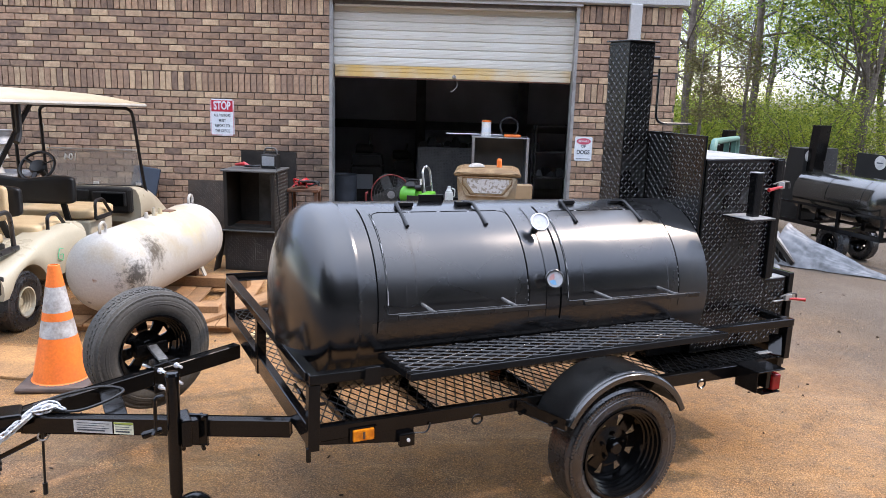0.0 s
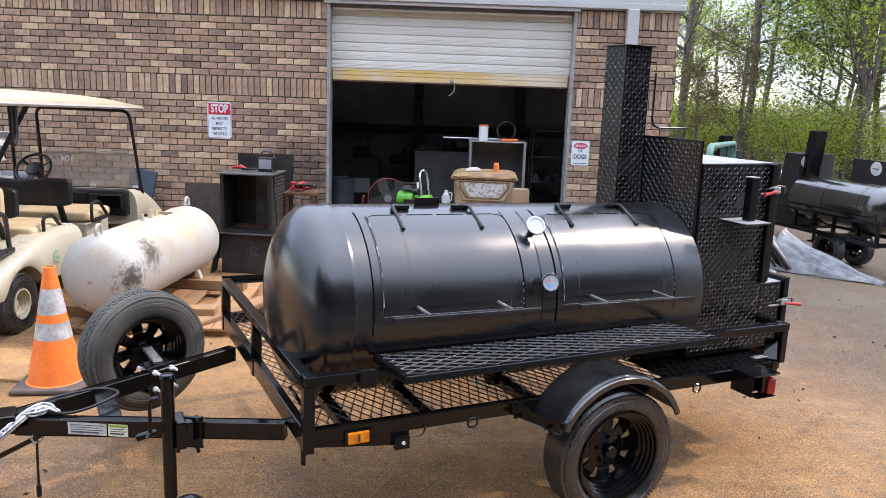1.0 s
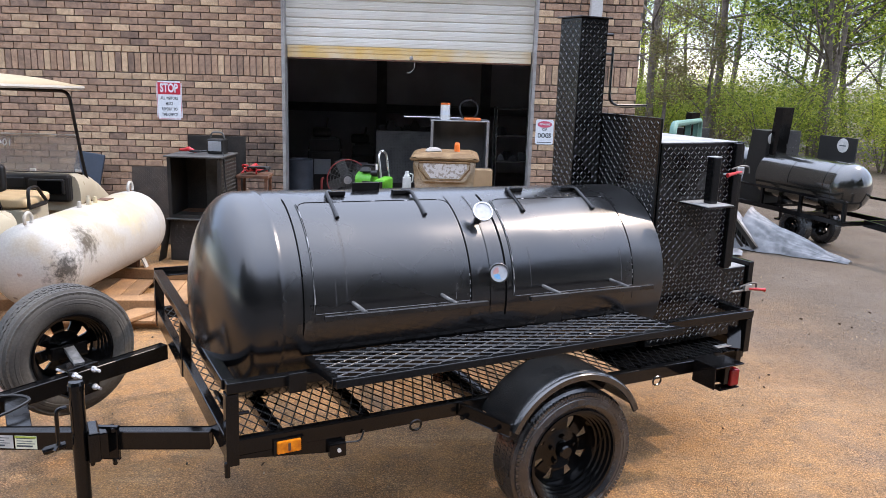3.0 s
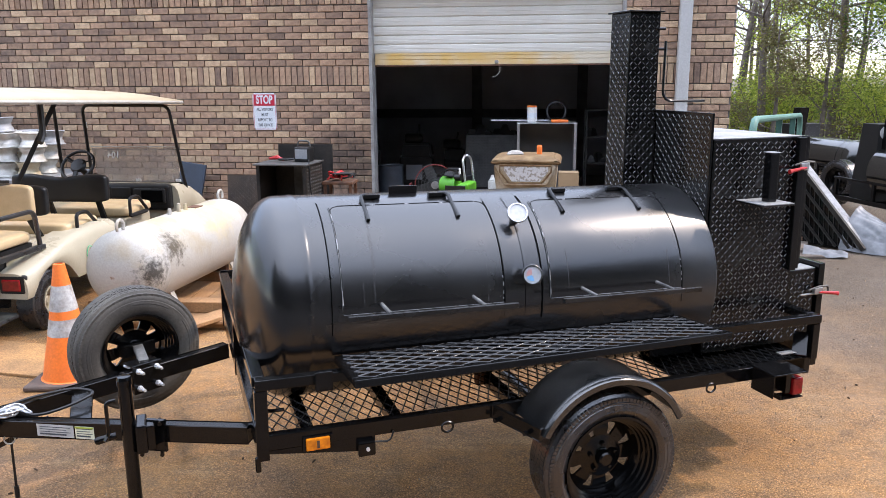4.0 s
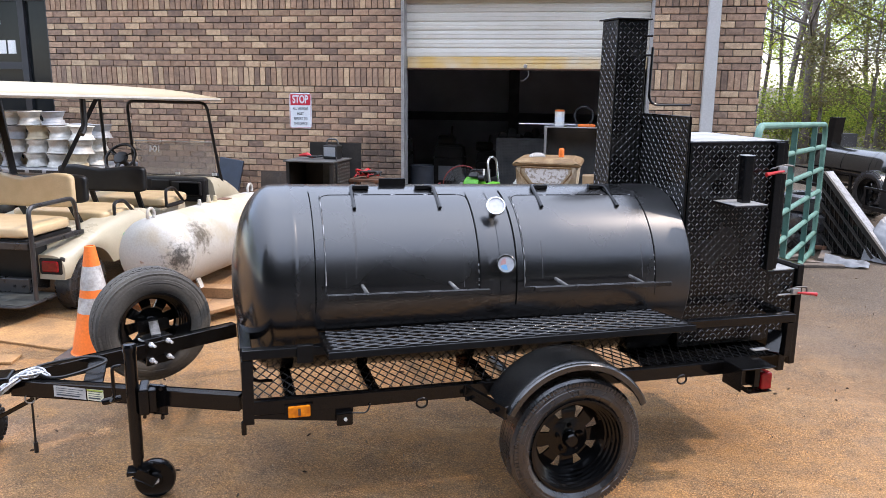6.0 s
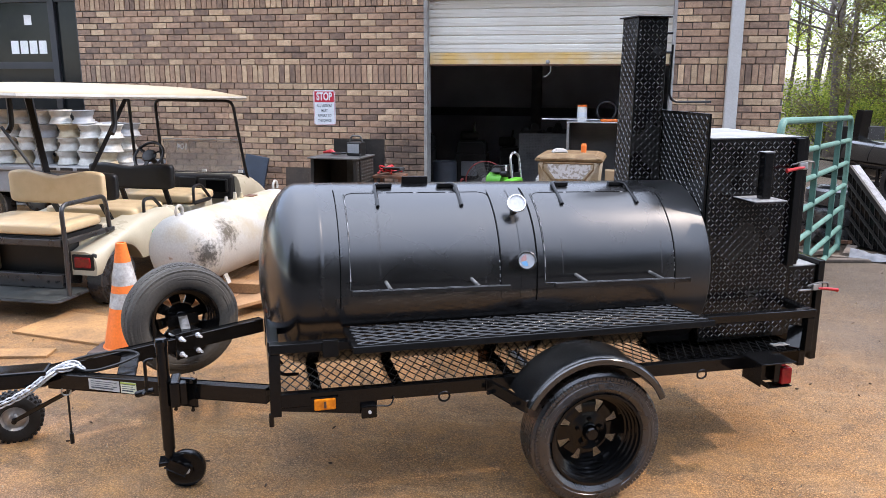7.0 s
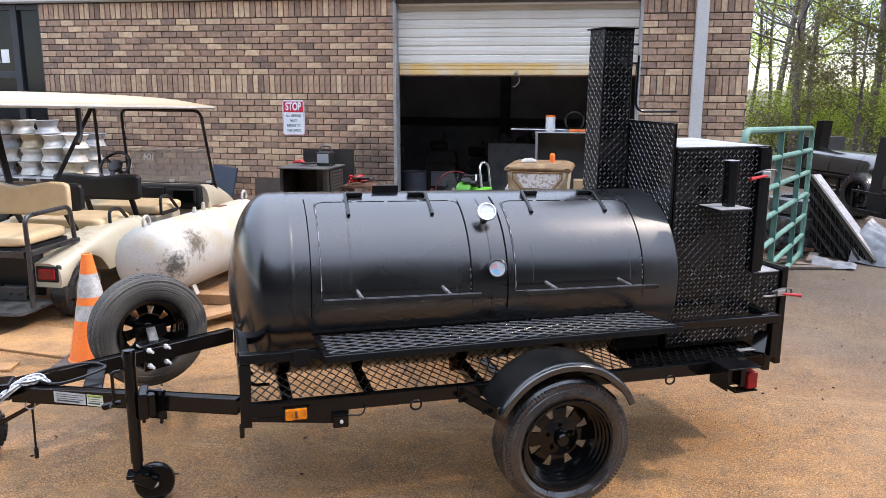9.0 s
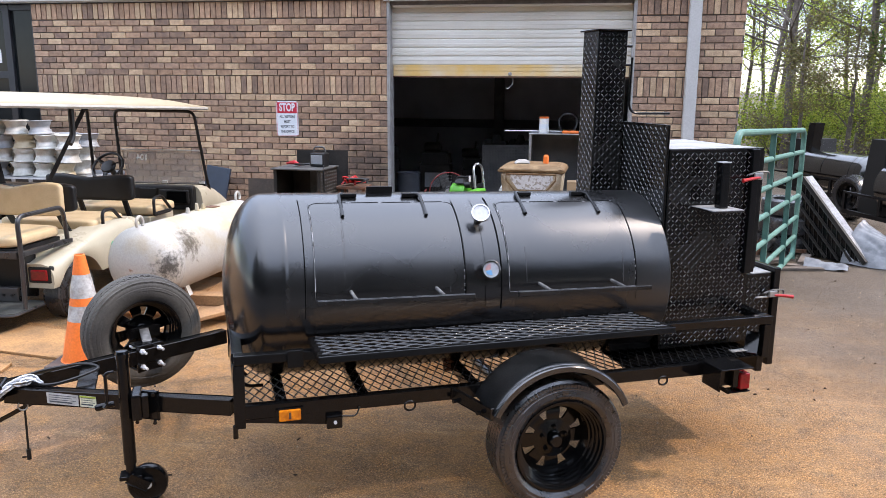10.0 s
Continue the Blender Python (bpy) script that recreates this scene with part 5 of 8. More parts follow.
# roof: a shallow dome with a rim
verts, faces = [], []
NX, NY = 12, 22
for side_ in (0, 1):
    for j in range(NY + 1):
        for i in range(NX + 1):
            a, b = i / NX * 2 - 1, j / NY * 2 - 1
            e = max(0, 1 - a ** 6) * max(0, 1 - b ** 8)
            fx = 1 - 0.05 * abs(b) ** 8
            x = -2.42 + a * 0.63 * fx
            y = -3.42 + b * 1.82 + 0.05 * (1 - a * a) * (1 if b > 0 else -1) * abs(b) ** 6
            z = 1.70 + 0.032 * (-1.62 - y) + 0.10 * e * (1 - 0.45 * a * a) * (1 - 0.25 * b * b) - (0.0 if side_ == 0 else 0.028)
            verts.append((x, y, z))
M1 = (NX + 1) * (NY + 1)
for j in range(NY):
    for i in range(NX):
        q = j * (NX + 1) + i
        faces.append((q, q + 1, q + NX + 2, q + NX + 1))
        faces.append((M1 + q, M1 + q + NX + 1, M1 + q + NX + 2, M1 + q + 1))
rim_ = [i for i in range(NX + 1)] + [j * (NX + 1) + NX for j in range(1, NY + 1)] + [NY * (NX + 1) + i for i in range(NX - 1, -1, -1)] + [j * (NX + 1) for j in range(NY - 1, 0, -1)]
for a, b in zip(rim_, rim_[1:] + rim_[:1]):
    faces.append((b, a, M1 + a, M1 + b))
raw("roof", [Vector(v) - CB for v in verts], faces, ROOFC, cart, "long cream plastic roof with rounded front", smooth=True)

cp("roof_rim", rod([Vector(verts[i]) - Vector((0, 0, 0.022)) for i in rim_], 0.019, 6, closed=True), RIMBAND, "white plastic edge of the roof", smooth=True)

# body: floor, rear fenders with wheel openings, front cowl


def arched(x0, x1, ya, yb, z0, top, cy, cz, r):
    """A side panel with a wheel opening, its top following top(y)."""
    bm = bmesh.new()
    n = 36
    low, high = [], []
    for i in range(n + 1):
        y = ya + (yb - ya) * i / n
        d = r * r - (y - cy) ** 2
        lo = max(z0, cz + math.sqrt(d)) if d > 0 else z0
        low.append((y, lo))
        high.append((y, max(top(y), lo + 0.01)))
    vs = {}
    for k, x in enumerate((x0, x1)):
        for i in range(n + 1):
            out = math.copysign(1, x1 - x0)
            vs[k, 0, i] = bm.verts.new((x - (0.012 * out if k else 0), *low[i]))
            vs[k, 1, i] = bm.verts.new((x - (0.10 * out if k else 0), *high[i]))
            if k:
                for r_, (f_, inset) in enumerate(((0.2, 0.0), (0.55, 0.002), (0.8, 0.02), (0.93, 0.05))):
                    vs[2, r_, i] = bm.verts.new((x - inset * out, low[i][0], low[i][1] + (high[i][1] - low[i][1]) * f_))
    for i in range(n):
        col = [[vs[1, 0, j]] + [vs[2, r_, j] for r_ in range(4)] + [vs[1, 1, j]] for j in (i, i + 1)]
        for r_ in range(5):
            bm.faces.new((col[0][r_], col[1][r_], col[1][r_ + 1], col[0][r_ + 1]))
        bm.faces.new((vs[0, 0, i], vs[0, 1, i], vs[0, 1, i + 1], vs[0, 0, i + 1]))
        bm.faces.new((vs[0, 1, i], vs[1, 1, i], vs[1, 1, i + 1], vs[0, 1, i + 1]))
        bm.faces.new((vs[0, 0, i], vs[0, 0, i + 1], vs[1, 0, i + 1], vs[1, 0, i]))
    for j in (0, n):
        bm.faces.new([vs[0, 0, j], vs[1, 0, j]] + [vs[2, r_, j] for r_ in range(4)] + [vs[1, 1, j], vs[0, 1, j]])
    bmesh.ops.recalc_face_normals(bm, faces=bm.faces)
    return bm


def rear_top(y):
    t = (y + 4.55) / 1.35
    return 0.50 + 0.19 * math.sin(min(max(t, 0), 1) * math.pi * 0.62)


cp("rear_fender", arched(-2.06, -1.785, -4.58, -3.2, 0.30, rear_top, -4.19, 0.18, 0.31), CREAM, "cream rear body side with wheel opening", smooth=True)
cp("rear_fender", arched(-2.78, -3.055, -4.58, -3.2, 0.30, rear_top, -4.19, 0.18, 0.31), CREAM, smooth=True)
cp("rear_deck", block((-2.78, -2.06, -4.44, -3.2, 0.35, 0.64), bevel=0.03), CREAM)
cp("rocker_panel", block((XL + 0.05, XR - 0.05, -3.2, -1.85, 0.20, 0.34), bevel=0.02), BLKPL)
cp("seat_box", block((XL + 0.08, XR - 0.08, -3.75, -3.25, 0.34, 0.62), bevel=0.02), CREAM)
cp("seat_box", block((XL + 0.08, XR - 0.08, -2.75, -2.25, 0.34, 0.60), bevel=0.02), CREAM)


def front_top(y):
    t = (y + 1.75) / 0.85
    return 0.80 - 0.34 * max(t, 0) ** 2.2


cp("front_cowl", arched(-2.42, XR + 0.02, -1.75, -0.92, 0.28, front_top, -1.55, 0.24, 0.27), CREAM, "cream front cowl", smooth=True)
cp("front_cowl", arched(-2.42, XL - 0.02, -1.75, -0.92, 0.28, front_top, -1.55, 0.24, 0.27), CREAM, smooth=True)
cp("dashboard", block((XL + 0.06, XR - 0.06, -1.83, -1.66, 0.52, 0.80), bevel=0.03), BLKPL)
# black slab on the bin's face, painted as the shade of its opening
cp("opening_shade", block((XR - 0.36, XR - 0.12, -1.872, -1.862, 0.615, 0.745), bevel=0.01), GAPSHADE)
cp("glove_bin", block((XR - 0.46, XR - 0.10, -1.86, -1.82, 0.60, 0.76), bevel=0.015), BLKPL)
cp("dash_panel", block((-2.6, XR - 0.5, -1.85, -1.82, 0.66, 0.77), bevel=0.01), BLKPL)
for y in (-4.28, -1.55):
    for x, f in ((-1.865, 1), (-2.975, -1)) if y < -3 else ((-1.96, 1), (-2.88, -1)):
        wr = 0.245 if y < -3 else 0.215
        h = pose(x - CB.x, y - CB.y, wr - (0.03 if y < -3 else 0), 0, 0, 90)
        wl = new("wheel")
        wl.parent = cart
        wl.matrix_local = h
        wheel(wl, (0, 0, 0), wr, 0.18, 0.115, RUBBER, CREAM, face=-f, spokes=6, name="hub", tread=40)

# seats
cp("rear_seat", cushion(XL + 0.08, XR - 0.07, -4.79, -4.18, 0.66, 0.765), TAN, "tan vinyl rear-facing bench", smooth=True)
cp("rear_seat_base", block((XL + 0.1, XR - 0.10, -4.75, -4.18, 0.61, 0.66), bevel=0.01), BLKPL)
cp("rear_backrest", cushion(XL + 0.02, XR - 0.105, -4.14, -4.05, 0.815, 1.11, 0.04, 0.05), TAN, "tan vinyl backrest", smooth=True)
cp("backrest_shell", cushion(XL + 0.05, XR - 0.04, -4.05, -3.96, 0.84, 1.09, 0.04, 0.04), BLKPL, "black plastic backrest shell", smooth=True)
cp("middle_seat", cushion(XL + 0.06, XR - 0.05, -3.78, -3.24, 0.62, 0.735), TAN, "tan vinyl bench seat", smooth=True)
cp("front_seat", cushion(XL + 0.06, XR - 0.05, -2.76, -2.22, 0.60, 0.715), TAN, "tan vinyl bench seat", smooth=True)
cp("front_backrest", cushion(XL + 0.05, XR - 0.08, -3.06, -2.96, 0.80, 1.06, 0.045, 0.035), BLKPL, "black plastic backrest shell", smooth=True)
for x in (-2.62, -2.12):
    cp("backrest_bracket", beam((x, -3.0, 0.95), (x + 0.02, -2.86, 0.56), 0.05, 0.02), BLKPL)
    cp("backrest_bracket", beam((x, -4.0, 0.85), (x, -3.85, 0.62), 0.05, 0.02), BLKPL)
for y in (-3.51, -2.60):
    cp("armrest", rod(arc([(XR - 0.02, y - 0.16, 0.62), (XR - 0.02, y - 0.16, 0.80), (XR - 0.02, y, 0.80), (XR - 0.02, y + 0.20, 0.62), (XR - 0.02, y - 0.12, 0.62)], 0.05), 0.016, 8), BLKPL, smooth=True)
    cp("armrest_plate", block((XR - 0.032, XR - 0.008, y - 0.15, y + 0.16, 0.605, 0.645), bevel=0.006), BLKPL)
# rear grab rail and footplate
for x in (XR - 0.02, XL + 0.02):
    cp("grab_rail", rod(arc([(x, -4.80, 0.18), (x, -4.785, 0.60), (x, -4.795, 0.925), (x, -4.235, 0.925), (x, -4.20, 0.63)], 0.075), 0.019, 10), RAILBK, smooth=True)
    cp("seat_rail", block((x - 0.025, x + 0.025, -4.78, -4.16, 0.605, 0.645), bevel=0.008), RAILBK)
cp("seat_crossbar", block((XL + 0.05, XR - 0.05, -4.80, -4.755, 0.585, 0.645), bevel=0.008), RAILBK)
bm = bmesh.new()
fp_ = [(XL + 0.0, -4.56), (XR - 0.03, -4.56), (XR + 0.0, -4.60)] + [(XR - 0.07 + 0.07 * math.cos(a), -4.905 - 0.07 * math.sin(a)) for a in [i * math.pi / 12 for i in range(7)]] + [(XL + 0.07 - 0.07 * math.sin(a), -4.905 - 0.07 * math.cos(a)) for a in [i * math.pi / 12 for i in range(7)]]
lo_ = [bm.verts.new((x, y, 0.165)) for x, y in fp_]
hi_ = [bm.verts.new((x, y, 0.188)) for x, y in fp_]
bm.faces.new(hi_)
bm.faces.new(lo_[::-1])
for i in range(len(fp_)):
    k = (i + 1) % len(fp_)
    bm.faces.new((lo_[i], lo_[k], hi_[k], hi_[i]))
bmesh.ops.recalc_face_normals(bm, faces=bm.faces)
# grey-green in the plate's colour stands for the sky it reflects
foot_p = cp("foot_plate", bm, mat("sky_greyed_foot_plate", (0.022, 0.024, 0.022), (0.055, 0.058, 0.053), rough=0.5, scale=12, bump=0.3, fine=60, vary=0.3), "grey-black foot plate with rounded corners")
cp("plate_edge", rod([(x, y, 0.172) for x, y in fp_[2:]], 0.012, 6), RAILBK, parent=foot_p, smooth=True)
cp("foot_bar", block((XL + 0.08, -2.07, -4.655, -4.60, 0.19, 0.312), bevel=0.008), RAILBK, "black steel box bar with bolts")
for x in (-2.75, -2.45, -2.20, -2.12):
    cp("bar_bolt", rod([(x, -4.656, 0.25), (x, -4.668, 0.25)], 0.011, 6), BLKPL)
cp("rear_panel", block((XL + 0.1, XR - 0.14, -4.50, -4.46, 0.20, 0.60), bevel=0.01), BLKPL)
for x in (XL + 0.10, XR - 0.16):
    cp("panel_cheek", block((x, x + 0.02, -4.60, -4.46, 0.24, 0.60), bevel=0.004), BLKPL)
lampc = cp("tail_lamp_surround", block((-2.02, -1.80, -4.585, -4.53, 0.335, 0.485), bevel=0.02), BLKPL)
cp("tail_lamp", block((-1.985, -1.835, -4.60, -4.575, 0.362, 0.455), bevel=0.012), REDLENS, "red tail lamp", parent=lampc)
# roof posts
cp("front_post", rod(arc([(XR - 0.02, -1.42, 0.59), (XR - 0.02, -1.54, 0.86), (XR - 0.02, -1.775, 1.648), (-2.42, -1.72, 1.650)], 0.09), 0.018, 8), BLKPL, smooth=True)
cp("front_post", rod(arc([(XL + 0.02, -1.60, 0.70), (XL + 0.02, -1.675, 1.652), (-2.42, -1.72, 1.650)], 0.09), 0.018, 8), BLKPL, smooth=True)
for x in (XR - 0.02, XL + 0.02):
    cp("rear_strut", beam((x, -3.775, 1.765), (x + (-0.316 if x > CB.x else 0.316), -4.0, 1.032), 0.05, 0.028), BLKPL)
    cp("rear_post", rod(arc([(x, -4.0, 1.775), (x, -4.0, 1.50), (x + 0.004, -4.06, 1.44)], 0.05), 0.025, 8), BLKPL, smooth=True)
cp("brace_post", rod([(XL + 0.02, -2.20, 1.72), (XL + 0.02, -2.165, 1.08), (XL + 0.02, -2.15, 0.62)], 0.018, 8), BLKPL, smooth=True)
cp("post_band", rod([(XL + 0.02, -1.645, 1.46), (XL + 0.02, -1.635, 1.40)], 0.019, 8), WHITEP)
# windscreen: lower pane tinted, folded
WS = mat("dusty_windscreen", (0.42, 0.40, 0.38), (0.34, 0.33, 0.32), rough=0.25, scale=6, bump=0.0)
WS.node_tree.nodes["Principled BSDF"].inputs["Alpha"].default_value = 0.42
scr = cp("windscreen", beam((XL + 0.05, -1.575, 0.985), (XR - 0.05, -1.575, 0.985), 0.006, 0.40, 0.0, up=(0, -0.2, 1)), WS, "dusty folded lower windscreen")
scr.visible_shadow = False
cp("windscreen_seam", beam((XL + 0.05, -1.618, 1.195), (XR - 0.05, -1.618, 1.195), 0.012, 0.012), FASCIA)
cp("windscreen_sill", beam((XL + 0.04, -1.53, 0.78), (XR - 0.04, -1.53, 0.78), 0.03, 0.03), BLKPL)
lettering("104", 0.10, Matrix.Translation(Vector((-2.66, -1.616, 1.10)) - CB) @ pose(0, 0, 0, 79), WHITEP, cart, mirror=True)
for x in (-2.45, -1.98):
    cp("latch", block((x, x + 0.06, -1.57, -1.55, 0.80, 0.83), bevel=0.004), FASCIA)
# steering wheel
sm = Matrix.Translation((-2.68, -2.29, 1.06)) @ Matrix.Rotation(radians(52), 4, "X")
cp("steering_rim", rod([sm @ Vector((0.17 * math.cos(a), 0.17 * math.sin(a), 0)) for a in [i * math.tau / 32 for i in range(32)]], 0.015, 8, closed=True), BLKPL, smooth=True)
cp("steering_hub", lathe([(0, 0.02), (0.07, 0.015), (0.085, -0.01), (0.03, -0.05), (0.025, -0.45)], 20, sm), BLKPL, smooth=True)
for a in (0.5, 2.6, 4.7):
    cp("steering_spoke", beam(sm @ Vector((0.05 * math.cos(a), 0.05 * math.sin(a), 0)), sm @ Vector((0.165 * math.cos(a), 0.165 * math.sin(a), 0)), 0.04, 0.012), BLKPL)
GREENP = mat("green_paint_mark", (0.08, 0.5, 0.25), rough=0.6, bump=0)
cp("paint_mark", rod(arc([(-1.774, -3.68, 0.52), (-1.774, -3.74, 0.54), (-1.774, -3.78, 0.46), (-1.774, -3.70, 0.42), (-1.774, -3.68, 0.48), (-1.774, -3.73, 0.48)], 0.02), 0.004, 5), GREENP, "green scrawl on the panel")

# ---- stacked wheel rims on a grey cart bed behind ----
GREYB = mat("grey_body_panel", (0.26, 0.27, 0.28), (0.22, 0.23, 0.24), rough=0.5, scale=3)
bed = thing("cargo_bed", "grey utility cart bed loaded with stacked wheel rims", "cart", pose(-4.95, -0.75, 0))
part("body", block((-1.15, 1.12, -0.55, 0.5, 0.42, 0.72), bevel=0.02), GREYB, bed)
part("tray", block((-1.2, 1.2, -0.6, 0.55, 0.72, 0.78), bevel=0.015), GREYB, bed)
for x in (-0.75, 0.75):
    for y in (-0.42, 0.36):
        w_ = part("wheel", lathe([(0.06, -0.08), (0.12, -0.09), (0.2, -0.085), (0.215, -0.05), (0.215, 0.05), (0.2, 0.085), (0.12, 0.09), (0.06, 0.08)], 28, pose(x, y, 0.215, 90)), RUBBER, bed, smooth=True)
part("roof", block((-2.4, 0.36, -0.95, 0.35, 1.695, 1.735), bevel=0.015), GREYB, bed)
part("roof_post", rod([(0.28, -0.85, 1.70), (0.40, -0.85, 0.78)], 0.017, 8), BLKPL, bed)
part("roof_stay", rod([(-0.20, -0.85, 1.30), (0.20, -0.85, 0.78)], 0.02, 8), BLKPL, bed)
part("roof_bracket", block((0.22, 0.34, -0.88, -0.82, 1.655, 1.695), bevel=0.006), BLKPL, bed)
for i in range(3):
    part("print_bar", block((0.15 + 0.24 * i, 0.33 + 0.24 * i, -0.604, -0.598, 0.735, 0.77)), BLKPL, bed)
RIMW = [mat("rim_" + k, c, c2, rough=0.45, scale=9, bump=0.1, vary=0.12, piece=0.1) for k, c, c2 in (("white", (0.62, 0.62, 0.58), (0.42, 0.41, 0.37)), ("cream", (0.50, 0.43, 0.29), (0.38, 0.31, 0.2)), ("silver", (0.32, 0.33, 0.34), (0.24, 0.25, 0.26)))]
rngr = random.Random(3)
RPROF = [(0.175, 0.0), (0.18, 0.012), (0.165, 0.02), (0.161, 0.05), (0.152, 0.06), (0.150, 0.09), (0.136, 0.10), (0.135, 0.165), (0.153, 0.175), (0.157, 0.21), (0.164, 0.232), (0.178, 0.24), (0.182, 0.255), (0.172, 0.255), (0.15, 0.22), (0.12, 0.16), (0.05, 0.15), (0.05, 0.13), (0.12, 0.12), (0.125, 0.06), (0.155, 0.01)]
rim_meshes = []
for k in range(3):
    bm = lathe(RPROF, 28, closed=True)
    bmesh.ops.scale(bm, vec=(0.84, 0.84, 0.68), verts=bm.verts)
    me = bpy.data.meshes.new("wheel_rim")
    bm.to_mesh(me)
    bm.free()
    for p in me.polygons:
        p.use_smooth = True
    me.materials.append(RIMW[k])
    rim_meshes.append(me)
for row, z in enumerate((0.785, 0.962, 1.139, 1.316)):
    for r_ in range(2):
        for i in range(7 - (row == 3)):
            if row == 3 and r_ == 1:
                continue
            x = -5.92 + 0.312 * i + 0.05 * (row * 7 % 3) + rngr.uniform(-0.03, 0.03)
            k = rngr.choice((0, 0, 0, 0, 0, 1, 2))
            ob = new("wheel_rim", rim_meshes[k])
            flip = rngr.random() < 0.45
            ob.matrix_world = pose(x, -1.06 + 0.36 * r_, z + (0.174 if flip else 0), (180 if flip else 0) + rngr.uniform(-2.5, 2.5), rngr.uniform(-2.5, 2.5), rngr.uniform(0, 360)) @ Matrix.Diagonal((rngr.uniform(0.88, 1.06),) * 2 + (1, 1))
            tagged(ob, ("white painted", "cream painted", "silver")[k] + " steel wheel rim in a stack", "wheel rim", "stacked wheel rims")

# ---- things against the wall left of the door ----
# sooty steel; on workshop things its black also stands for the room's shade
SOOTSHADE = mat("sooty_and_shaded_steel", (0.012, 0.0115, 0.011), (0.03, 0.026, 0.022), rough=0.5, scale=5, bump=0.15, vary=0.25, spec=0.25)
DULL = mat("dull_grey_steel", (0.10, 0.10, 0.097), (0.06, 0.06, 0.057), rough=0.5, metal=0.4, scale=6, bump=0.1)
box = thing("steel_cook_box", "black open-fronted steel cook box with perforated side on a tread-plate base", "smoker box", pose(-0.562, -1.86, 0, 0, 0, -5))
part("body", block((-0.27, -0.262, -0.24, 0.24, 0.44, 1.045), (0.262, 0.27, -0.24, 0.24, 0.44, 1.045), (-0.262, 0.262, 0.232, 0.24, 0.44, 1.045), (-0.262, 0.262, -0.24, 0.232, 0.44, 0.45)), SOOTSHADE, box)
part("top", block((-0.30, 0.29, -0.27, 0.25, 1.046, 1.062), bevel=0.003), DULL, box, "grey steel top plate")
part("front_frame", block((-0.272, -0.235, -0.25, -0.241, 0.44, 1.045), (0.235, 0.272, -0.25, -0.241, 0.44, 1.045), (-0.235, 0.235, -0.25, -0.241, 0.44, 0.47), bevel=0.002), SOOTSHADE, box)
part("ember_stain", block((-0.255, 0.255, 0.05, 0.228, 0.451, 0.456)), RUST, box)
part("back_panel", block((-0.05, 0.258, 0.222, 0.231, 0.46, 1.04)), DULL, box)
part("ledge", block((-0.285, 0.275, -0.30, -0.252, 0.425, 0.437), bevel=0.002), DULL, box)
base_ = part("base", block((-0.27, 0.27, -0.25, 0.24, 0.0, 0.423), bevel=0.004), SOOTSHADE, box)
part("skirt_plate", beam((-0.36, -0.252, 0.0), (-0.275, -0.252, 0.42), 0.17, 0.006), SOOTSHADE, box)
for k, (p, q) in enumerate((((0.06, 0.12), (0.06, 0.30)), ((0.06, 0.30), (0.13, 0.28)), ((0.06, 0.21), (0.14, 0.20)), ((0.06, 0.12), (0.15, 0.13)), ((0.19, 0.24), (0.19, 0.13)), ((0.19, 0.24), (0.25, 0.13)))):
    part("chalk_stroke", rod([(p[0], -0.2535, p[1]), (q[0], -0.2535, q[1])], 0.0022, 5), DULL, base_)
verts, faces = [], []
for i in range(9):
    for j in range(15):
        y, z = -0.2 + i * 0.05, 0.49 + j * 0.037
        k = len(verts)
        verts += [(0.2705, y - 0.013, z - 0.008), (0.2705, y + 0.013, z - 0.008), (0.2705, y + 0.013, z + 0.008), (0.2705, y - 0.013, z + 0.008)]
        verts += [(0.276, y - 0.009, z - 0.004), (0.276, y + 0.009, z - 0.004), (0.276, y + 0.009, z + 0.004), (0.276, y - 0.009, z + 0.004)]
        faces += [tuple(k + q for q in f) for f in CUBE_F]
tagged(raw("stud_pattern", verts, faces, DULL, box), kind="stuff")
tread_lugs((-0.25, -0.2505, 0.02), (0.5, 0, 0), (0, 0, 0.40), 0, 0, base_)
board = part("steel_sheet", block((-0.315, 0.315, -0.006, 0.006, 0, 1.195), bevel=0.002), SOOTSHADE, None)
board.matrix_world = pose(-0.575, -1.28, 0.0, -3, 0, 0)
tagged(board, "black steel sheet standing behind the cook box", "steel sheet")
RUSTPL = mat("rust_dusted_steel", (0.10, 0.075, 0.055), (0.06, 0.048, 0.04), rough=0.7, metal=0.2, scale=7, bump=0.2)
pan = part("tread_plate_sheet", block((-0.24, 0.24, -0.004, 0.004, 0, 0.85), bevel=0.001), RUSTPL, None)
pan.matrix_world = pose(-1.25, -1.36, 0.0, -4, 0, -3)
tagged(pan, "rust-dusted brown tread-plate sheet leaning by the wall", "steel sheet")
tread_lugs((-0.23, -0.0045, 0.02), (0.46, 0, 0), (0, 0, 0.81), 0, 0, pan)
charger = thing("battery_charger", "small black battery charger with red clamps on the cook box", "charger", pose(-0.42, -1.80, 1.063, 0, 0, -10))
part("case", block((-0.085, 0.085, -0.07, 0.07, 0, 0.15), bevel=0.012), BLKPL, charger)
part("face", block((-0.07, 0.07, -0.076, -0.071, 0.03, 0.13), bevel=0.002), GREYB, charger)
part("handle", rod(arc([(-0.075, 0, 0.15), (-0.06, 0, 0.215), (0.06, 0, 0.215), (0.075, 0, 0.15)], 0.03), 0.009, 8), DULL, charger)
part("cable", rod(arc([(-0.08, -0.08, 0.03), (-0.2, -0.12, 0.02), (-0.28, -0.06, 0.02), (-0.22, -0.15, 0.03), (-0.12, -0.14, 0.03)], 0.05), 0.012, 6), BLKPL, charger)
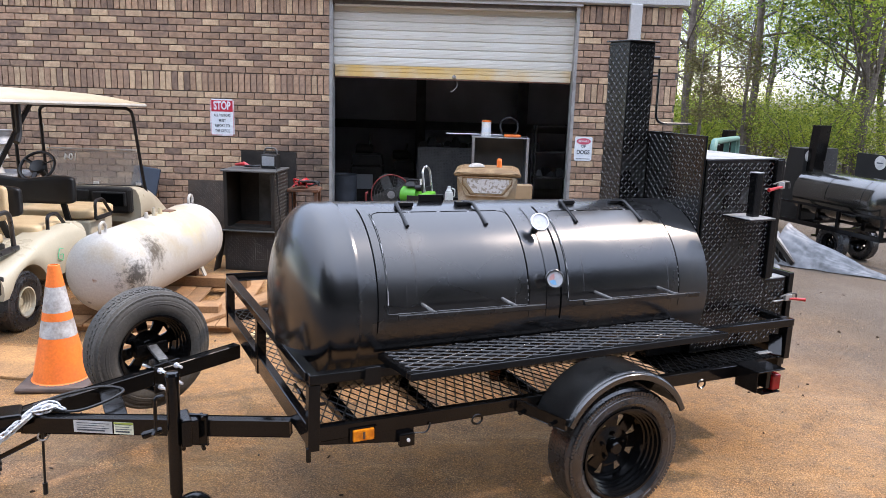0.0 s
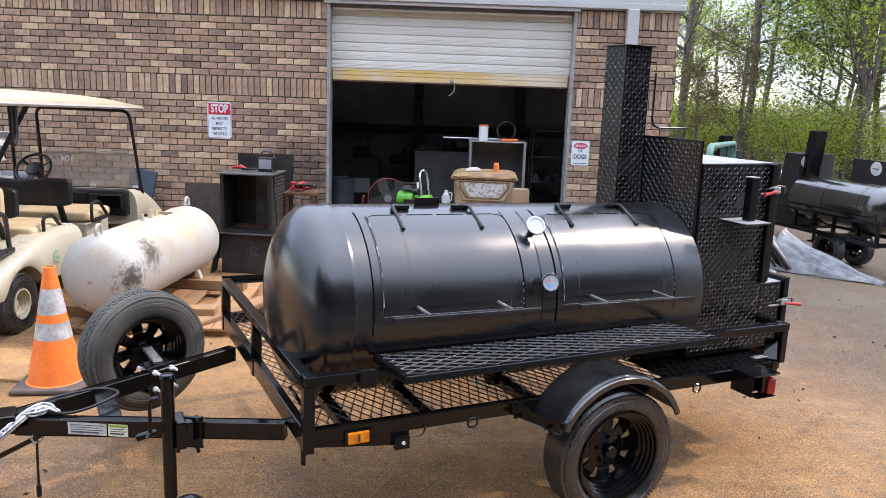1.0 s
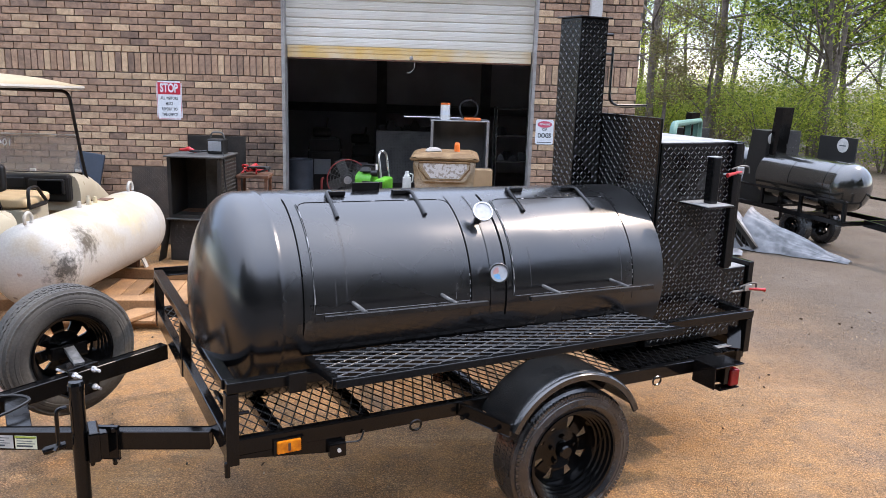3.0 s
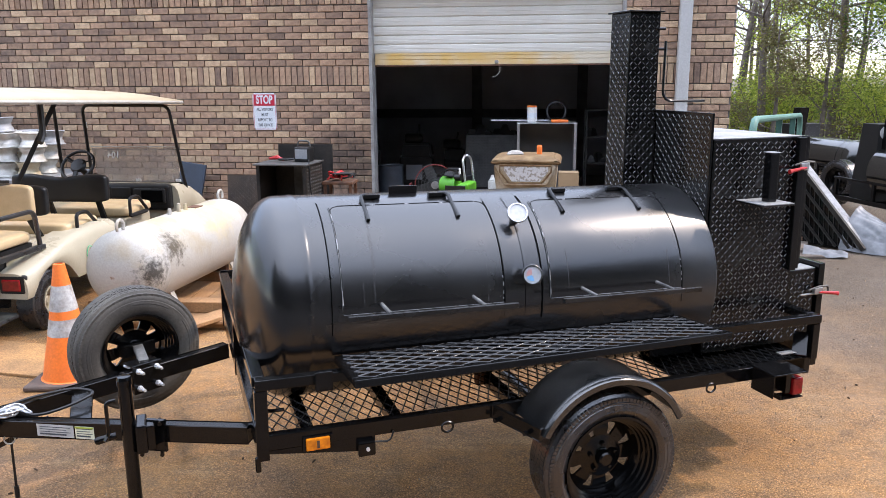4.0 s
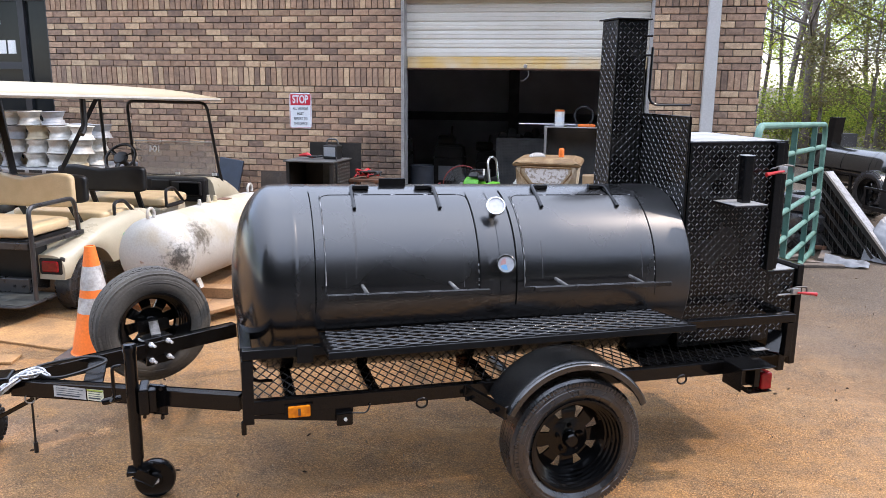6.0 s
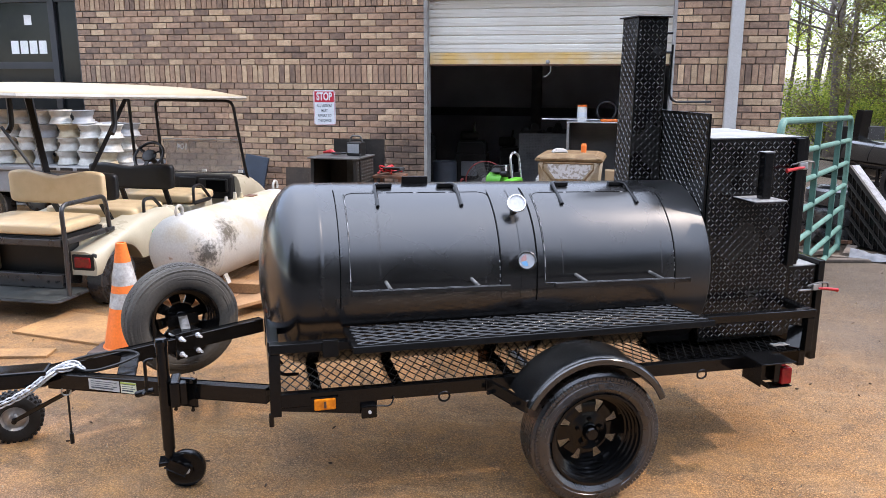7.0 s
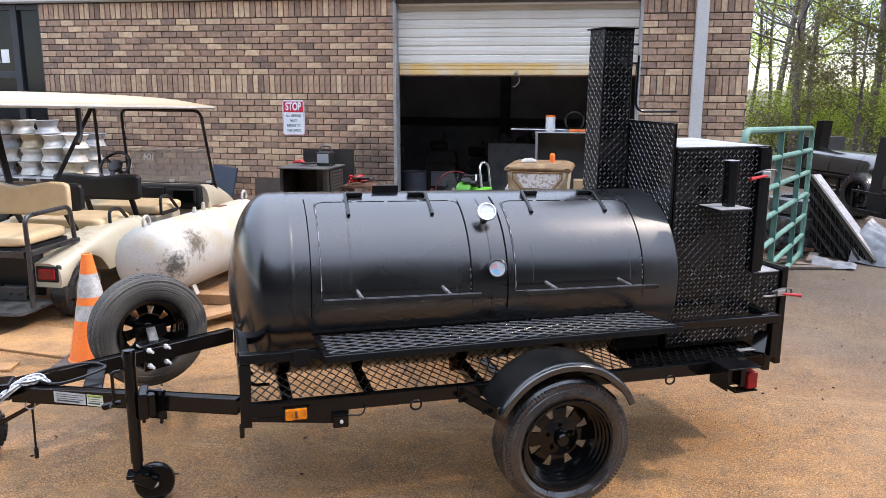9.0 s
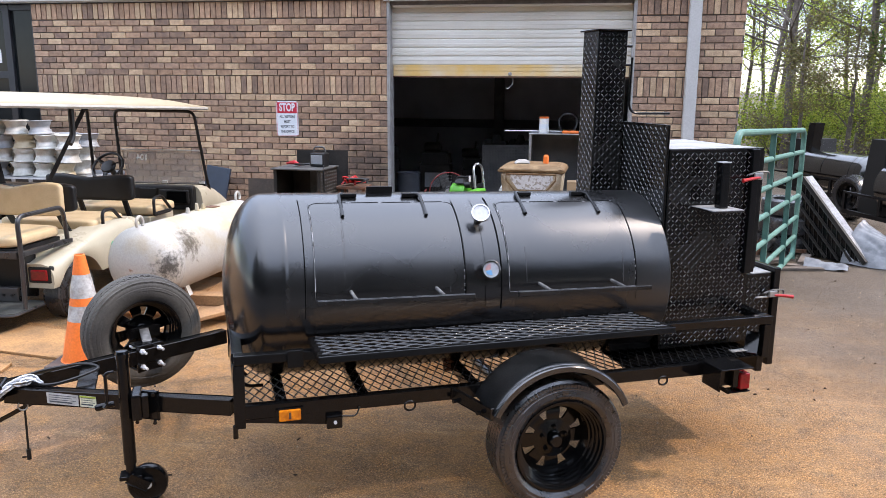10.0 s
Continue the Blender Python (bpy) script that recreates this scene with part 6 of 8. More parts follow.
part("red_clamp", rod([(-0.36, -0.1, 0.03), (-0.26, -0.1, 0.045), (-0.18, -0.12, 0.02)], [0.012, 0.024, 0.012], 8), RED, charger, "red clamp jaw")
part("cord", rod(arc([(0.08, -0.06, 0.02), (0.16, -0.22, 0.0), (0.17, -0.235, -0.2), (0.2, -0.24, -0.5), (0.16, -0.24, -0.9)], 0.05), 0.007, 6), BLKPL, charger)
pst = thing("cable_stand", "low rusty stand with tangled red and black cables", "stand", pose(-0.10, -1.55, 0))
part("top", block((-0.17, 0.17, -0.15, 0.15, 0.80, 0.83), bevel=0.004), RUST, pst)
for x in (-0.14, 0.14):
    for y in (-0.12, 0.12):
        part("leg", block((x - 0.015, x + 0.015, y - 0.015, y + 0.015, 0, 0.80)), RUST, pst)
part("shelf", block((-0.15, 0.15, -0.13, 0.13, 0.55, 0.57)), RUST, pst)
rc = random.Random(8)
for i in range(6):
    pts = [(rc.uniform(-0.15, 0.17), rc.uniform(-0.13, 0.12), 0.84 + rc.uniform(0, 0.10)) for _ in range(6)]
    part("cable", rod(arc(pts, 0.08), 0.011, 6), RED if i % 2 else BLKPL, pst)
blue = part("blue_panel", block((-0.17, 0.17, -0.02, 0.02, 0, 0.88), bevel=0.01), mat("slate_blue_panel", (0.035, 0.05, 0.075), rough=0.5), None)
blue.matrix_world = pose(-2.51, -0.32, 0.0, -10, 9, 0)
tagged(blue, "slate blue panel leaning on the wall behind the cart", "panel")

# ---- bin, green machine and the dark workshop ----
LIDC = mat("rusty_brown_lid", (0.135, 0.078, 0.030), (0.20, 0.13, 0.062), rough=0.7, scale=9, bump=0.2, vary=0.25, lo=0.45, hi=0.6)
BINC = mat("sun_bleached_bin_plastic", (0.27, 0.21, 0.125), (0.38, 0.33, 0.25), rough=0.7, scale=7, bump=0.2, vary=0.3, lo=0.42, hi=0.6)
PEEL = mat("peeling_white_label", (0.52, 0.53, 0.53), (0.30, 0.28, 0.25), rough=0.8, scale=30, lo=0.5, hi=0.56)
bn = thing("wheeled_bin", "sun-bleached brown wheeled rubbish bin with peeling white panel", "bin", pose(1.93, -1.30, 0, 0, 0, -3))


def taper(z0, z1, a0, a1, b0, b1, bevel=0.02):
    bm = bmesh.new()
    v = [bm.verts.new(p) for p in ((-a0, -b0, z0), (a0, -b0, z0), (a0, b0, z0), (-a0, b0, z0), (-a1, -b1, z1), (a1, -b1, z1), (a1, b1, z1), (-a1, b1, z1))]
    for f in CUBE_F:
        bm.faces.new([v[i] for i in f])
    bmesh.ops.bevel(bm, geom=list(bm.edges), offset=bevel, segments=2, affect="EDGES")
    return bm


part("body", taper(0.06, 1.02, 0.26, 0.335, 0.24, 0.32), BINC, bn)
part("rim", taper(1.022, 1.052, 0.365, 0.372, 0.335, 0.338, 0.010), LIDC, bn)
for x in (-0.30, 0.30):
    part("side_rib", beam((x, -0.335, 1.015), (x * 0.70, -0.325, 0.82), 0.02, 0.035), BINC, bn)
part("panel_lip", block((-0.21, 0.21, -0.337, -0.322, 0.805, 0.826), bevel=0.004), BINC, bn)
# black filler between rim and lid, coloured as the shade of the gap
part("lid_gap_shade", block((-0.33, 0.33, -0.31, 0.31, 1.050, 1.060)), GAPSHADE, bn)
part("lid", taper(1.058, 1.100, 0.37, 0.29, 0.345, 0.27, 0.016), LIDC, bn)
bm = bmesh.new()
f = [bm.verts.new(p) for p in ((-0.27, -0.34, 1.013), (0.27, -0.34, 1.013), (0.27, -0.335, 0.948), (0.17, -0.329, 0.828), (-0.17, -0.329, 0.828), (-0.27, -0.335, 0.948))]
g = bmesh.ops.extrude_face_region(bm, geom=[bm.faces.new(f)])
bmesh.ops.translate(bm, vec=(0, 0.02, 0), verts=[v for v in g["geom"] if isinstance(v, bmesh.types.BMVert)])
bmesh.ops.recalc_face_normals(bm, faces=bm.faces)
fp = part("front_panel", bm, BINC, bn)
part("panel_frame", rod([(-0.27, -0.342, 1.013), (0.27, -0.342, 1.013), (0.27, -0.338, 0.948), (0.17, -0.331, 0.828), (-0.17, -0.331, 0.828), (-0.27, -0.338, 0.948)], 0.011, 6, closed=True), LIDC, fp)
bm = bmesh.new()
f = [bm.verts.new(p) for p in ((-0.22, -0.3415, 1.003), (0.24, -0.3415, 1.003), (0.24, -0.337, 0.953), (0.155, -0.3305, 0.843), (-0.14, -0.3305, 0.843), (-0.22, -0.337, 0.953))]
bm.faces.new(f[::-1])
g = bmesh.ops.extrude_face_region(bm, geom=list(bm.faces))
bmesh.ops.translate(bm, vec=(0, -0.004, 0), verts=[v for v in g["geom"] if isinstance(v, bmesh.types.BMVert)])
bmesh.ops.recalc_face_normals(bm, faces=bm.faces)
part("label_patch", bm, PEEL, fp)
part("lid_handle", block((-0.30, 0.30, -0.372, -0.35, 1.048, 1.064), bevel=0.006), LIDC, bn)
for x in (-0.27, 0.27):
    part("wheel", lathe([(0, -0.02), (0.09, -0.025), (0.1, -0.01), (0.1, 0.01), (0.09, 0.025), (0, 0.02)], 24, pose(x, 0.24, 0.1, 0, 90)), RUBBER, bn)
glv = part("work_gloves", taper(0, 0.05, 0.10, 0.06, 0.05, 0.03, 0.015), mat("grey_cloth", (0.45, 0.43, 0.40), rough=0.9), None)
glv.matrix_world = pose(1.80, -1.36, 1.096, 0, 0, 20)
tagged(glv, "crumpled grey cloth glove lying on the bin lid", "glove")
can_s = part("spray_cap", lathe([(0, 0), (0.03, 0), (0.03, 0.08), (0.022, 0.10), (0, 0.10)], 16), ORANGE, None)
can_s.matrix_world = pose(2.06, -1.28, 1.096)
tagged(can_s, "small orange can standing on the bin lid", "can")

JUGW = mat("milky_plastic_jug", (0.62, 0.62, 0.58), (0.5, 0.5, 0.46), rough=0.4, scale=8)
jg = thing("plastic_jug", "white plastic jug with handle on the workshop crate", "jug", pose(1.50, -0.30, 0.52))
part("body", taper(0, 0.17, 0.055, 0.05, 0.05, 0.045, 0.018), JUGW, jg)
part("neck", lathe([(0.04, 0.165), (0.02, 0.20), (0.02, 0.225), (0, 0.226)], 16), JUGW, jg, smooth=True)
part("handle", rod(arc([(0.03, 0, 0.20), (0.075, 0, 0.19), (0.07, 0, 0.10), (0.045, 0, 0.09)], 0.02), 0.008, 8), JUGW, jg)
cr2 = part("crate", block((-0.2, 0.2, -0.16, 0.16, 0, 0.52), bevel=0.006), SOOTSHADE, None)
cr2.matrix_world = pose(1.50, -0.30, 0.0)
tagged(cr2, "dark steel crate under the white jug", "crate")
GREENM = mat("bright_green_case", (0.10, 0.40, 0.025), (0.07, 0.30, 0.02), rough=0.45, scale=8)
# green machine with fan shroud, engine and air filter
gm = thing("welding_feeder", "bright green portable machine with black front on a crate", "machine", pose(1.06, -0.95, 0.07, 0, 0, -14))
part("crate", block((-0.24, 0.28, -0.25, 0.22, -0.07, 0.52), bevel=0.01), SOOTSHADE, gm)
part("fan_shroud", lathe([(0.0, -0.15), (0.05, -0.15), (0.085, -0.145), (0.10, -0.13), (0.105, -0.10), (0.105, 0.06), (0.0, 0.06)], 28, Matrix.Translation((0.02, 0.0, 0.635)) @ Matrix.Rotation(radians(90), 4, "Y") @ Matrix.Rotation(radians(8), 4, "X")), GREENM, gm, smooth=True)
for k in range(4):
    part("shroud_slot", rod([(-0.125 - 0.003 * k, -0.03 - 0.018 * k + 0.0, 0.58 + 0.035 * k), (-0.165, 0.03, 0.58 + 0.035 * k)], 0.006, 6), BLKPL, gm)
part("engine", taper(0.745, 0.80, 0.07, 0.05, 0.09, 0.06, 0.012), BLKPL, gm)
part("air_filter", rod([(0.06, -0.04, 0.73), (0.14, -0.05, 0.735)], 0.04, 12), BLKPL, gm, smooth=True)
part("front", block((0.0, 0.24, -0.215, -0.205, 0.53, 0.66), bevel=0.004), BLKPL, gm)
part("side_case", block((0.14, 0.26, -0.2, 0.15, 0.52, 0.68), bevel=0.02), GREENM, gm)
part("handle", rod(arc([(-0.08, 0, 0.73), (-0.06, 0, 0.82), (0.1, 0, 0.82), (0.12, 0, 0.72)], 0.04), 0.012, 8), BLKPL, gm)
part("knob", rod([(0.12, -0.05, 0.70), (0.12, -0.05, 0.84)], 0.012, 8), WHITEP, gm)
# guard's red is darkened in colour for the shade indoors
SHADERED = mat("shaded_red_paint", (0.22, 0.03, 0.025), rough=0.6)
fan = thing("drum_fan", "large workshop fan with red wire guard", "fan", pose(0.713, 0.30, 0, 0, 0, 8))
FR = 0.262
for k in range(6):
    r = FR * (1 - 0.15 * k)
    part("guard_ring", rod([(r * math.cos(a), -0.10 - 0.03 * (k / 5), 0.55 + r * math.sin(a)) for a in [i * math.tau / 36 for i in range(36)]], 0.008 if k == 0 else 0.0035, 6, closed=True), SHADERED if k == 0 else DULL, fan)
for k in range(18):
    a = k * math.tau / 18
    part("guard_spoke", rod([(0.05 * math.cos(a), -0.13, 0.55 + 0.05 * math.sin(a)), (FR * math.cos(a), -0.10, 0.55 + FR * math.sin(a))], 0.003, 5), DULL, fan)
for k in range(4):
    a = k * math.tau / 4 + 0.4
    part("blade", beam((0.04 * math.cos(a), -0.04, 0.55 + 0.04 * math.sin(a)), (0.27 * math.cos(a), -0.04, 0.55 + 0.27 * math.sin(a)), 0.012, 0.12), DULL, fan)
part("motor", lathe([(0, -0.06), (0.07, -0.05), (0.08, 0.1), (0.06, 0.13), (0, 0.13)], 20, pose(0, 0.02, 0.55, 90)), DULL, fan)
part("hub_badge", lathe([(0, 0.005), (0.05, 0.003), (0.052, -0.005)], 20, pose(0, -0.135, 0.55, 90)), GALV, fan)
for s in (-1, 1):
    part("stand_leg", rod(arc([(s * 0.3, 0.1, 0.04), (s * 0.33, 0, 0.1), (s * 0.33, 0, 0.55), (s * 0.3, 0, 0.56)], 0.03), 0.015, 8), SHADERED, fan)
ALU = mat("worn_bright_tube", (0.6, 0.6, 0.58), (0.5, 0.5, 0.49), rough=0.3, metal=0.8, scale=12)
ch = thing("tube_chair", "folding chair of worn bright metal tube", "chair", pose(1.325, -0.70, 0, 0, 0, 68))
for x in (-0.11, 0.11):
    part("side_frame", rod(arc([(x, 0.25, 0.0), (x, 0.05, 0.45), (x, 0.12, 0.98), (x * 0.2, 0.13, 1.02)], 0.08), 0.014, 8), ALU, ch, smooth=True)
    part("leg", rod([(x, -0.25, 0.0), (x, 0.10, 0.55)], 0.014, 8), ALU, ch, smooth=True)
part("seat", block((-0.11, 0.11, -0.18, 0.2, 0.43, 0.455), bevel=0.008), BLKPL, ch)
part("backrest", block((-0.10, 0.10, 0.09, 0.11, 0.62, 0.78), bevel=0.008), BLKPL, ch)
STEELB = mat("scuffed_tread_steel", (0.14, 0.145, 0.15), (0.09, 0.095, 0.10), rough=0.45, metal=0.5, scale=5)
rack = thing("steel_box_shelf", "open steel box with angle-iron frame and tools on top", "shelf", pose(2.16, 0.42, 0))
part("back", block((-0.36, 0.36, 0.2, 0.21, 0.0, 1.33)), STEELB, rack)
tread_lugs((-0.36, 0.199, 0.55), (0.72, 0, 0), (0, 0, 0.72), 0, 0, rack)
for x in (-0.37, 0.345):
    part("side", block((x, x + 0.025, -0.22, 0.199, 0.0, 1.335), bevel=0.002), STEELB, rack)
    part("edge_angle", block((x - 0.004, x + 0.03, -0.235, -0.221, 0.0, 1.345), bevel=0.002), GALV, rack)
part("top", block((-0.38, 0.38, -0.23, 0.22, 1.336, 1.35), bevel=0.003), GALV, rack)
cn = thing("paint_can", "white canister with an orange lid on the steel shelf", "can", pose(1.97, 0.33, 1.351))
part("body", lathe([(0, 0), (0.06, 0), (0.062, 0.005), (0.062, 0.19), (0, 0.19)], 24), WHITEP, cn, smooth=True)
part("lid", lathe([(0.064, 0.19), (0.064, 0.208), (0.05, 0.212), (0, 0.212)], 24), ORANGE, cn, smooth=True)
part("label_band", lathe([(0.0628, 0.06), (0.0628, 0.12)], 24), SIGNWHITE, cn)
dr = part("power_tool", block((-0.12, 0.1, -0.04, 0.04, 0, 0.035), bevel=0.012), ORANGE, None)
dr.matrix_world = pose(2.33, 0.3, 1.351, 0, 0, 6)
tagged(dr, "orange handheld power tool lying on the steel shelf", "tool")
hose = part("hose_coil", rod([(0.12 * math.cos(a), 0.02 * math.sin(3 * a), 0.13 + 0.12 * math.sin(a)) for a in [i * math.tau / 28 for i in range(28)]], 0.014, 8, closed=True), BLKPL, None)
hose.matrix_world = pose(2.28, 0.45, 1.352)
tagged(hose, "coiled black hose standing on the steel shelf", "hose")
bar_ = part("steel_bar", rod([(-0.42, 0, 0), (0.52, 0, 0.0)], 0.012, 8), GALV, None)
bar_.matrix_world = pose(1.86, 0.48, 1.366)
tagged(bar_, "bright steel bar lying across the shelf top", "bar")
part_box = part("cardboard_box", block((-0.12, 0.12, -0.1, 0.1, 0, 0.28), bevel=0.004), mat("cardboard", (0.36, 0.24, 0.13), rough=0.9), None)
part_box.matrix_world = pose(2.42, -0.35, 0.52)
tagged(part_box, "small brown cardboard box with papers on a crate", "box")
crt = part("crate", block((-0.2, 0.2, -0.16, 0.16, 0, 0.52), bevel=0.006), SOOTSHADE, None)
crt.matrix_world = pose(2.42, -0.35, 0.0)
tagged(crt, "dark steel crate behind the bin", "crate")
tp = thing("tread_plate_bench", "dark tread-plate cabinet with clutter on top in the workshop", "bench", pose(1.50, 1.75, 0))
part("front", block((-0.48, 0.5, -0.25, -0.24, 0.35, 1.1)), STEELB, tp)
tread_lugs((-0.47, -0.2505, 0.36), (0.95, 0, 0), (0, 0, 0.72), 0, 0, tp)
part("carcass", block((-0.48, 0.5, -0.239, 0.3, 0, 1.09), bevel=0.004), SOOTSHADE, tp)
rcl = random.Random(21)
# bench scrap coloured near black for the shade indoors
for i in range(7):
    ob = part("scrap_part", taper(0, rcl.uniform(0.05, 0.16), rcl.uniform(0.04, 0.1), rcl.uniform(0.02, 0.06), 0.06, 0.04, 0.01), SOOTSHADE, None)
    ob.matrix_world = pose(1.1 + 0.12 * i, 1.7 + rcl.uniform(-0.1, 0.1), 1.101, 0, 0, rcl.uniform(0, 90))
    tagged(ob, "near-black scrap part on the shaded workshop bench", "scrap", "scrap on the bench")
drum = part("steel_drum", lathe([(0, 0), (0.22, 0), (0.225, 0.02), (0.22, 0.3), (0.23, 0.31), (0.22, 0.32), (0.22, 0.75), (0.225, 0.76), (0.21, 0.76), (0.2, 0.74), (0, 0.74)], 32), mat("faded_blue_grey_drum", (0.06, 0.07, 0.085), (0.045, 0.05, 0.06), rough=0.5), None, smooth=True)
drum.matrix_world = pose(0.0, 1.0, 0.031) @ Matrix.Diagonal((0.8, 0.8, 0.9, 1))
tagged(drum, "faded blue-grey drum on the workshop floor", "drum")
# machines take the near-black steel too, the room's darkness put in their colour
for k, (x, y, w_, d_, h_) in enumerate(((0.2, 2.2, 0.5, 0.3, 1.15), (0.75, 2.6, 0.35, 0.3, 1.0), (-0.6, 2.0, 0.5, 0.4, 1.3), (2.1, 2.9, 0.6, 0.4, 1.2))):
    mc = thing("machine_tool", "dark machine standing in the unlit workshop", "machine", pose(x, y, 0.031, 0, 0, 7 * k), "machines in the workshop")
    part("base", block((-w_ / 2, w_ / 2, -d_ / 2, d_ / 2, 0, h_ * 0.6), bevel=0.02), SOOTSHADE, mc)
    part("head", taper(h_ * 0.6, h_ * 0.78, w_ * 0.5, w_ * 0.44, d_ * 0.5, d_ * 0.4, 0.03), SOOTSHADE, mc)
    part("motor", lathe([(0, -0.13), (0.06, -0.13), (0.075, -0.1), (0.075, 0.1), (0.05, 0.14), (0, 0.14)], 18, pose(-0.05, 0, h_ * 0.78 + 0.07, 0, 90)), SOOTSHADE, mc, smooth=True)
    part("panel", block((-w_ * 0.3, w_ * 0.2, -d_ / 2 - 0.012, -d_ / 2 - 0.002, h_ * 0.3, h_ * 0.5), bevel=0.004), GREYB, mc)
    part("arm", rod([(0, 0, h_ * 0.74), (0.05, -0.06, h_ + 0.04)], 0.015, 8), DULL, mc)
shv = thing("wire_shelving", "tall dark wire shelving full of parts", "shelving", pose(2.96, 1.3, 0.031))
for x in (-0.24, 0.24):
    for y in (-0.2, 0.2):
        part("upright", rod([(x, y, 0), (x, y, 1.46)], 0.011, 8), DULL, shv)
for z in (0.3, 0.70, 1.06, 1.43):
    part("tier", block((-0.24, 0.24, -0.2, 0.2, z, z + 0.015)), DULL, shv)
# stored parts are near black because the shelving stands in shade
for i in range(5):
    ob = part("stored_part", taper(0, rcl.uniform(0.05, 0.14), rcl.uniform(0.05, 0.09), rcl.uniform(0.02, 0.06), 0.07, 0.04, 0.012), BLKPL, None)
    ob.matrix_world = pose(2.80 + 0.10 * (i % 4), 1.25 + 0.05 * (i % 2), (0.747 if i < 4 else 1.107), 0, 0, 30 * i)
    tagged(ob, "near-black part stored on shaded wire shelving", "part", "parts on the shelving")

# ---- trailer small parts ----
LABEL = mat("worn_silver_label", (0.55, 0.55, 0.53), (0.42, 0.42, 0.41), rough=0.4, scale=18)
YLABEL = mat("yellow_white_label", (0.72, 0.73, 0.58), (0.6, 0.62, 0.45), rough=0.5, scale=10)
face_n = Vector((-0.475, -0.880, 0))


def on_beam(u, z, lift):
    """A place on the near tongue beam's outer face."""
    return Vector((u, 0.25 - 0.54 * u, z)) + face_n * lift


for u0, u1, m_, nm, txt in ((-0.857, -0.704, LABEL, "maker_plate", "worn silver maker's plate"), (-0.697, -0.620, YLABEL, "warning_label", "white label with a yellow-green edge")):
    lb = part(nm, beam(on_beam(u0, 0.446, 0.0025), on_beam(u1, 0.446, 0.0025), 0.003, 0.056, 0), m_, trailer, txt)
    for j in range(4):
        q0, q1 = u0 + (u1 - u0) * 0.08, u0 + (u1 - u0) * (0.92 - 0.12 * (j % 2))
        part("print_bar", beam(on_beam(q0, 0.463 - 0.011 * j, 0.0045), on_beam(q1, 0.463 - 0.011 * j, 0.0045), 0.001, 0.0028 if j < 3 else 0.007, 0), INK, lb)
part("label_edge", beam(on_beam(-0.697, 0.469, 0.005), on_beam(-0.620, 0.469, 0.005), 0.001, 0.008, 0), mat("lime_print", (0.45, 0.55, 0.08), rough=0.5), trailer)


def chain(pts, name="safety_chain"):
    """Links along a line, every other one turned."""
    pts = [Vector(p) for p in pts]
    dense = []
    for a, b in zip(pts, pts[1:]):
        n = max(1, int((b - a).length / 0.040))
        dense += [a.lerp(b, i / n) for i in range(n)]
    for i, (a, b) in enumerate(zip(dense, dense[1:])):
        d = (b - a).normalized()
        q = d.to_track_quat("X", "Z").to_matrix().to_4x4() @ Matrix.Rotation(radians(90 * (i % 2) + 20), 4, "X")
        m = Matrix.Translation((a + b) / 2) @ q
        ring = [m @ Vector((0.027 * math.cos(t), 0.015 * math.sin(t), 0)) for t in [k * math.tau / 14 for k in range(14)]]
        part("chain_link", rod(ring, 0.0048, 6, closed=True), GALV, chn, smooth=True)


chn = thing("safety_chain", "bright zinc safety chain looped on the trailer tongue", "chain", TR)
chain(arc([(-0.89, 0.79, 0.495), (-0.95, 0.85, 0.512), (-1.01, 0.81, 0.505), (-1.06, 0.765, 0.48), (-1.13, 0.735, 0.43), (-1.22, 0.70, 0.39), (-1.34, 0.68, 0.36), (-1.5, 0.70, 0.33)], 0.06, 5))
chain(arc([(-0.91, 0.84, 0.50), (-0.98, 0.78, 0.508), (-1.04, 0.80, 0.50)], 0.03, 4))
wire = part("wiring_loop", rod(arc([(-1.02, 0.88, 0.50), (-0.90, 0.92, 0.52), (-0.72, 0.93, 0.535), (-0.62, 0.88, 0.52), (-0.72, 0.78, 0.51), (-0.86, 0.76, 0.485), (-0.98, 0.86, 0.49)], 0.12, 8), 0.007, 6), BLKPL, trailer, "black looped wiring cable", smooth=True)
part("strap_cable", rod(arc([(-0.985, 0.82, 0.42), (-0.99, 0.84, 0.34), (-0.995, 0.85, 0.13)], 0.05), 0.006, 6), BLKPL, trailer)
part("strap_end", rod([(-0.995, 0.85, 0.13), (-0.995, 0.85, 0.075)], 0.011, 8), BLKPL, trailer)
part("cable_eye", rod([(-0.985 + 0.022 * math.cos(a), 0.79, 0.385 + 0.022 * math.sin(a)) for a in [k * math.tau / 16 for k in range(16)]], 0.004, 6, closed=True), GALV, trailer)
part("jack_handle", rod(arc([(-0.51, 0.385, 0.66), (-0.545, 0.375, 0.66), (-0.545, 0.375, 0.52), (-0.56, 0.36, 0.50)], 0.02), 0.008, 8), BLACK, jack)
part("jack_cap", lathe([(0, 0.755), (0.026, 0.753), (0.031, 0.74), (0.031, 0.72)], 20, pose(-0.47, 0.40, 0)), BLACK, jack)
for dz in (0.44, 0.58):
    part("clamp_bolt", rod([(-0.35, 0.40, dz - 0.055), (-0.35, 0.45, dz - 0.055)], 0.009, 8), BLACK, jack)
    part("clamp_bolt", rod([(-0.43, 0.43, dz - 0.055), (-0.43, 0.49, dz - 0.055)], 0.009, 8), BLACK, jack)
part("clamp_plate", beam((-0.44, 0.473, 0.465), (-0.33, 0.413, 0.465), 0.012, 0.14), BLACK, jack)
part("swivel_block", block((-0.435, -0.37, 0.385, 0.44, 0.42, 0.53), bevel=0.006), BLACK, jack)
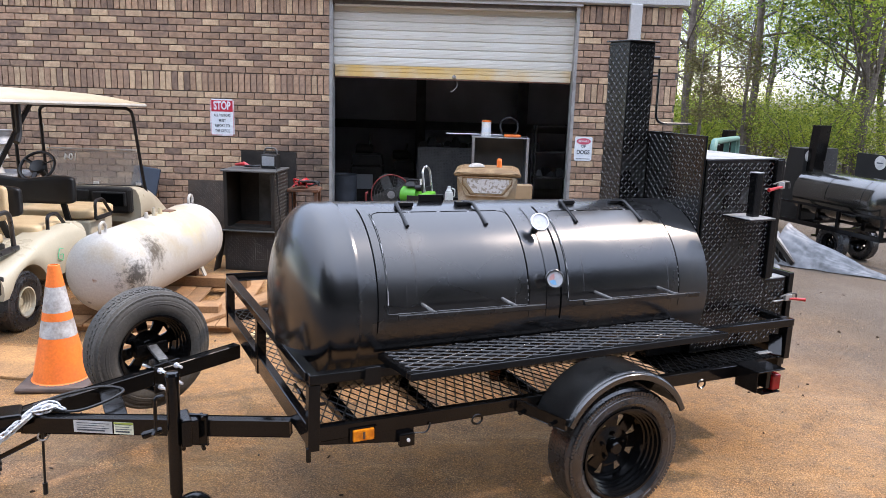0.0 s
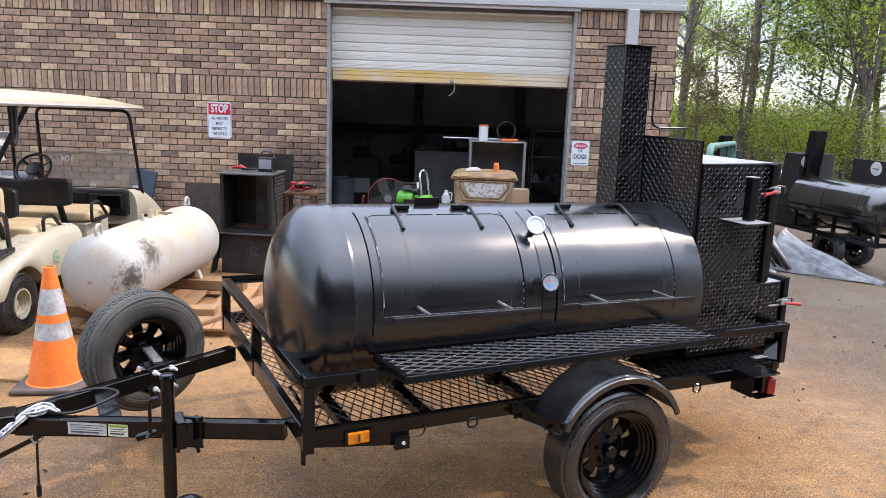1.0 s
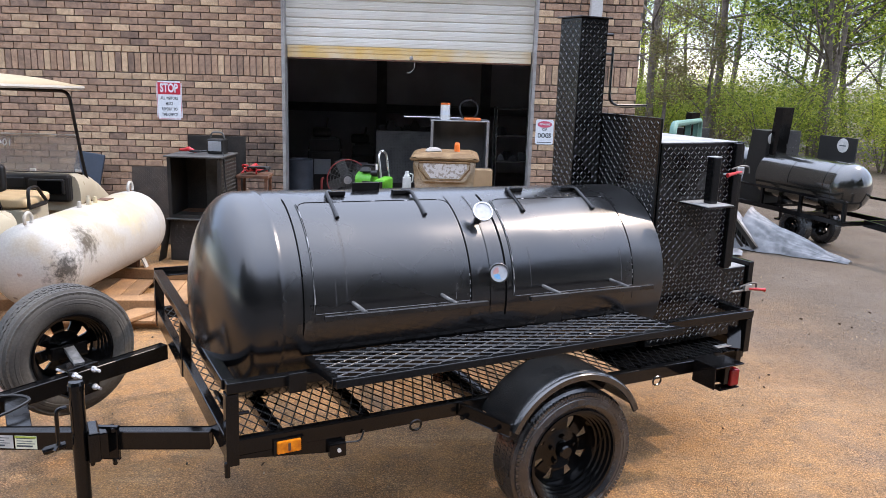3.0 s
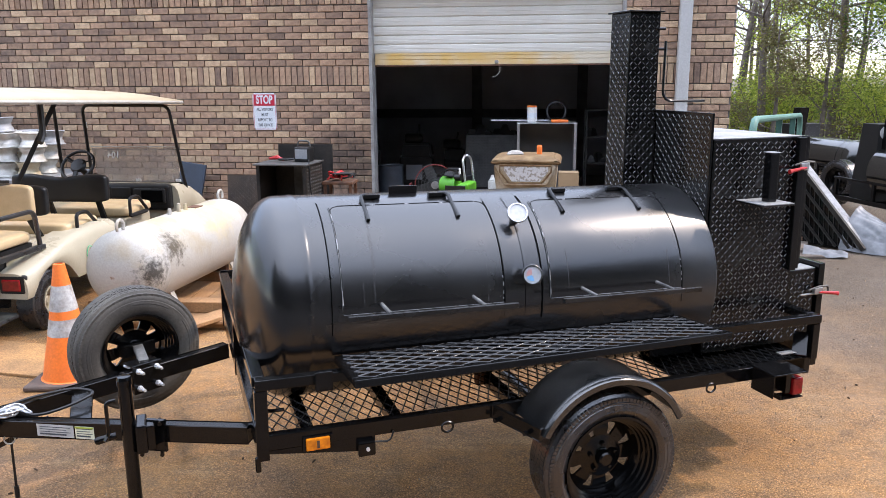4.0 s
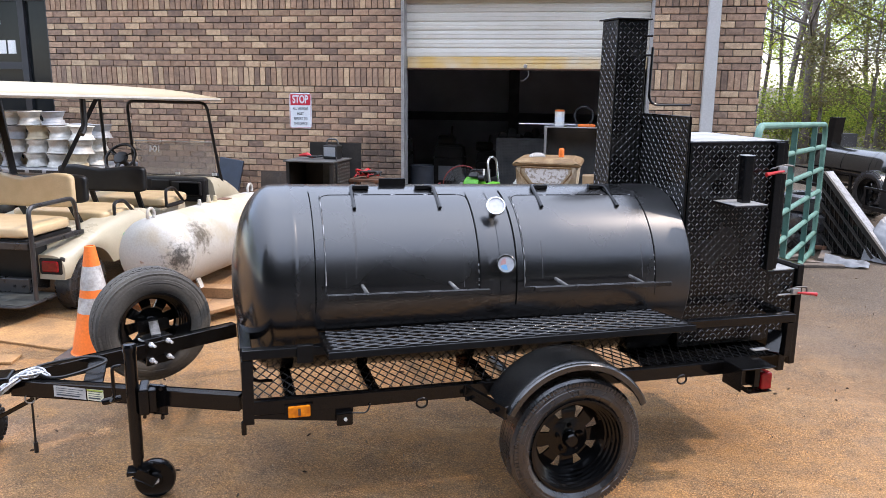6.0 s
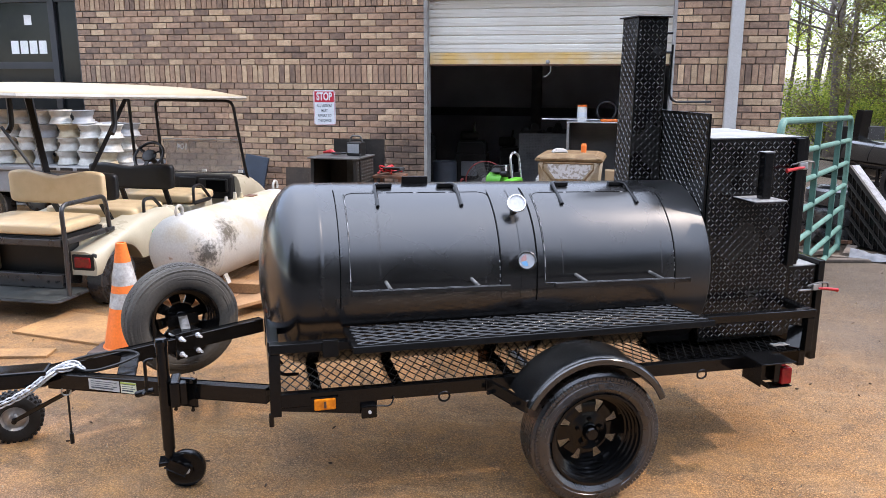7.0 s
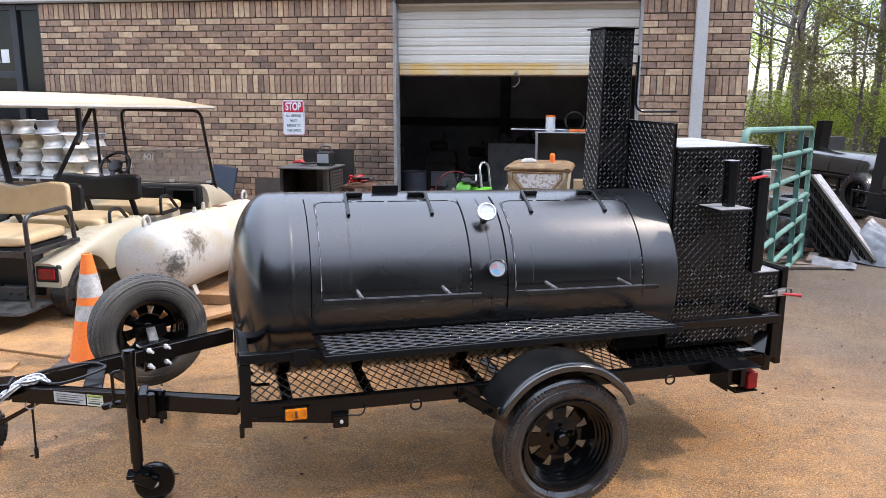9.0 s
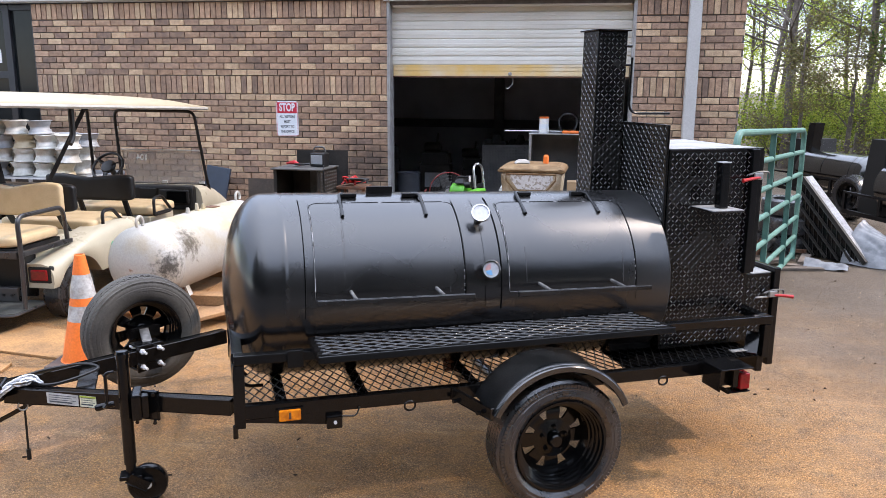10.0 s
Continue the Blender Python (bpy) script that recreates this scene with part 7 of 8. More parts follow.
for u, z0 in ((0.78, 0.505), (2.10, 0.488)):
    ring = [(u + 0.025 * math.cos(a), 0.0, z0 + 0.022 * math.sin(a)) for a in [k * math.tau / 18 for k in range(18)]]
    part("tie_ring", rod(ring, 0.005, 6, closed=True), BLACK, trailer)
part("plug_box", block((0.395, 0.465, -0.03, -0.001, 0.448, 0.508), bevel=0.006), BLACK, trailer)
part("plug_bolt", rod([(0.432, -0.03, 0.48), (0.432, -0.038, 0.48)], 0.008, 6), ZINC, trailer)
part("plug_wire", rod(arc([(0.465, -0.015, 0.50), (0.53, -0.012, 0.49), (0.545, -0.008, 0.53)], 0.03), 0.004, 6), BLKPL, trailer)
part("front_pin", rod([(0.006, 0.006, 0.442), (0.006, 0.006, 0.50)], 0.011, 8), BLACK, trailer)
part("handle_loop", rod(arc([(0.07, 0.35, 0.60), (0.03, 0.33, 0.66), (0.03, 0.22, 0.66), (0.06, 0.20, 0.60), (0.14, 0.22, 0.59)], 0.03), 0.008, 8), BLACK, trailer)
for v0 in (0.34, 0.55):
    part("saddle_foot", block((1.05, 1.10, v0, v0 + 0.04, 0.52, 0.66), bevel=0.003), RUST, smoker, "rusty steel saddle under the tank")


def toggle(u, v, z, m_dir):
    """A red-handled toggle clamp."""
    t = part("toggle_clamp", block((u - 0.10, u + 0.03, v - 0.012, v, z - 0.02, z - 0.012), (u - 0.03, u + 0.02, v - 0.03, v - 0.012, z - 0.015, z + 0.02), bevel=0.003), GALV, smoker)
    part("clamp_arm", rod(arc([(u - 0.06, v - 0.02, z + 0.01), (u + 0.0, v - 0.025, z + 0.026), (u + 0.065, v - 0.02, z + 0.02), (u + 0.065, v - 0.02, z - 0.015)], 0.02), 0.005, 6), DULL, t)
    part("red_grip", rod([(u + 0.0, v - 0.03, z - 0.005), (u + m_dir * 0.04, v - 0.035, z - 0.008), (u + m_dir * 0.10, v - 0.04, z - 0.016), (u + m_dir * 0.11, v - 0.04, z - 0.018)], [0.005, 0.008, 0.009, 0.012], 8), RED, t, "bright red clamp grip", smooth=True)


toggle(2.70, 0.185, 1.49, -1)
toggle(2.86, 0.185, 0.845, 1)
part("cabinet_rim", block((2.735, 2.745, 0.19, 0.84, 0.99, 1.62), bevel=0.002), BLACK, smoker)
part("latch_post", block((2.66, 2.70, 0.165, 0.193, 0.97, 1.632), bevel=0.003), BLACK, smoker)
tread_lugs((2.71, 0.2025, 0.60), (0.15, 0, 0), (0, 0, 0.34), 0, 0, cab)
DOLLYRUB = mat("dull_black_rubber", (0.008, 0.008, 0.0085), (0.014, 0.014, 0.014), rough=0.6, scale=12, bump=0.3, fine=80, spec=0.3)
dolly = thing("trailer_dolly_wheel", "small pneumatic wheel with grey steel hub on a bar", "wheel", TR @ pose(-1.33, 1.13, 0, 0, 0, 10))
part("tyre", lathe([(0.07, -0.045), (0.10, -0.052), (0.125, -0.045), (0.135, -0.02), (0.135, 0.02), (0.125, 0.045), (0.10, 0.052), (0.07, 0.045)], 36, pose(0, 0, 0.135, 90), closed=True), DOLLYRUB, dolly, smooth=True)
part("hub", lathe([(0, 0.05), (0.02, 0.05), (0.025, 0.03), (0.06, 0.02), (0.075, 0.04), (0.075, -0.04), (0, -0.03)], 28, pose(0, 0, 0.135, 90)), GALV, dolly, smooth=True)
verts, faces = [], []
for i in range(30):
    for row, yy in enumerate((-0.03, 0.0, 0.03)):
        a = (i + 0.5 * (row % 2)) * math.tau / 30
        k = len(verts)
        for rr in (0.125, 0.142):
            for s, t in ((-1, -1), (1, -1), (1, 1), (-1, 1)):
                aa = a + 0.06 * s
                verts.append((rr * math.cos(aa), yy + t * 0.011, 0.135 + rr * math.sin(aa)))
        faces += [tuple(k + q for q in f_) for f_ in CUBE_F]
tagged(raw("tread_band", verts, faces, DOLLYRUB, dolly), kind="stuff")
part("fork_bar", beam((0.0, -0.065, 0.135), (0.44, -0.42, 0.455), 0.012, 0.022), BLACK, dolly)
part("axle_nut", rod([(0, -0.08, 0.135), (0, 0.06, 0.135)], 0.014, 8), BLACK, dolly)

# ---- yard behind the building's corner ----
# one gate paint with light in its colour: skylit rails pale, uprights dark
GATEG = mat("skylit_green_gate_paint", (0.050, 0.135, 0.105), (0.115, 0.225, 0.180), rough=0.6, scale=7, bump=0.1, vary=0.15)
GATEP = mat("shaded_green_gate_paint", (0.020, 0.075, 0.062), (0.045, 0.12, 0.098), rough=0.6, scale=7, bump=0.1, vary=0.15)
ga, gb = Vector((3.57, -3.95, 0)), Vector((4.93, -0.72, 0))
gd = (gb - ga).normalized()
gate = thing("livestock_gate", "green tubular steel livestock gate standing upright", "gate", Matrix.Translation(ga))
GL, GZ, GF = (gb - ga).length, 1.61, 1.485
part("frame", rod(arc([(0, 0, 0.06), (0, 0, GZ), gd * GL + Vector((0, 0, GF)), gd * GL + Vector((0, 0, 0.06)), Vector((0, 0, 0.06))], 0.14, 6)[:-1] + [gd * 0.02 + Vector((0, 0, 0.06))], 0.028, 10), GATEG, gate, smooth=True)
for s in (0.45, 0.78):
    p = gd * GL * s
    part("upright", beam(p + Vector((0, 0, 0.06)), p + Vector((0, 0, GZ + (GF - GZ) * s)), 0.05, 0.035, up=gd), GATEP, gate)
for z in (0.28, 0.52, 0.78, 1.04, 1.30):
    part("rail", rod([Vector((0, 0, z * 1.04)), gd * GL + Vector((0, 0, z * 0.955))], 0.025, 10), GATEG, gate, smooth=True)
for p in (Vector((0, 0, 0)), gd * GL):
    part("foot", rod([p, p + Vector((0, 0, 0.1))], 0.03, 8), GATEG, gate)


PITBLK = mat("dull_black_pit_paint", (0.009, 0.0095, 0.008), (0.016, 0.016, 0.013), rough=0.17, scale=3, bump=0.05, vary=0.2, spec=1.0, coat=0.6)
PITMATT = mat("matt_black_pit_paint", (0.014, 0.014, 0.0135), (0.022, 0.022, 0.021), rough=0.5, scale=3, bump=0.06, vary=0.2, spec=0.3)


def small_pit(m, spare, r, zt, vc, top, ct):
    """A smaller smoker on its own narrow trailer: tank radius and height, the cabinet's width from vc[0] to vc[1], the chimney's top, the cabinet's top."""
    t = thing("smoker_trailer", "smaller black tank smoker on its trailer parked in the yard", "smoker trailer", m, "parked smoker trailers")
    ax_ = Matrix.Translation((0, 0.36, zt)) @ Matrix.Rotation(radians(90), 4, "Y")
    pr = [(0, 0.10)] + [(r * math.sin(i * math.pi / 24), 0.30 - 0.20 * math.cos(i * math.pi / 24)) for i in range(1, 13)] + [(r, 0.31), (r + 0.004, 0.312), (r + 0.004, 0.33), (r, 0.332), (r, 1.52), (r, 1.53), (0, 1.53)]
    tk = part("tank", lathe(pr, 64, ax_), PITBLK, t, smooth=True)
    for s0, s1 in ((0.42, 0.90), (0.97, 1.46)):
        bm = bmesh.new()
        rows = []
        for i in range(15):
            a = radians(-5 + 68 * i / 14)
            rows.append([bm.verts.new((u, 0.36 + rr * math.cos(a), zt + rr * math.sin(a))) for u, rr in ((s0, r), (s0, r + 0.006), (s1, r + 0.006), (s1, r))])
        for p, q in zip(rows, rows[1:]):
            for k in range(3):
                bm.faces.new((p[k], p[k + 1], q[k + 1], q[k]))
        part("cook_door", bm, PITBLK, tk, smooth=True)
    bm = block((1.532, 1.95, vc[0], vc[1], 0.36, ct), bevel=0.004)
    for v in bm.verts:
        if v.co.x > 1.7:
            v.co.x -= 0.14 * (v.co.z - 0.36) / (ct - 0.36)
    cb = part("cabinet", bm, PITMATT, t)
    part("badge", lathe([(0, 0.003), (0.075, 0.002), (0.077, -0.001)], 28, pose(1.528, vc[1] - 0.09, ct - 0.10, 0, -90)), LABEL, cb, "round pale badge")
    tread_lugs((1.5315, vc[1] - 0.2, zt + 0.06), (0, -(vc[1] - 0.2 - vc[0]), 0), (0, 0, ct - zt - 0.08), 0, 0, cb, 0.04)
    bm = block((1.42, 1.56, 0.30, 0.47, zt + r * 0.85, top), bevel=0.003)
    for v in bm.verts:
        v.co.x -= 0.06 * (v.co.z - zt - r * 0.85) / (top - zt - r * 0.85)
    part("chimney", bm, PLATE, t)
    for v in (0.03, 0.71):
        part("rail", block((-0.02, 1.98, v - 0.018, v + 0.018, 0.64, 0.668), bevel=0.003), BLACK, t)
        part("side_beam", block((-0.02, 1.98, v - 0.02, v + 0.02, 0.385, 0.44), bevel=0.003), BLACK, t)
        for u in (0.0, 0.65, 1.3, 1.95):
            part("post", block((u - 0.02, u + 0.02, v - 0.017, v + 0.017, 0.441, 0.639)), BLACK, t)
    for u in (0.0, 0.65, 1.3, 1.95):
        part("cross_bar", block((u - 0.02, u + 0.02, 0.052, 0.688, 0.388, 0.437)), BLACK, t)
    for u in (0.45, 1.2):
        part("saddle", block((u - 0.03, u + 0.03, 0.20, 0.52, 0.438, zt - r * 0.8), bevel=0.004), BLACK, t)
    part("axle", rod([(0.8, 0.1, 0.22), (0.8, 0.64, 0.22)], 0.025, 10), BLACK, t)
    wheel(t, (0.8, 0.14, 0.22), 0.22, 0.13, 0.12, RUBBER, BLACK, tread=48)
    wheel(t, (0.8, 0.60, 0.22), 0.22, 0.13, 0.12, RUBBER, BLACK, face=1, tread=48)
    part("tongue", beam((0.0, 0.37, 0.41), (-0.75, 0.37, 0.38), 0.06, 0.07), BLACK, t)
    part("coupler", block((-0.95, -0.72, 0.33, 0.41, 0.355, 0.425), bevel=0.012), GALV, t)
    part("jack", rod([(-0.45, 0.30, 0.02), (-0.45, 0.30, 0.55)], 0.025, 10), BLACK, t)
    part("jack_foot", block((-0.51, -0.39, 0.24, 0.36, 0.0, 0.02)), BLACK, t)
    if not spare:
        lid = part("raised_panel", block((0.66, 1.24, -0.07, -0.045, 0.90, 1.31), bevel=0.004), PITMATT, t, "upright black panel with a pale badge")
        part("badge", lathe([(0, 0.003), (0.085, 0.002), (0.087, -0.001)], 28, pose(0.86, -0.043, 1.21, -90)), LABEL, lid, "round pale badge")
        part("badge_mark", block((0.81, 0.91, -0.0395, -0.0385, 1.20, 1.215)), INK, lid)
        part("panel_stay", beam((0.95, -0.05, 0.92), (0.95, 0.02, 0.56), 0.03, 0.03), BLACK, t)
    if spare:
        wheel(t, (-0.04, 0.95, 0.50), 0.29, 0.18, 0.18, RUBBER, BLACK, face=1, name="spare_wheel", tread=48)
        part("spare_arm", beam((-0.02, 0.70, 0.36), (-0.04, 0.88, 0.50), 0.05, 0.04), BLACK, t)
    return t


small_pit(pose(7.10, -1.16, 0, 0, 0, 108), False, 0.285, 0.775, (-0.02, 0.53), 1.64, 1.335)
small_pit(pose(7.02, 1.72, 0, 0, 0, 114), True, 0.275, 0.735, (-0.1, 0.45), 1.43, 1.17)
ramp = thing("loading_ramp", "dark steel mesh loading ramp standing tilted with dusty pale edge", "ramp", pose(5.02, -0.42, 0))
top_, bot_ = Vector((0.02, 0.0, 0.92)), Vector((0.58, -0.66, 0.05))
back = Vector((0.14, 0.12, 0))
foot_ = Vector((0.06, -0.05, 0.02))
SHROUD = mat("dusty_shrink_film", (0.30, 0.30, 0.31), (0.12, 0.12, 0.12), rough=0.3, scale=12, bump=0.2, vary=0.25)
part("edge_rail", beam(top_ + back * 0.5, bot_ + back * 0.5, 0.15, 0.03), SHROUD, ramp, "pale film-wrapped edge rail")
part("edge_rail", beam(top_, bot_, 0.035, 0.05), SOOTSHADE, ramp)
# solid black wedge fills in the shade under the tilted ramp
bm = bmesh.new()
fr_ = [bm.verts.new(p + q) for q in (Vector(), back) for p in (top_ - Vector((0, 0, 0.03)), bot_ - Vector((0.03, -0.03, 0.03)), foot_)]
for f in ((0, 2, 1), (3, 4, 5), (0, 1, 4, 3), (1, 2, 5, 4), (2, 0, 3, 5)):
    bm.faces.new([fr_[i] for i in f])
bmesh.ops.recalc_face_normals(bm, faces=bm.faces)
part("shade_wedge", bm, BLACK, ramp)
out_ = Vector((-0.012, -0.014, 0))
for k in range(1, 5):
    s = k / 5.2
    part("brace", beam(top_.lerp(foot_, s) + out_, bot_.lerp(foot_, s) + out_, 0.012, 0.028), SOOTSHADE, ramp)
for k in range(1, 14):
    s = k / 14
    p = top_.lerp(bot_, s)
    q = foot_.lerp(bot_, s)
    part("mesh_wire", rod([p + out_ * 0.8 - Vector((0, 0, 0.03)), q + out_ * 0.8], 0.004, 5), SOOTSHADE, ramp)
PLASTIC = mat("cloudy_plastic_sheet", (0.19, 0.194, 0.202), (0.10, 0.104, 0.11), rough=0.40, scale=9, bump=0.3, fine=22, spec=0.4)


def sheet(p0, p1, w0, w1, h0, h1, seed, n=70, m=64):
    verts, faces = [], []
    d = (p1 - p0)
    side_ = Vector((-d.y, d.x, 0)).normalized()
    for i in range(n + 1):
        s = i / n
        for j in range(m + 1):
            t = j / m * 2 - 1
            w = w0 + (w1 - w0) * s
            h = (h0 + (h1 - h0) * s ** 0.7) * max(0, 1 - abs(t) ** 1.6)
            wob = 0.05 * noise.noise((s * 3 + seed, t * 2.6, 0)) * (1 - s * 0.5) + 0.032 * abs(noise.noise((s * 2.4 + t, t * 5 + 1.5 * s + seed, 3))) + 0.014 * abs(noise.noise((s * 3.0 - t, t * 11 - 3 * s, seed))) + 0.005 * noise.noise((s * 18, t * 26 - 6 * s, seed))
            p = p0 + d * s + side_ * t * w * (1 + 0.25 * noise.noise((s * 6, seed, t))) + Vector((0, 0, 0.012 + max(0.0, h + wob * (1 - 0.5 * abs(t)))))
            verts.append(p)
    for i in range(n):
        for j in range(m):
            a = i * (m + 1) + j
            faces.append((a, a + 1, a + m + 2, a + m + 1))
    return verts, faces


v_, f_ = sheet(Vector((5.66, -0.70, 0)), Vector((6.44, -1.62, 0)), 0.36, 0.05, 0.46, 0.02, 2)
ps = raw("plastic_sheet", v_, f_, PLASTIC, None, smooth=True)
tagged(ps, "cloudy white plastic sheeting draped over the ramp foot", "plastic sheet")
v_, f_ = sheet(Vector((4.95, -1.15, 0)), Vector((5.35, -1.32, 0)), 0.12, 0.06, 0.09, 0.04, 9, 12, 8)
tagged(raw("plastic_bag", v_, f_, PLASTIC, None, smooth=True), "crumpled white plastic bag on the ground", "bag")
for i, (x, y, yaw, ln) in enumerate(((4.75, -1.35, 8, 0.7), (4.9, -1.2, -12, 0.45), (4.62, -1.1, 30, 0.4), (5.0, -0.95, 70, 0.5))):
    ob = part("scrap_board", block((-ln / 2, ln / 2, -0.05, 0.05, 0, 0.03), bevel=0.004), GREYWOOD, None)
    ob.matrix_world = pose(x, y, 0.002 + 0.032 * (i // 2), 0, 0, yaw)
    tagged(ob, "short weathered board lying by the gate", "board", "boards by the gate")
tt = thing("old_wheel", "old black tyre lying in the scrap behind the gate", "wheel", pose(4.95, -0.2, 0.11))
part("tyre", lathe([(0.2, -0.09), (0.27, -0.105), (0.32, -0.08), (0.33, 0), (0.32, 0.08), (0.27, 0.105), (0.2, 0.09)], 40, closed=True), RUBBER, tt, smooth=True)
for k in range(2):
    o2 = copy_thing(tt, pose(4.95 + 0.05 * k, -0.2 + 0.06 * k, 0.11 + 0.213 * (k + 1), 0, 0, 40 * k))

rb = random.Random(77)
for i in range(16):
    a = Vector((rb.uniform(4.45, 4.95), rb.uniform(-0.75, 0.5), rb.uniform(0.02, 0.5)))
    d = Vector((rb.uniform(-0.5, 0.5), rb.uniform(-0.6, 0.6), rb.uniform(-0.3, 0.5))) * 0.7
    b = a + d
    a.z, b.z = max(a.z, 0.03), max(b.z, 0.03)
    low_ = min(a.z, b.z) - 0.025
    a.z, b.z = a.z - low_, b.z - low_
    ob = part("scrap_bar", beam(a, b, rb.uniform(0.03, 0.08), rb.uniform(0.02, 0.05)), (RUST, SOOTSHADE, DULL, RUST)[i % 4], None)
    tagged(ob, "rusty steel offcut in the scrap heap behind the gate", "scrap", "scrap heap behind the gate")

# ---- woods ----
def leaf_material(name, a, b, c):
    m = bpy.data.materials.new(name)
    m.use_nodes = True
    nt = m.node_tree
    n, l = nt.nodes, nt.links
    n.remove(n["Principled BSDF"])
    geo = n.new("ShaderNodeNewGeometry")
    ramp = n.new("ShaderNodeValToRGB")
    e = ramp.color_ramp.elements
    e[0].color, e[1].color = (*a, 1), (*c, 1)
    mid = e.new(0.5)
    mid.color = (*b, 1)
    l.new(geo.outputs["Random Per Island"], ramp.inputs[0])
    d = n.new("ShaderNodeBsdfDiffuse")
    t = n.new("ShaderNodeBsdfTranslucent")
    g = n.new("ShaderNodeBsdfGlossy")
    g.inputs["Roughness"].default_value = 0.4
    g.inputs["Color"].default_value = (0.5, 0.5, 0.5, 1)
    for k in (d, t):
        l.new(ramp.outputs[0], k.inputs["Color"])
    m1, m2 = n.new("ShaderNodeMixShader"), n.new("ShaderNodeMixShader")
    m1.inputs[0].default_value, m2.inputs[0].default_value = 0.62, 0.04
    l.new(d.outputs[0], m1.inputs[1])
    l.new(t.outputs[0], m1.inputs[2])
    l.new(m1.outputs[0], m2.inputs[1])
    l.new(g.outputs[0], m2.inputs[2])
    l.new(m2.outputs[0], n["Material Output"].inputs["Surface"])
    return m


LEAF = leaf_material("spring_leaves", (0.17, 0.25, 0.03), (0.33, 0.42, 0.05), (0.52, 0.56, 0.08))
LEAF2 = leaf_material("shrub_leaves", (0.10, 0.15, 0.022), (0.25, 0.31, 0.04), (0.46, 0.48, 0.08))
LEAF3 = leaf_material("dry_cedar_leaves", (0.12, 0.105, 0.04), (0.19, 0.15, 0.06), (0.15, 0.16, 0.05))
LEAFV = leaf_material("ivy_leaves", (0.035, 0.07, 0.014), (0.075, 0.13, 0.022), (0.22, 0.28, 0.05))
LEAF4 = leaf_material("pine_needles", (0.012, 0.022, 0.010), (0.022, 0.036, 0.014), (0.035, 0.050, 0.02))
BARK = mat("grey_brown_bark", (0.16, 0.13, 0.105), (0.085, 0.068, 0.056), rough=0.95, scale=9, bump=0.9, fine=40, vary=0.25)


def leaf_quads(centres, spread, count, size, rg, verts, faces):
    for c in centres:
        for _ in range(count):
            p = Vector(c) + Vector((rg.gauss(0, spread), rg.gauss(0, spread), rg.gauss(0, spread * 0.7)))
            if p.z < 0.05:
                p.z = 0.05 + rg.random() * 0.3
            a = Vector((rg.gauss(0, 1), rg.gauss(0, 1), rg.gauss(0, 0.6))).normalized()
            b = a.cross(Vector((rg.gauss(0, 1), rg.gauss(0, 1), rg.gauss(0, 1)))).normalized()
            s = size * rg.uniform(0.6, 1.3)
            k = len(verts)
            verts += [p - a * s, p + b * s * 0.5 - a * 0.1 * s, p + a * s, p - b * s * 0.5 - a * 0.1 * s]
            faces.append((k, k + 1, k + 2, k + 3))


def tree(x, y, h, r, seed, leaves=13, spread=0.35, lean=0.0, low=0.2, leaf=LEAF, size=0.045, label="tall slender tree with sparse fresh spring leaves"):
    rg = random.Random(seed)
    t = thing("tree", label, "tree", pose(x, y, 0))
    bm = bmesh.new()
    n = 12
    pts, rad = [], []
    off = Vector((0, 0, 0))
    for i in range(n + 1):
        s = i / n
        off += Vector((rg.gauss(0, 0.05), rg.gauss(0, 0.05), 0)) * (h / 10)
        pts.append(off + Vector((lean * s * h, 0.2 * lean * s * h, s * h)))
        rad.append(r * (1 - 0.85 * s) * (1.25 if i == 0 else 1))
    rod(pts, rad, 9, bm)
    tips = []
    nb = int(h * 2.6)
    for k in range(nb):
        s = low + (1 - low) * (k + rg.random()) / nb
        i = min(int(s * n), n - 1)
        p = pts[i].lerp(pts[i + 1], s * n - i)
        az = rg.uniform(0, math.tau)
        up = rg.uniform(0.25, 1.0)
        d = Vector((math.cos(az), math.sin(az), up)).normalized()
        L = h * (0.30 - 0.18 * s) * rg.uniform(0.6, 1.3)
        q = [p]
        rr = [max(r * (1 - 0.85 * s) * 0.42, 0.012)]
        for j in range(1, 6):
            d = (d + Vector((rg.gauss(0, 0.18), rg.gauss(0, 0.18), 0.05 + rg.gauss(0, 0.12)))).normalized()
            q.append(q[-1] + d * L / 5)
            rr.append(rr[0] * (1 - j / 5.6))
        rod(q, rr, 5, bm)
        for j in range(2, 6):
            for _ in range(2):
                dd = (d + Vector((rg.gauss(0, 0.7), rg.gauss(0, 0.7), rg.gauss(0.1, 0.5)))).normalized()
                e = q[j] + dd * L * rg.uniform(0.15, 0.4)
                rod([q[j], q[j].lerp(e, 0.55) + Vector((rg.gauss(0, 0.03), rg.gauss(0, 0.03), 0.02)), e], [max(rr[j] * 0.6, 0.007), 0.006, 0.004], 4, bm)
                tips += [e, q[j].lerp(e, 0.6)]
    part("trunk", bm, BARK, t, smooth=True)
    verts, faces = [], []
    leaf_quads(tips, spread, leaves, size, rg, verts, faces)
    raw("crown", verts, faces, leaf, t)
    return t


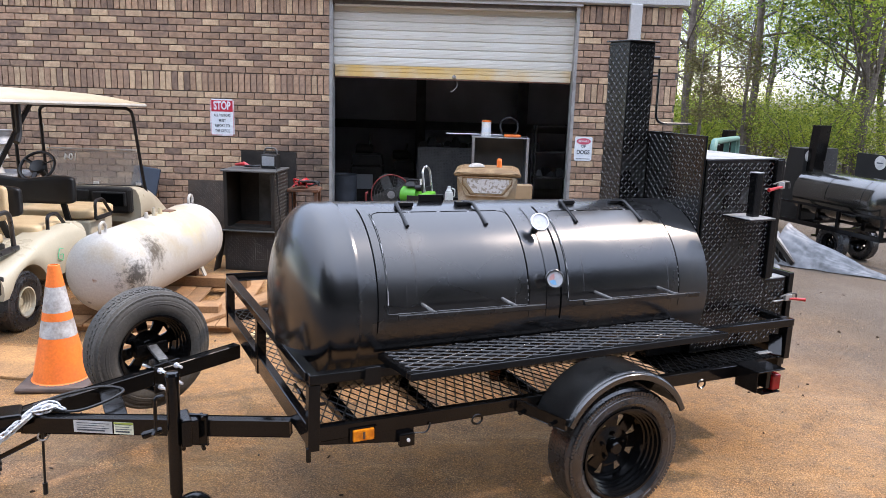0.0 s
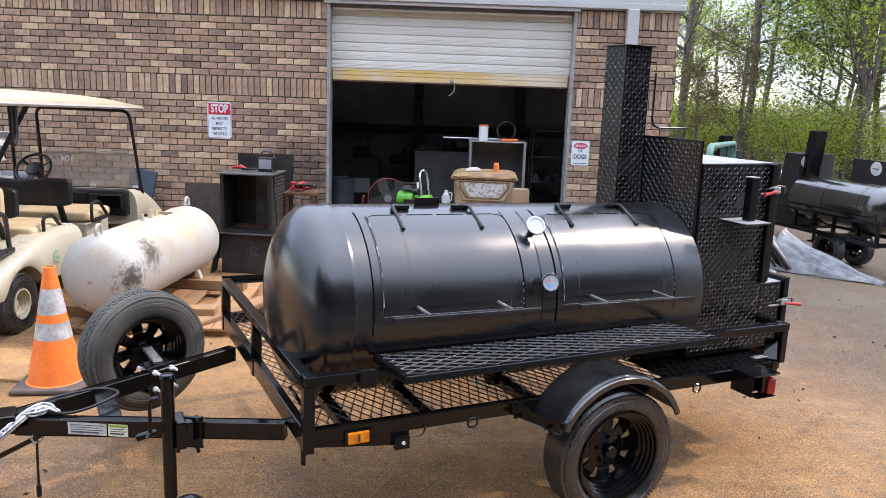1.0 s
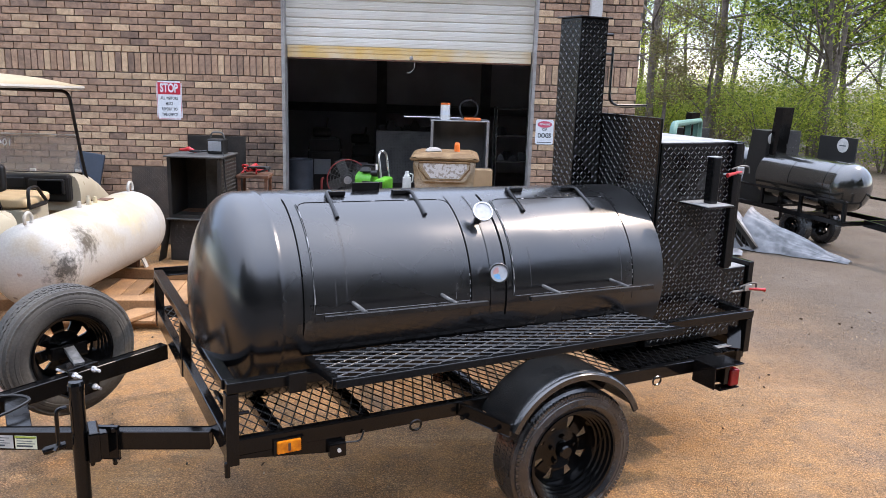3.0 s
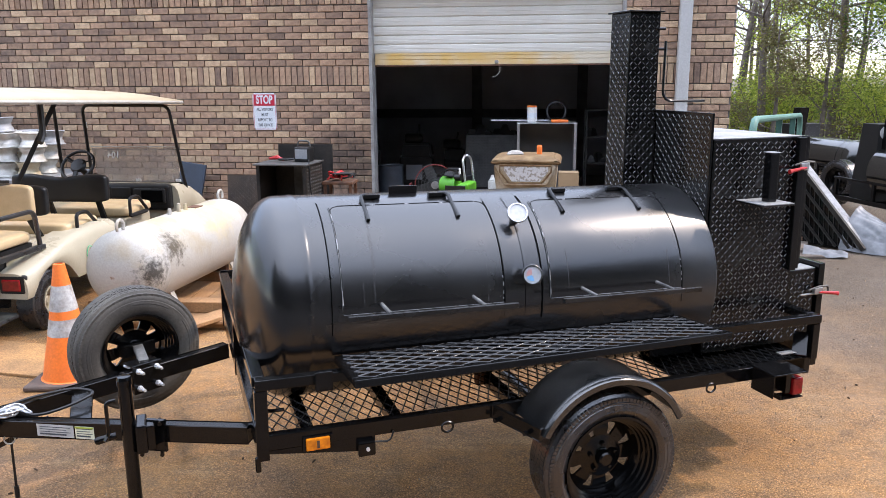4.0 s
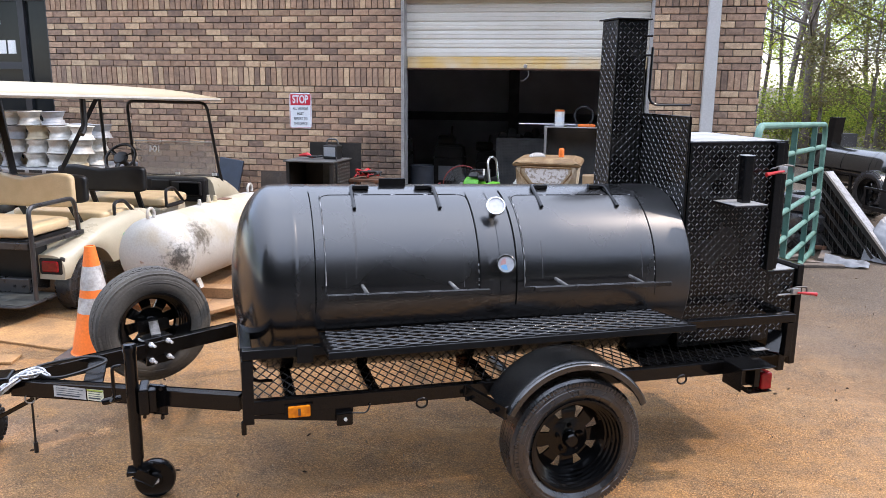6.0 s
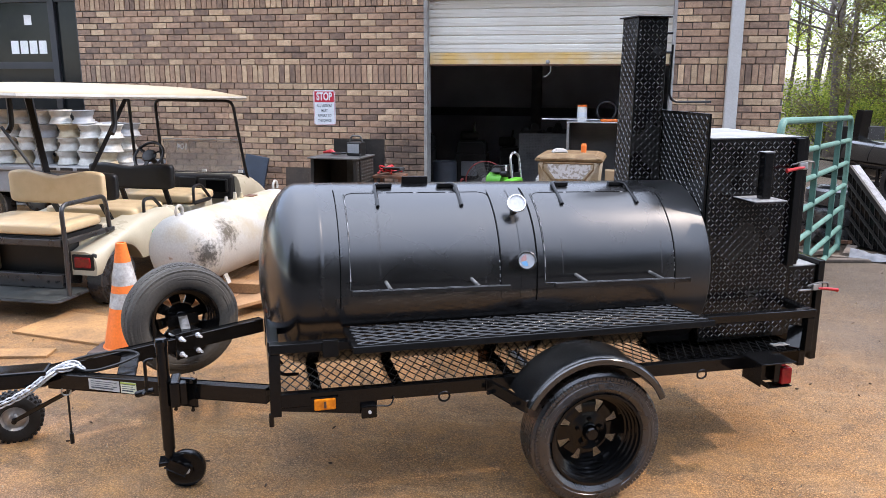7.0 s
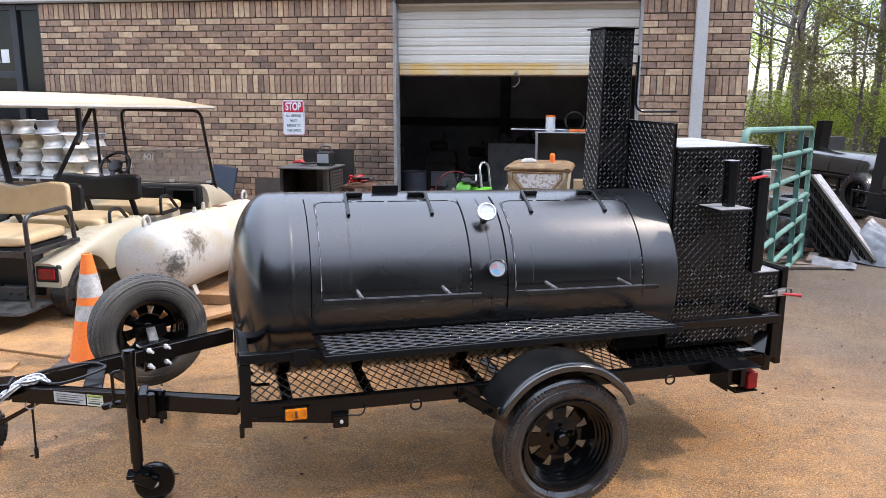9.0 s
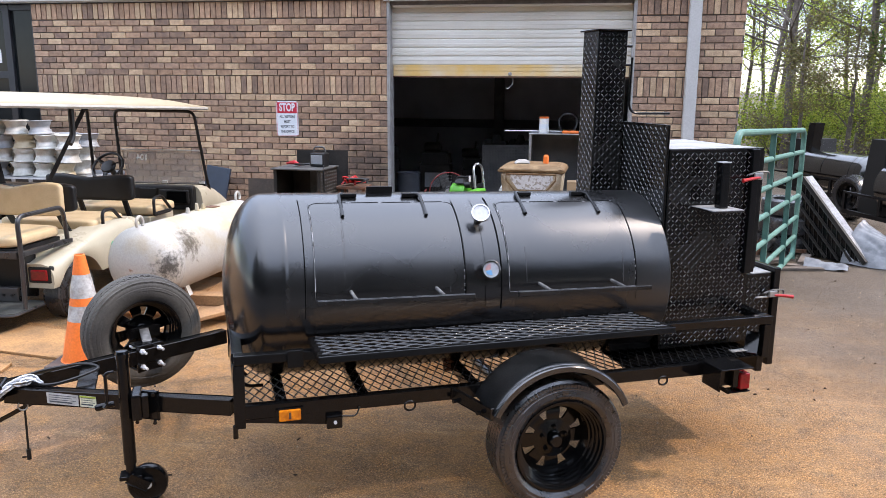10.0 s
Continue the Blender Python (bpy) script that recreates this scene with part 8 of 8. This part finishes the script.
def shrub(x, y, w, h, seed, n=1500, leaf=LEAF2, size=0.045, label="dense green shrub at the wood's edge"):
    rg = random.Random(seed)
    t = thing("shrub", label, "shrub", pose(x, y, 0), "shrubs at the wood's edge")
    bm = bmesh.new()
    tips = []
    for k in range(16):
        az, rr = rg.uniform(0, math.tau), rg.uniform(0.2, 1.0)
        e = Vector((math.cos(az) * w * rr, math.sin(az) * w * 0.7 * rr, h * rg.uniform(0.45, 1.05)))
        mid = e * 0.5 + Vector((rg.gauss(0, 0.1), rg.gauss(0, 0.1), 0.1))
        rod([Vector((e.x * 0.15, e.y * 0.15, 0)), mid, e], [0.022, 0.014, 0.006], 5, bm)
        tips += [mid, mid.lerp(e, 0.35), mid.lerp(e, 0.7), e, e + Vector((rg.gauss(0, 0.2), rg.gauss(0, 0.2), rg.gauss(0, 0.15)))]
    tagged(part("stem", bm, BARK, t), kind="stuff")
    verts, faces = [], []
    leaf_quads(tips, w * 0.24, max(1, n // len(tips)), size, rg, verts, faces)
    raw("foliage", verts, faces, leaf, t)
    return t


T1_ = tree(7.5, 10.5, 12, 0.11, 1, leaves=5, spread=0.25, lean=0.02, size=0.038)
T2_ = tree(9.6, 12.0, 13, 0.12, 2, leaves=6, spread=0.28, size=0.038)
T3_ = tree(11.8, 10.2, 11, 0.065, 3, leaves=20, spread=0.24, lean=-0.02, size=0.055)
T4_ = tree(13.5, 13.5, 12, 0.08, 4, leaves=22, spread=0.27, size=0.055)
T5_ = tree(8.3, 16.0, 13, 0.11, 5, leaves=3, spread=0.22, lean=0.05, size=0.038)
VINE = tree(11.4, 9.2, 11, 0.12, 6, leaves=44, spread=0.26, low=0.12, size=0.05, leaf=LEAFV, label="tree wrapped in thick green climbing vine")
tree(7.3, 8.4, 3.4, 0.06, 7, leaves=34, spread=0.16, low=0.06, leaf=LEAF3, size=0.035, label="small brown-green cedar beside the building corner")
tree(8.6, 9.2, 3.8, 0.07, 17, leaves=30, spread=0.18, low=0.06, leaf=LEAF3, size=0.035, label="small brown-green cedar at the wood's edge")
rt = random.Random(40)
for i in range(9):
    y = 8.5 + 1.3 * i
    copy_thing((T3_, T4_, VINE)[i % 3] if i % 2 else T4_, pose(2.0 + (y + 10) * (0.50 + 0.09 * (i * 5 % 4)), y, 0, 0, 0, 37 * i))
for i in range(15):
    src = (T1_, T2_, T3_, T4_, T5_)[i % 5]
    y = rt.uniform(13, 34)
    x = 2.0 + (y + 10) * rt.uniform(0.20, 0.72)
    copy_thing(src, pose(x, y, 0, 0, 0, rt.uniform(0, 360)) @ Matrix.Diagonal((1, 1, 1, 1)))
rf = random.Random(71)
for i in range(8):
    y = 24 + 3.2 * i
    copy_thing((T4_, T3_, T2_, VINE)[i % 4], pose(2.0 + (y + 10) * (0.26 + 0.5 * (i * 3 % 8) / 8), y, 0, 0, 0, rf.uniform(0, 360)))
S1 = shrub(10.0, 8.6, 1.5, 1.9, 51, 6200, size=0.036)
S2 = shrub(12.2, 7.6, 1.7, 1.7, 52, 6800, size=0.036)
S3 = shrub(7.9, 11.5, 1.5, 2.1, 53, 6000, size=0.036)
for i in range(16):
    src = (S1, S2, S3)[i % 3]
    y = rt.uniform(8.5, 22)
    x = 2.5 + (y + 10) * rt.uniform(0.24, 0.70)
    copy_thing(src, pose(x, y, 0, 0, 0, rt.uniform(0, 360)))
# dark pines all round, behind the camera too
PINE = tree(-3.0, -24.5, 13, 0.16, 61, leaves=30, spread=0.42, low=0.08, leaf=LEAF4, size=0.13, label="tall dark green pine across the yard")
PINE2 = tree(4.0, -25.5, 12, 0.15, 62, leaves=34, spread=0.5, low=0.05, leaf=LEAF4, size=0.13, label="tall dark green pine across the yard")
for i in range(32):
    a = radians(104 + i * 128 / 31)
    R = rt.uniform(16, 19.5) if i > 6 else rt.uniform(26, 32)
    copy_thing((PINE, PINE2)[i % 2], pose(2 + R * math.sin(a), -8 + R * math.cos(a), 0, 0, 0, rt.uniform(0, 360)) @ Matrix.Diagonal((1, 1, 0.84, 1)))
for i in range(12):
    a = radians(236 + i * 60 / 11)
    R = rt.uniform(40, 48)
    copy_thing((T3_, T4_)[i % 2], pose(2 + R * math.sin(a), -8 + R * math.cos(a), 0, 0, 0, rt.uniform(0, 360)))

# ---- brick pieces of the front wall, last ----
def lay_bricks():
    cache, rest = {}, [([], []) for _ in BRICKS]
    singles = 0
    for x, z, w, h in brick_spots:
        r = rng.random()
        k = 0 if r < 0.40 else 1 if r < 0.66 else 2 if r < 0.90 else 3
        near = -1.75 < x < 0 and 0.75 < z < 2.81
        y = 0.0 - rng.uniform(0, 0.0035)
        if near and singles < 300:
            key = (round(w, 2), round(h, 2), k)
            if key not in cache:
                cache[key] = brick_mesh(w, h, k)
            ob = new("brick", cache[key])
            ob.parent = wall
            ob.matrix_world = pose(x, y + 0.002, z, rng.uniform(-0.4, 0.4), rng.uniform(-0.25, 0.25), 0)
            singles += 1
        else:
            vs, fs = rest[k]
            b = len(vs)
            w2, h2, c = w / 2, h / 2, 0.004
            vs += [(x - w2, 0.013, z - h2), (x + w2, 0.013, z - h2), (x + w2, 0.013, z + h2), (x - w2, 0.013, z + h2)]
            vs += [(x - w2, y - 0.006, z - h2), (x + w2, y - 0.006, z - h2), (x + w2, y - 0.006, z + h2), (x - w2, y - 0.006, z + h2)]
            vs += [(x - w2 + c, y - 0.010, z - h2 + c), (x + w2 - c, y - 0.010, z - h2 + c), (x + w2 - c, y - 0.010, z + h2 - c), (x - w2 + c, y - 0.010, z + h2 - c)]
            for q in (0, 4):
                for i in range(4):
                    j = (i + 1) % 4
                    fs.append((b + q + i, b + q + j, b + q + 4 + j, b + q + 4 + i))
            fs.append((b + 8, b + 9, b + 10, b + 11))
    for k, (vs, fs) in enumerate(rest):
        tagged(raw("brick_field", vs, fs, BRICKS[k], wall), kind="stuff")


lay_bricks()
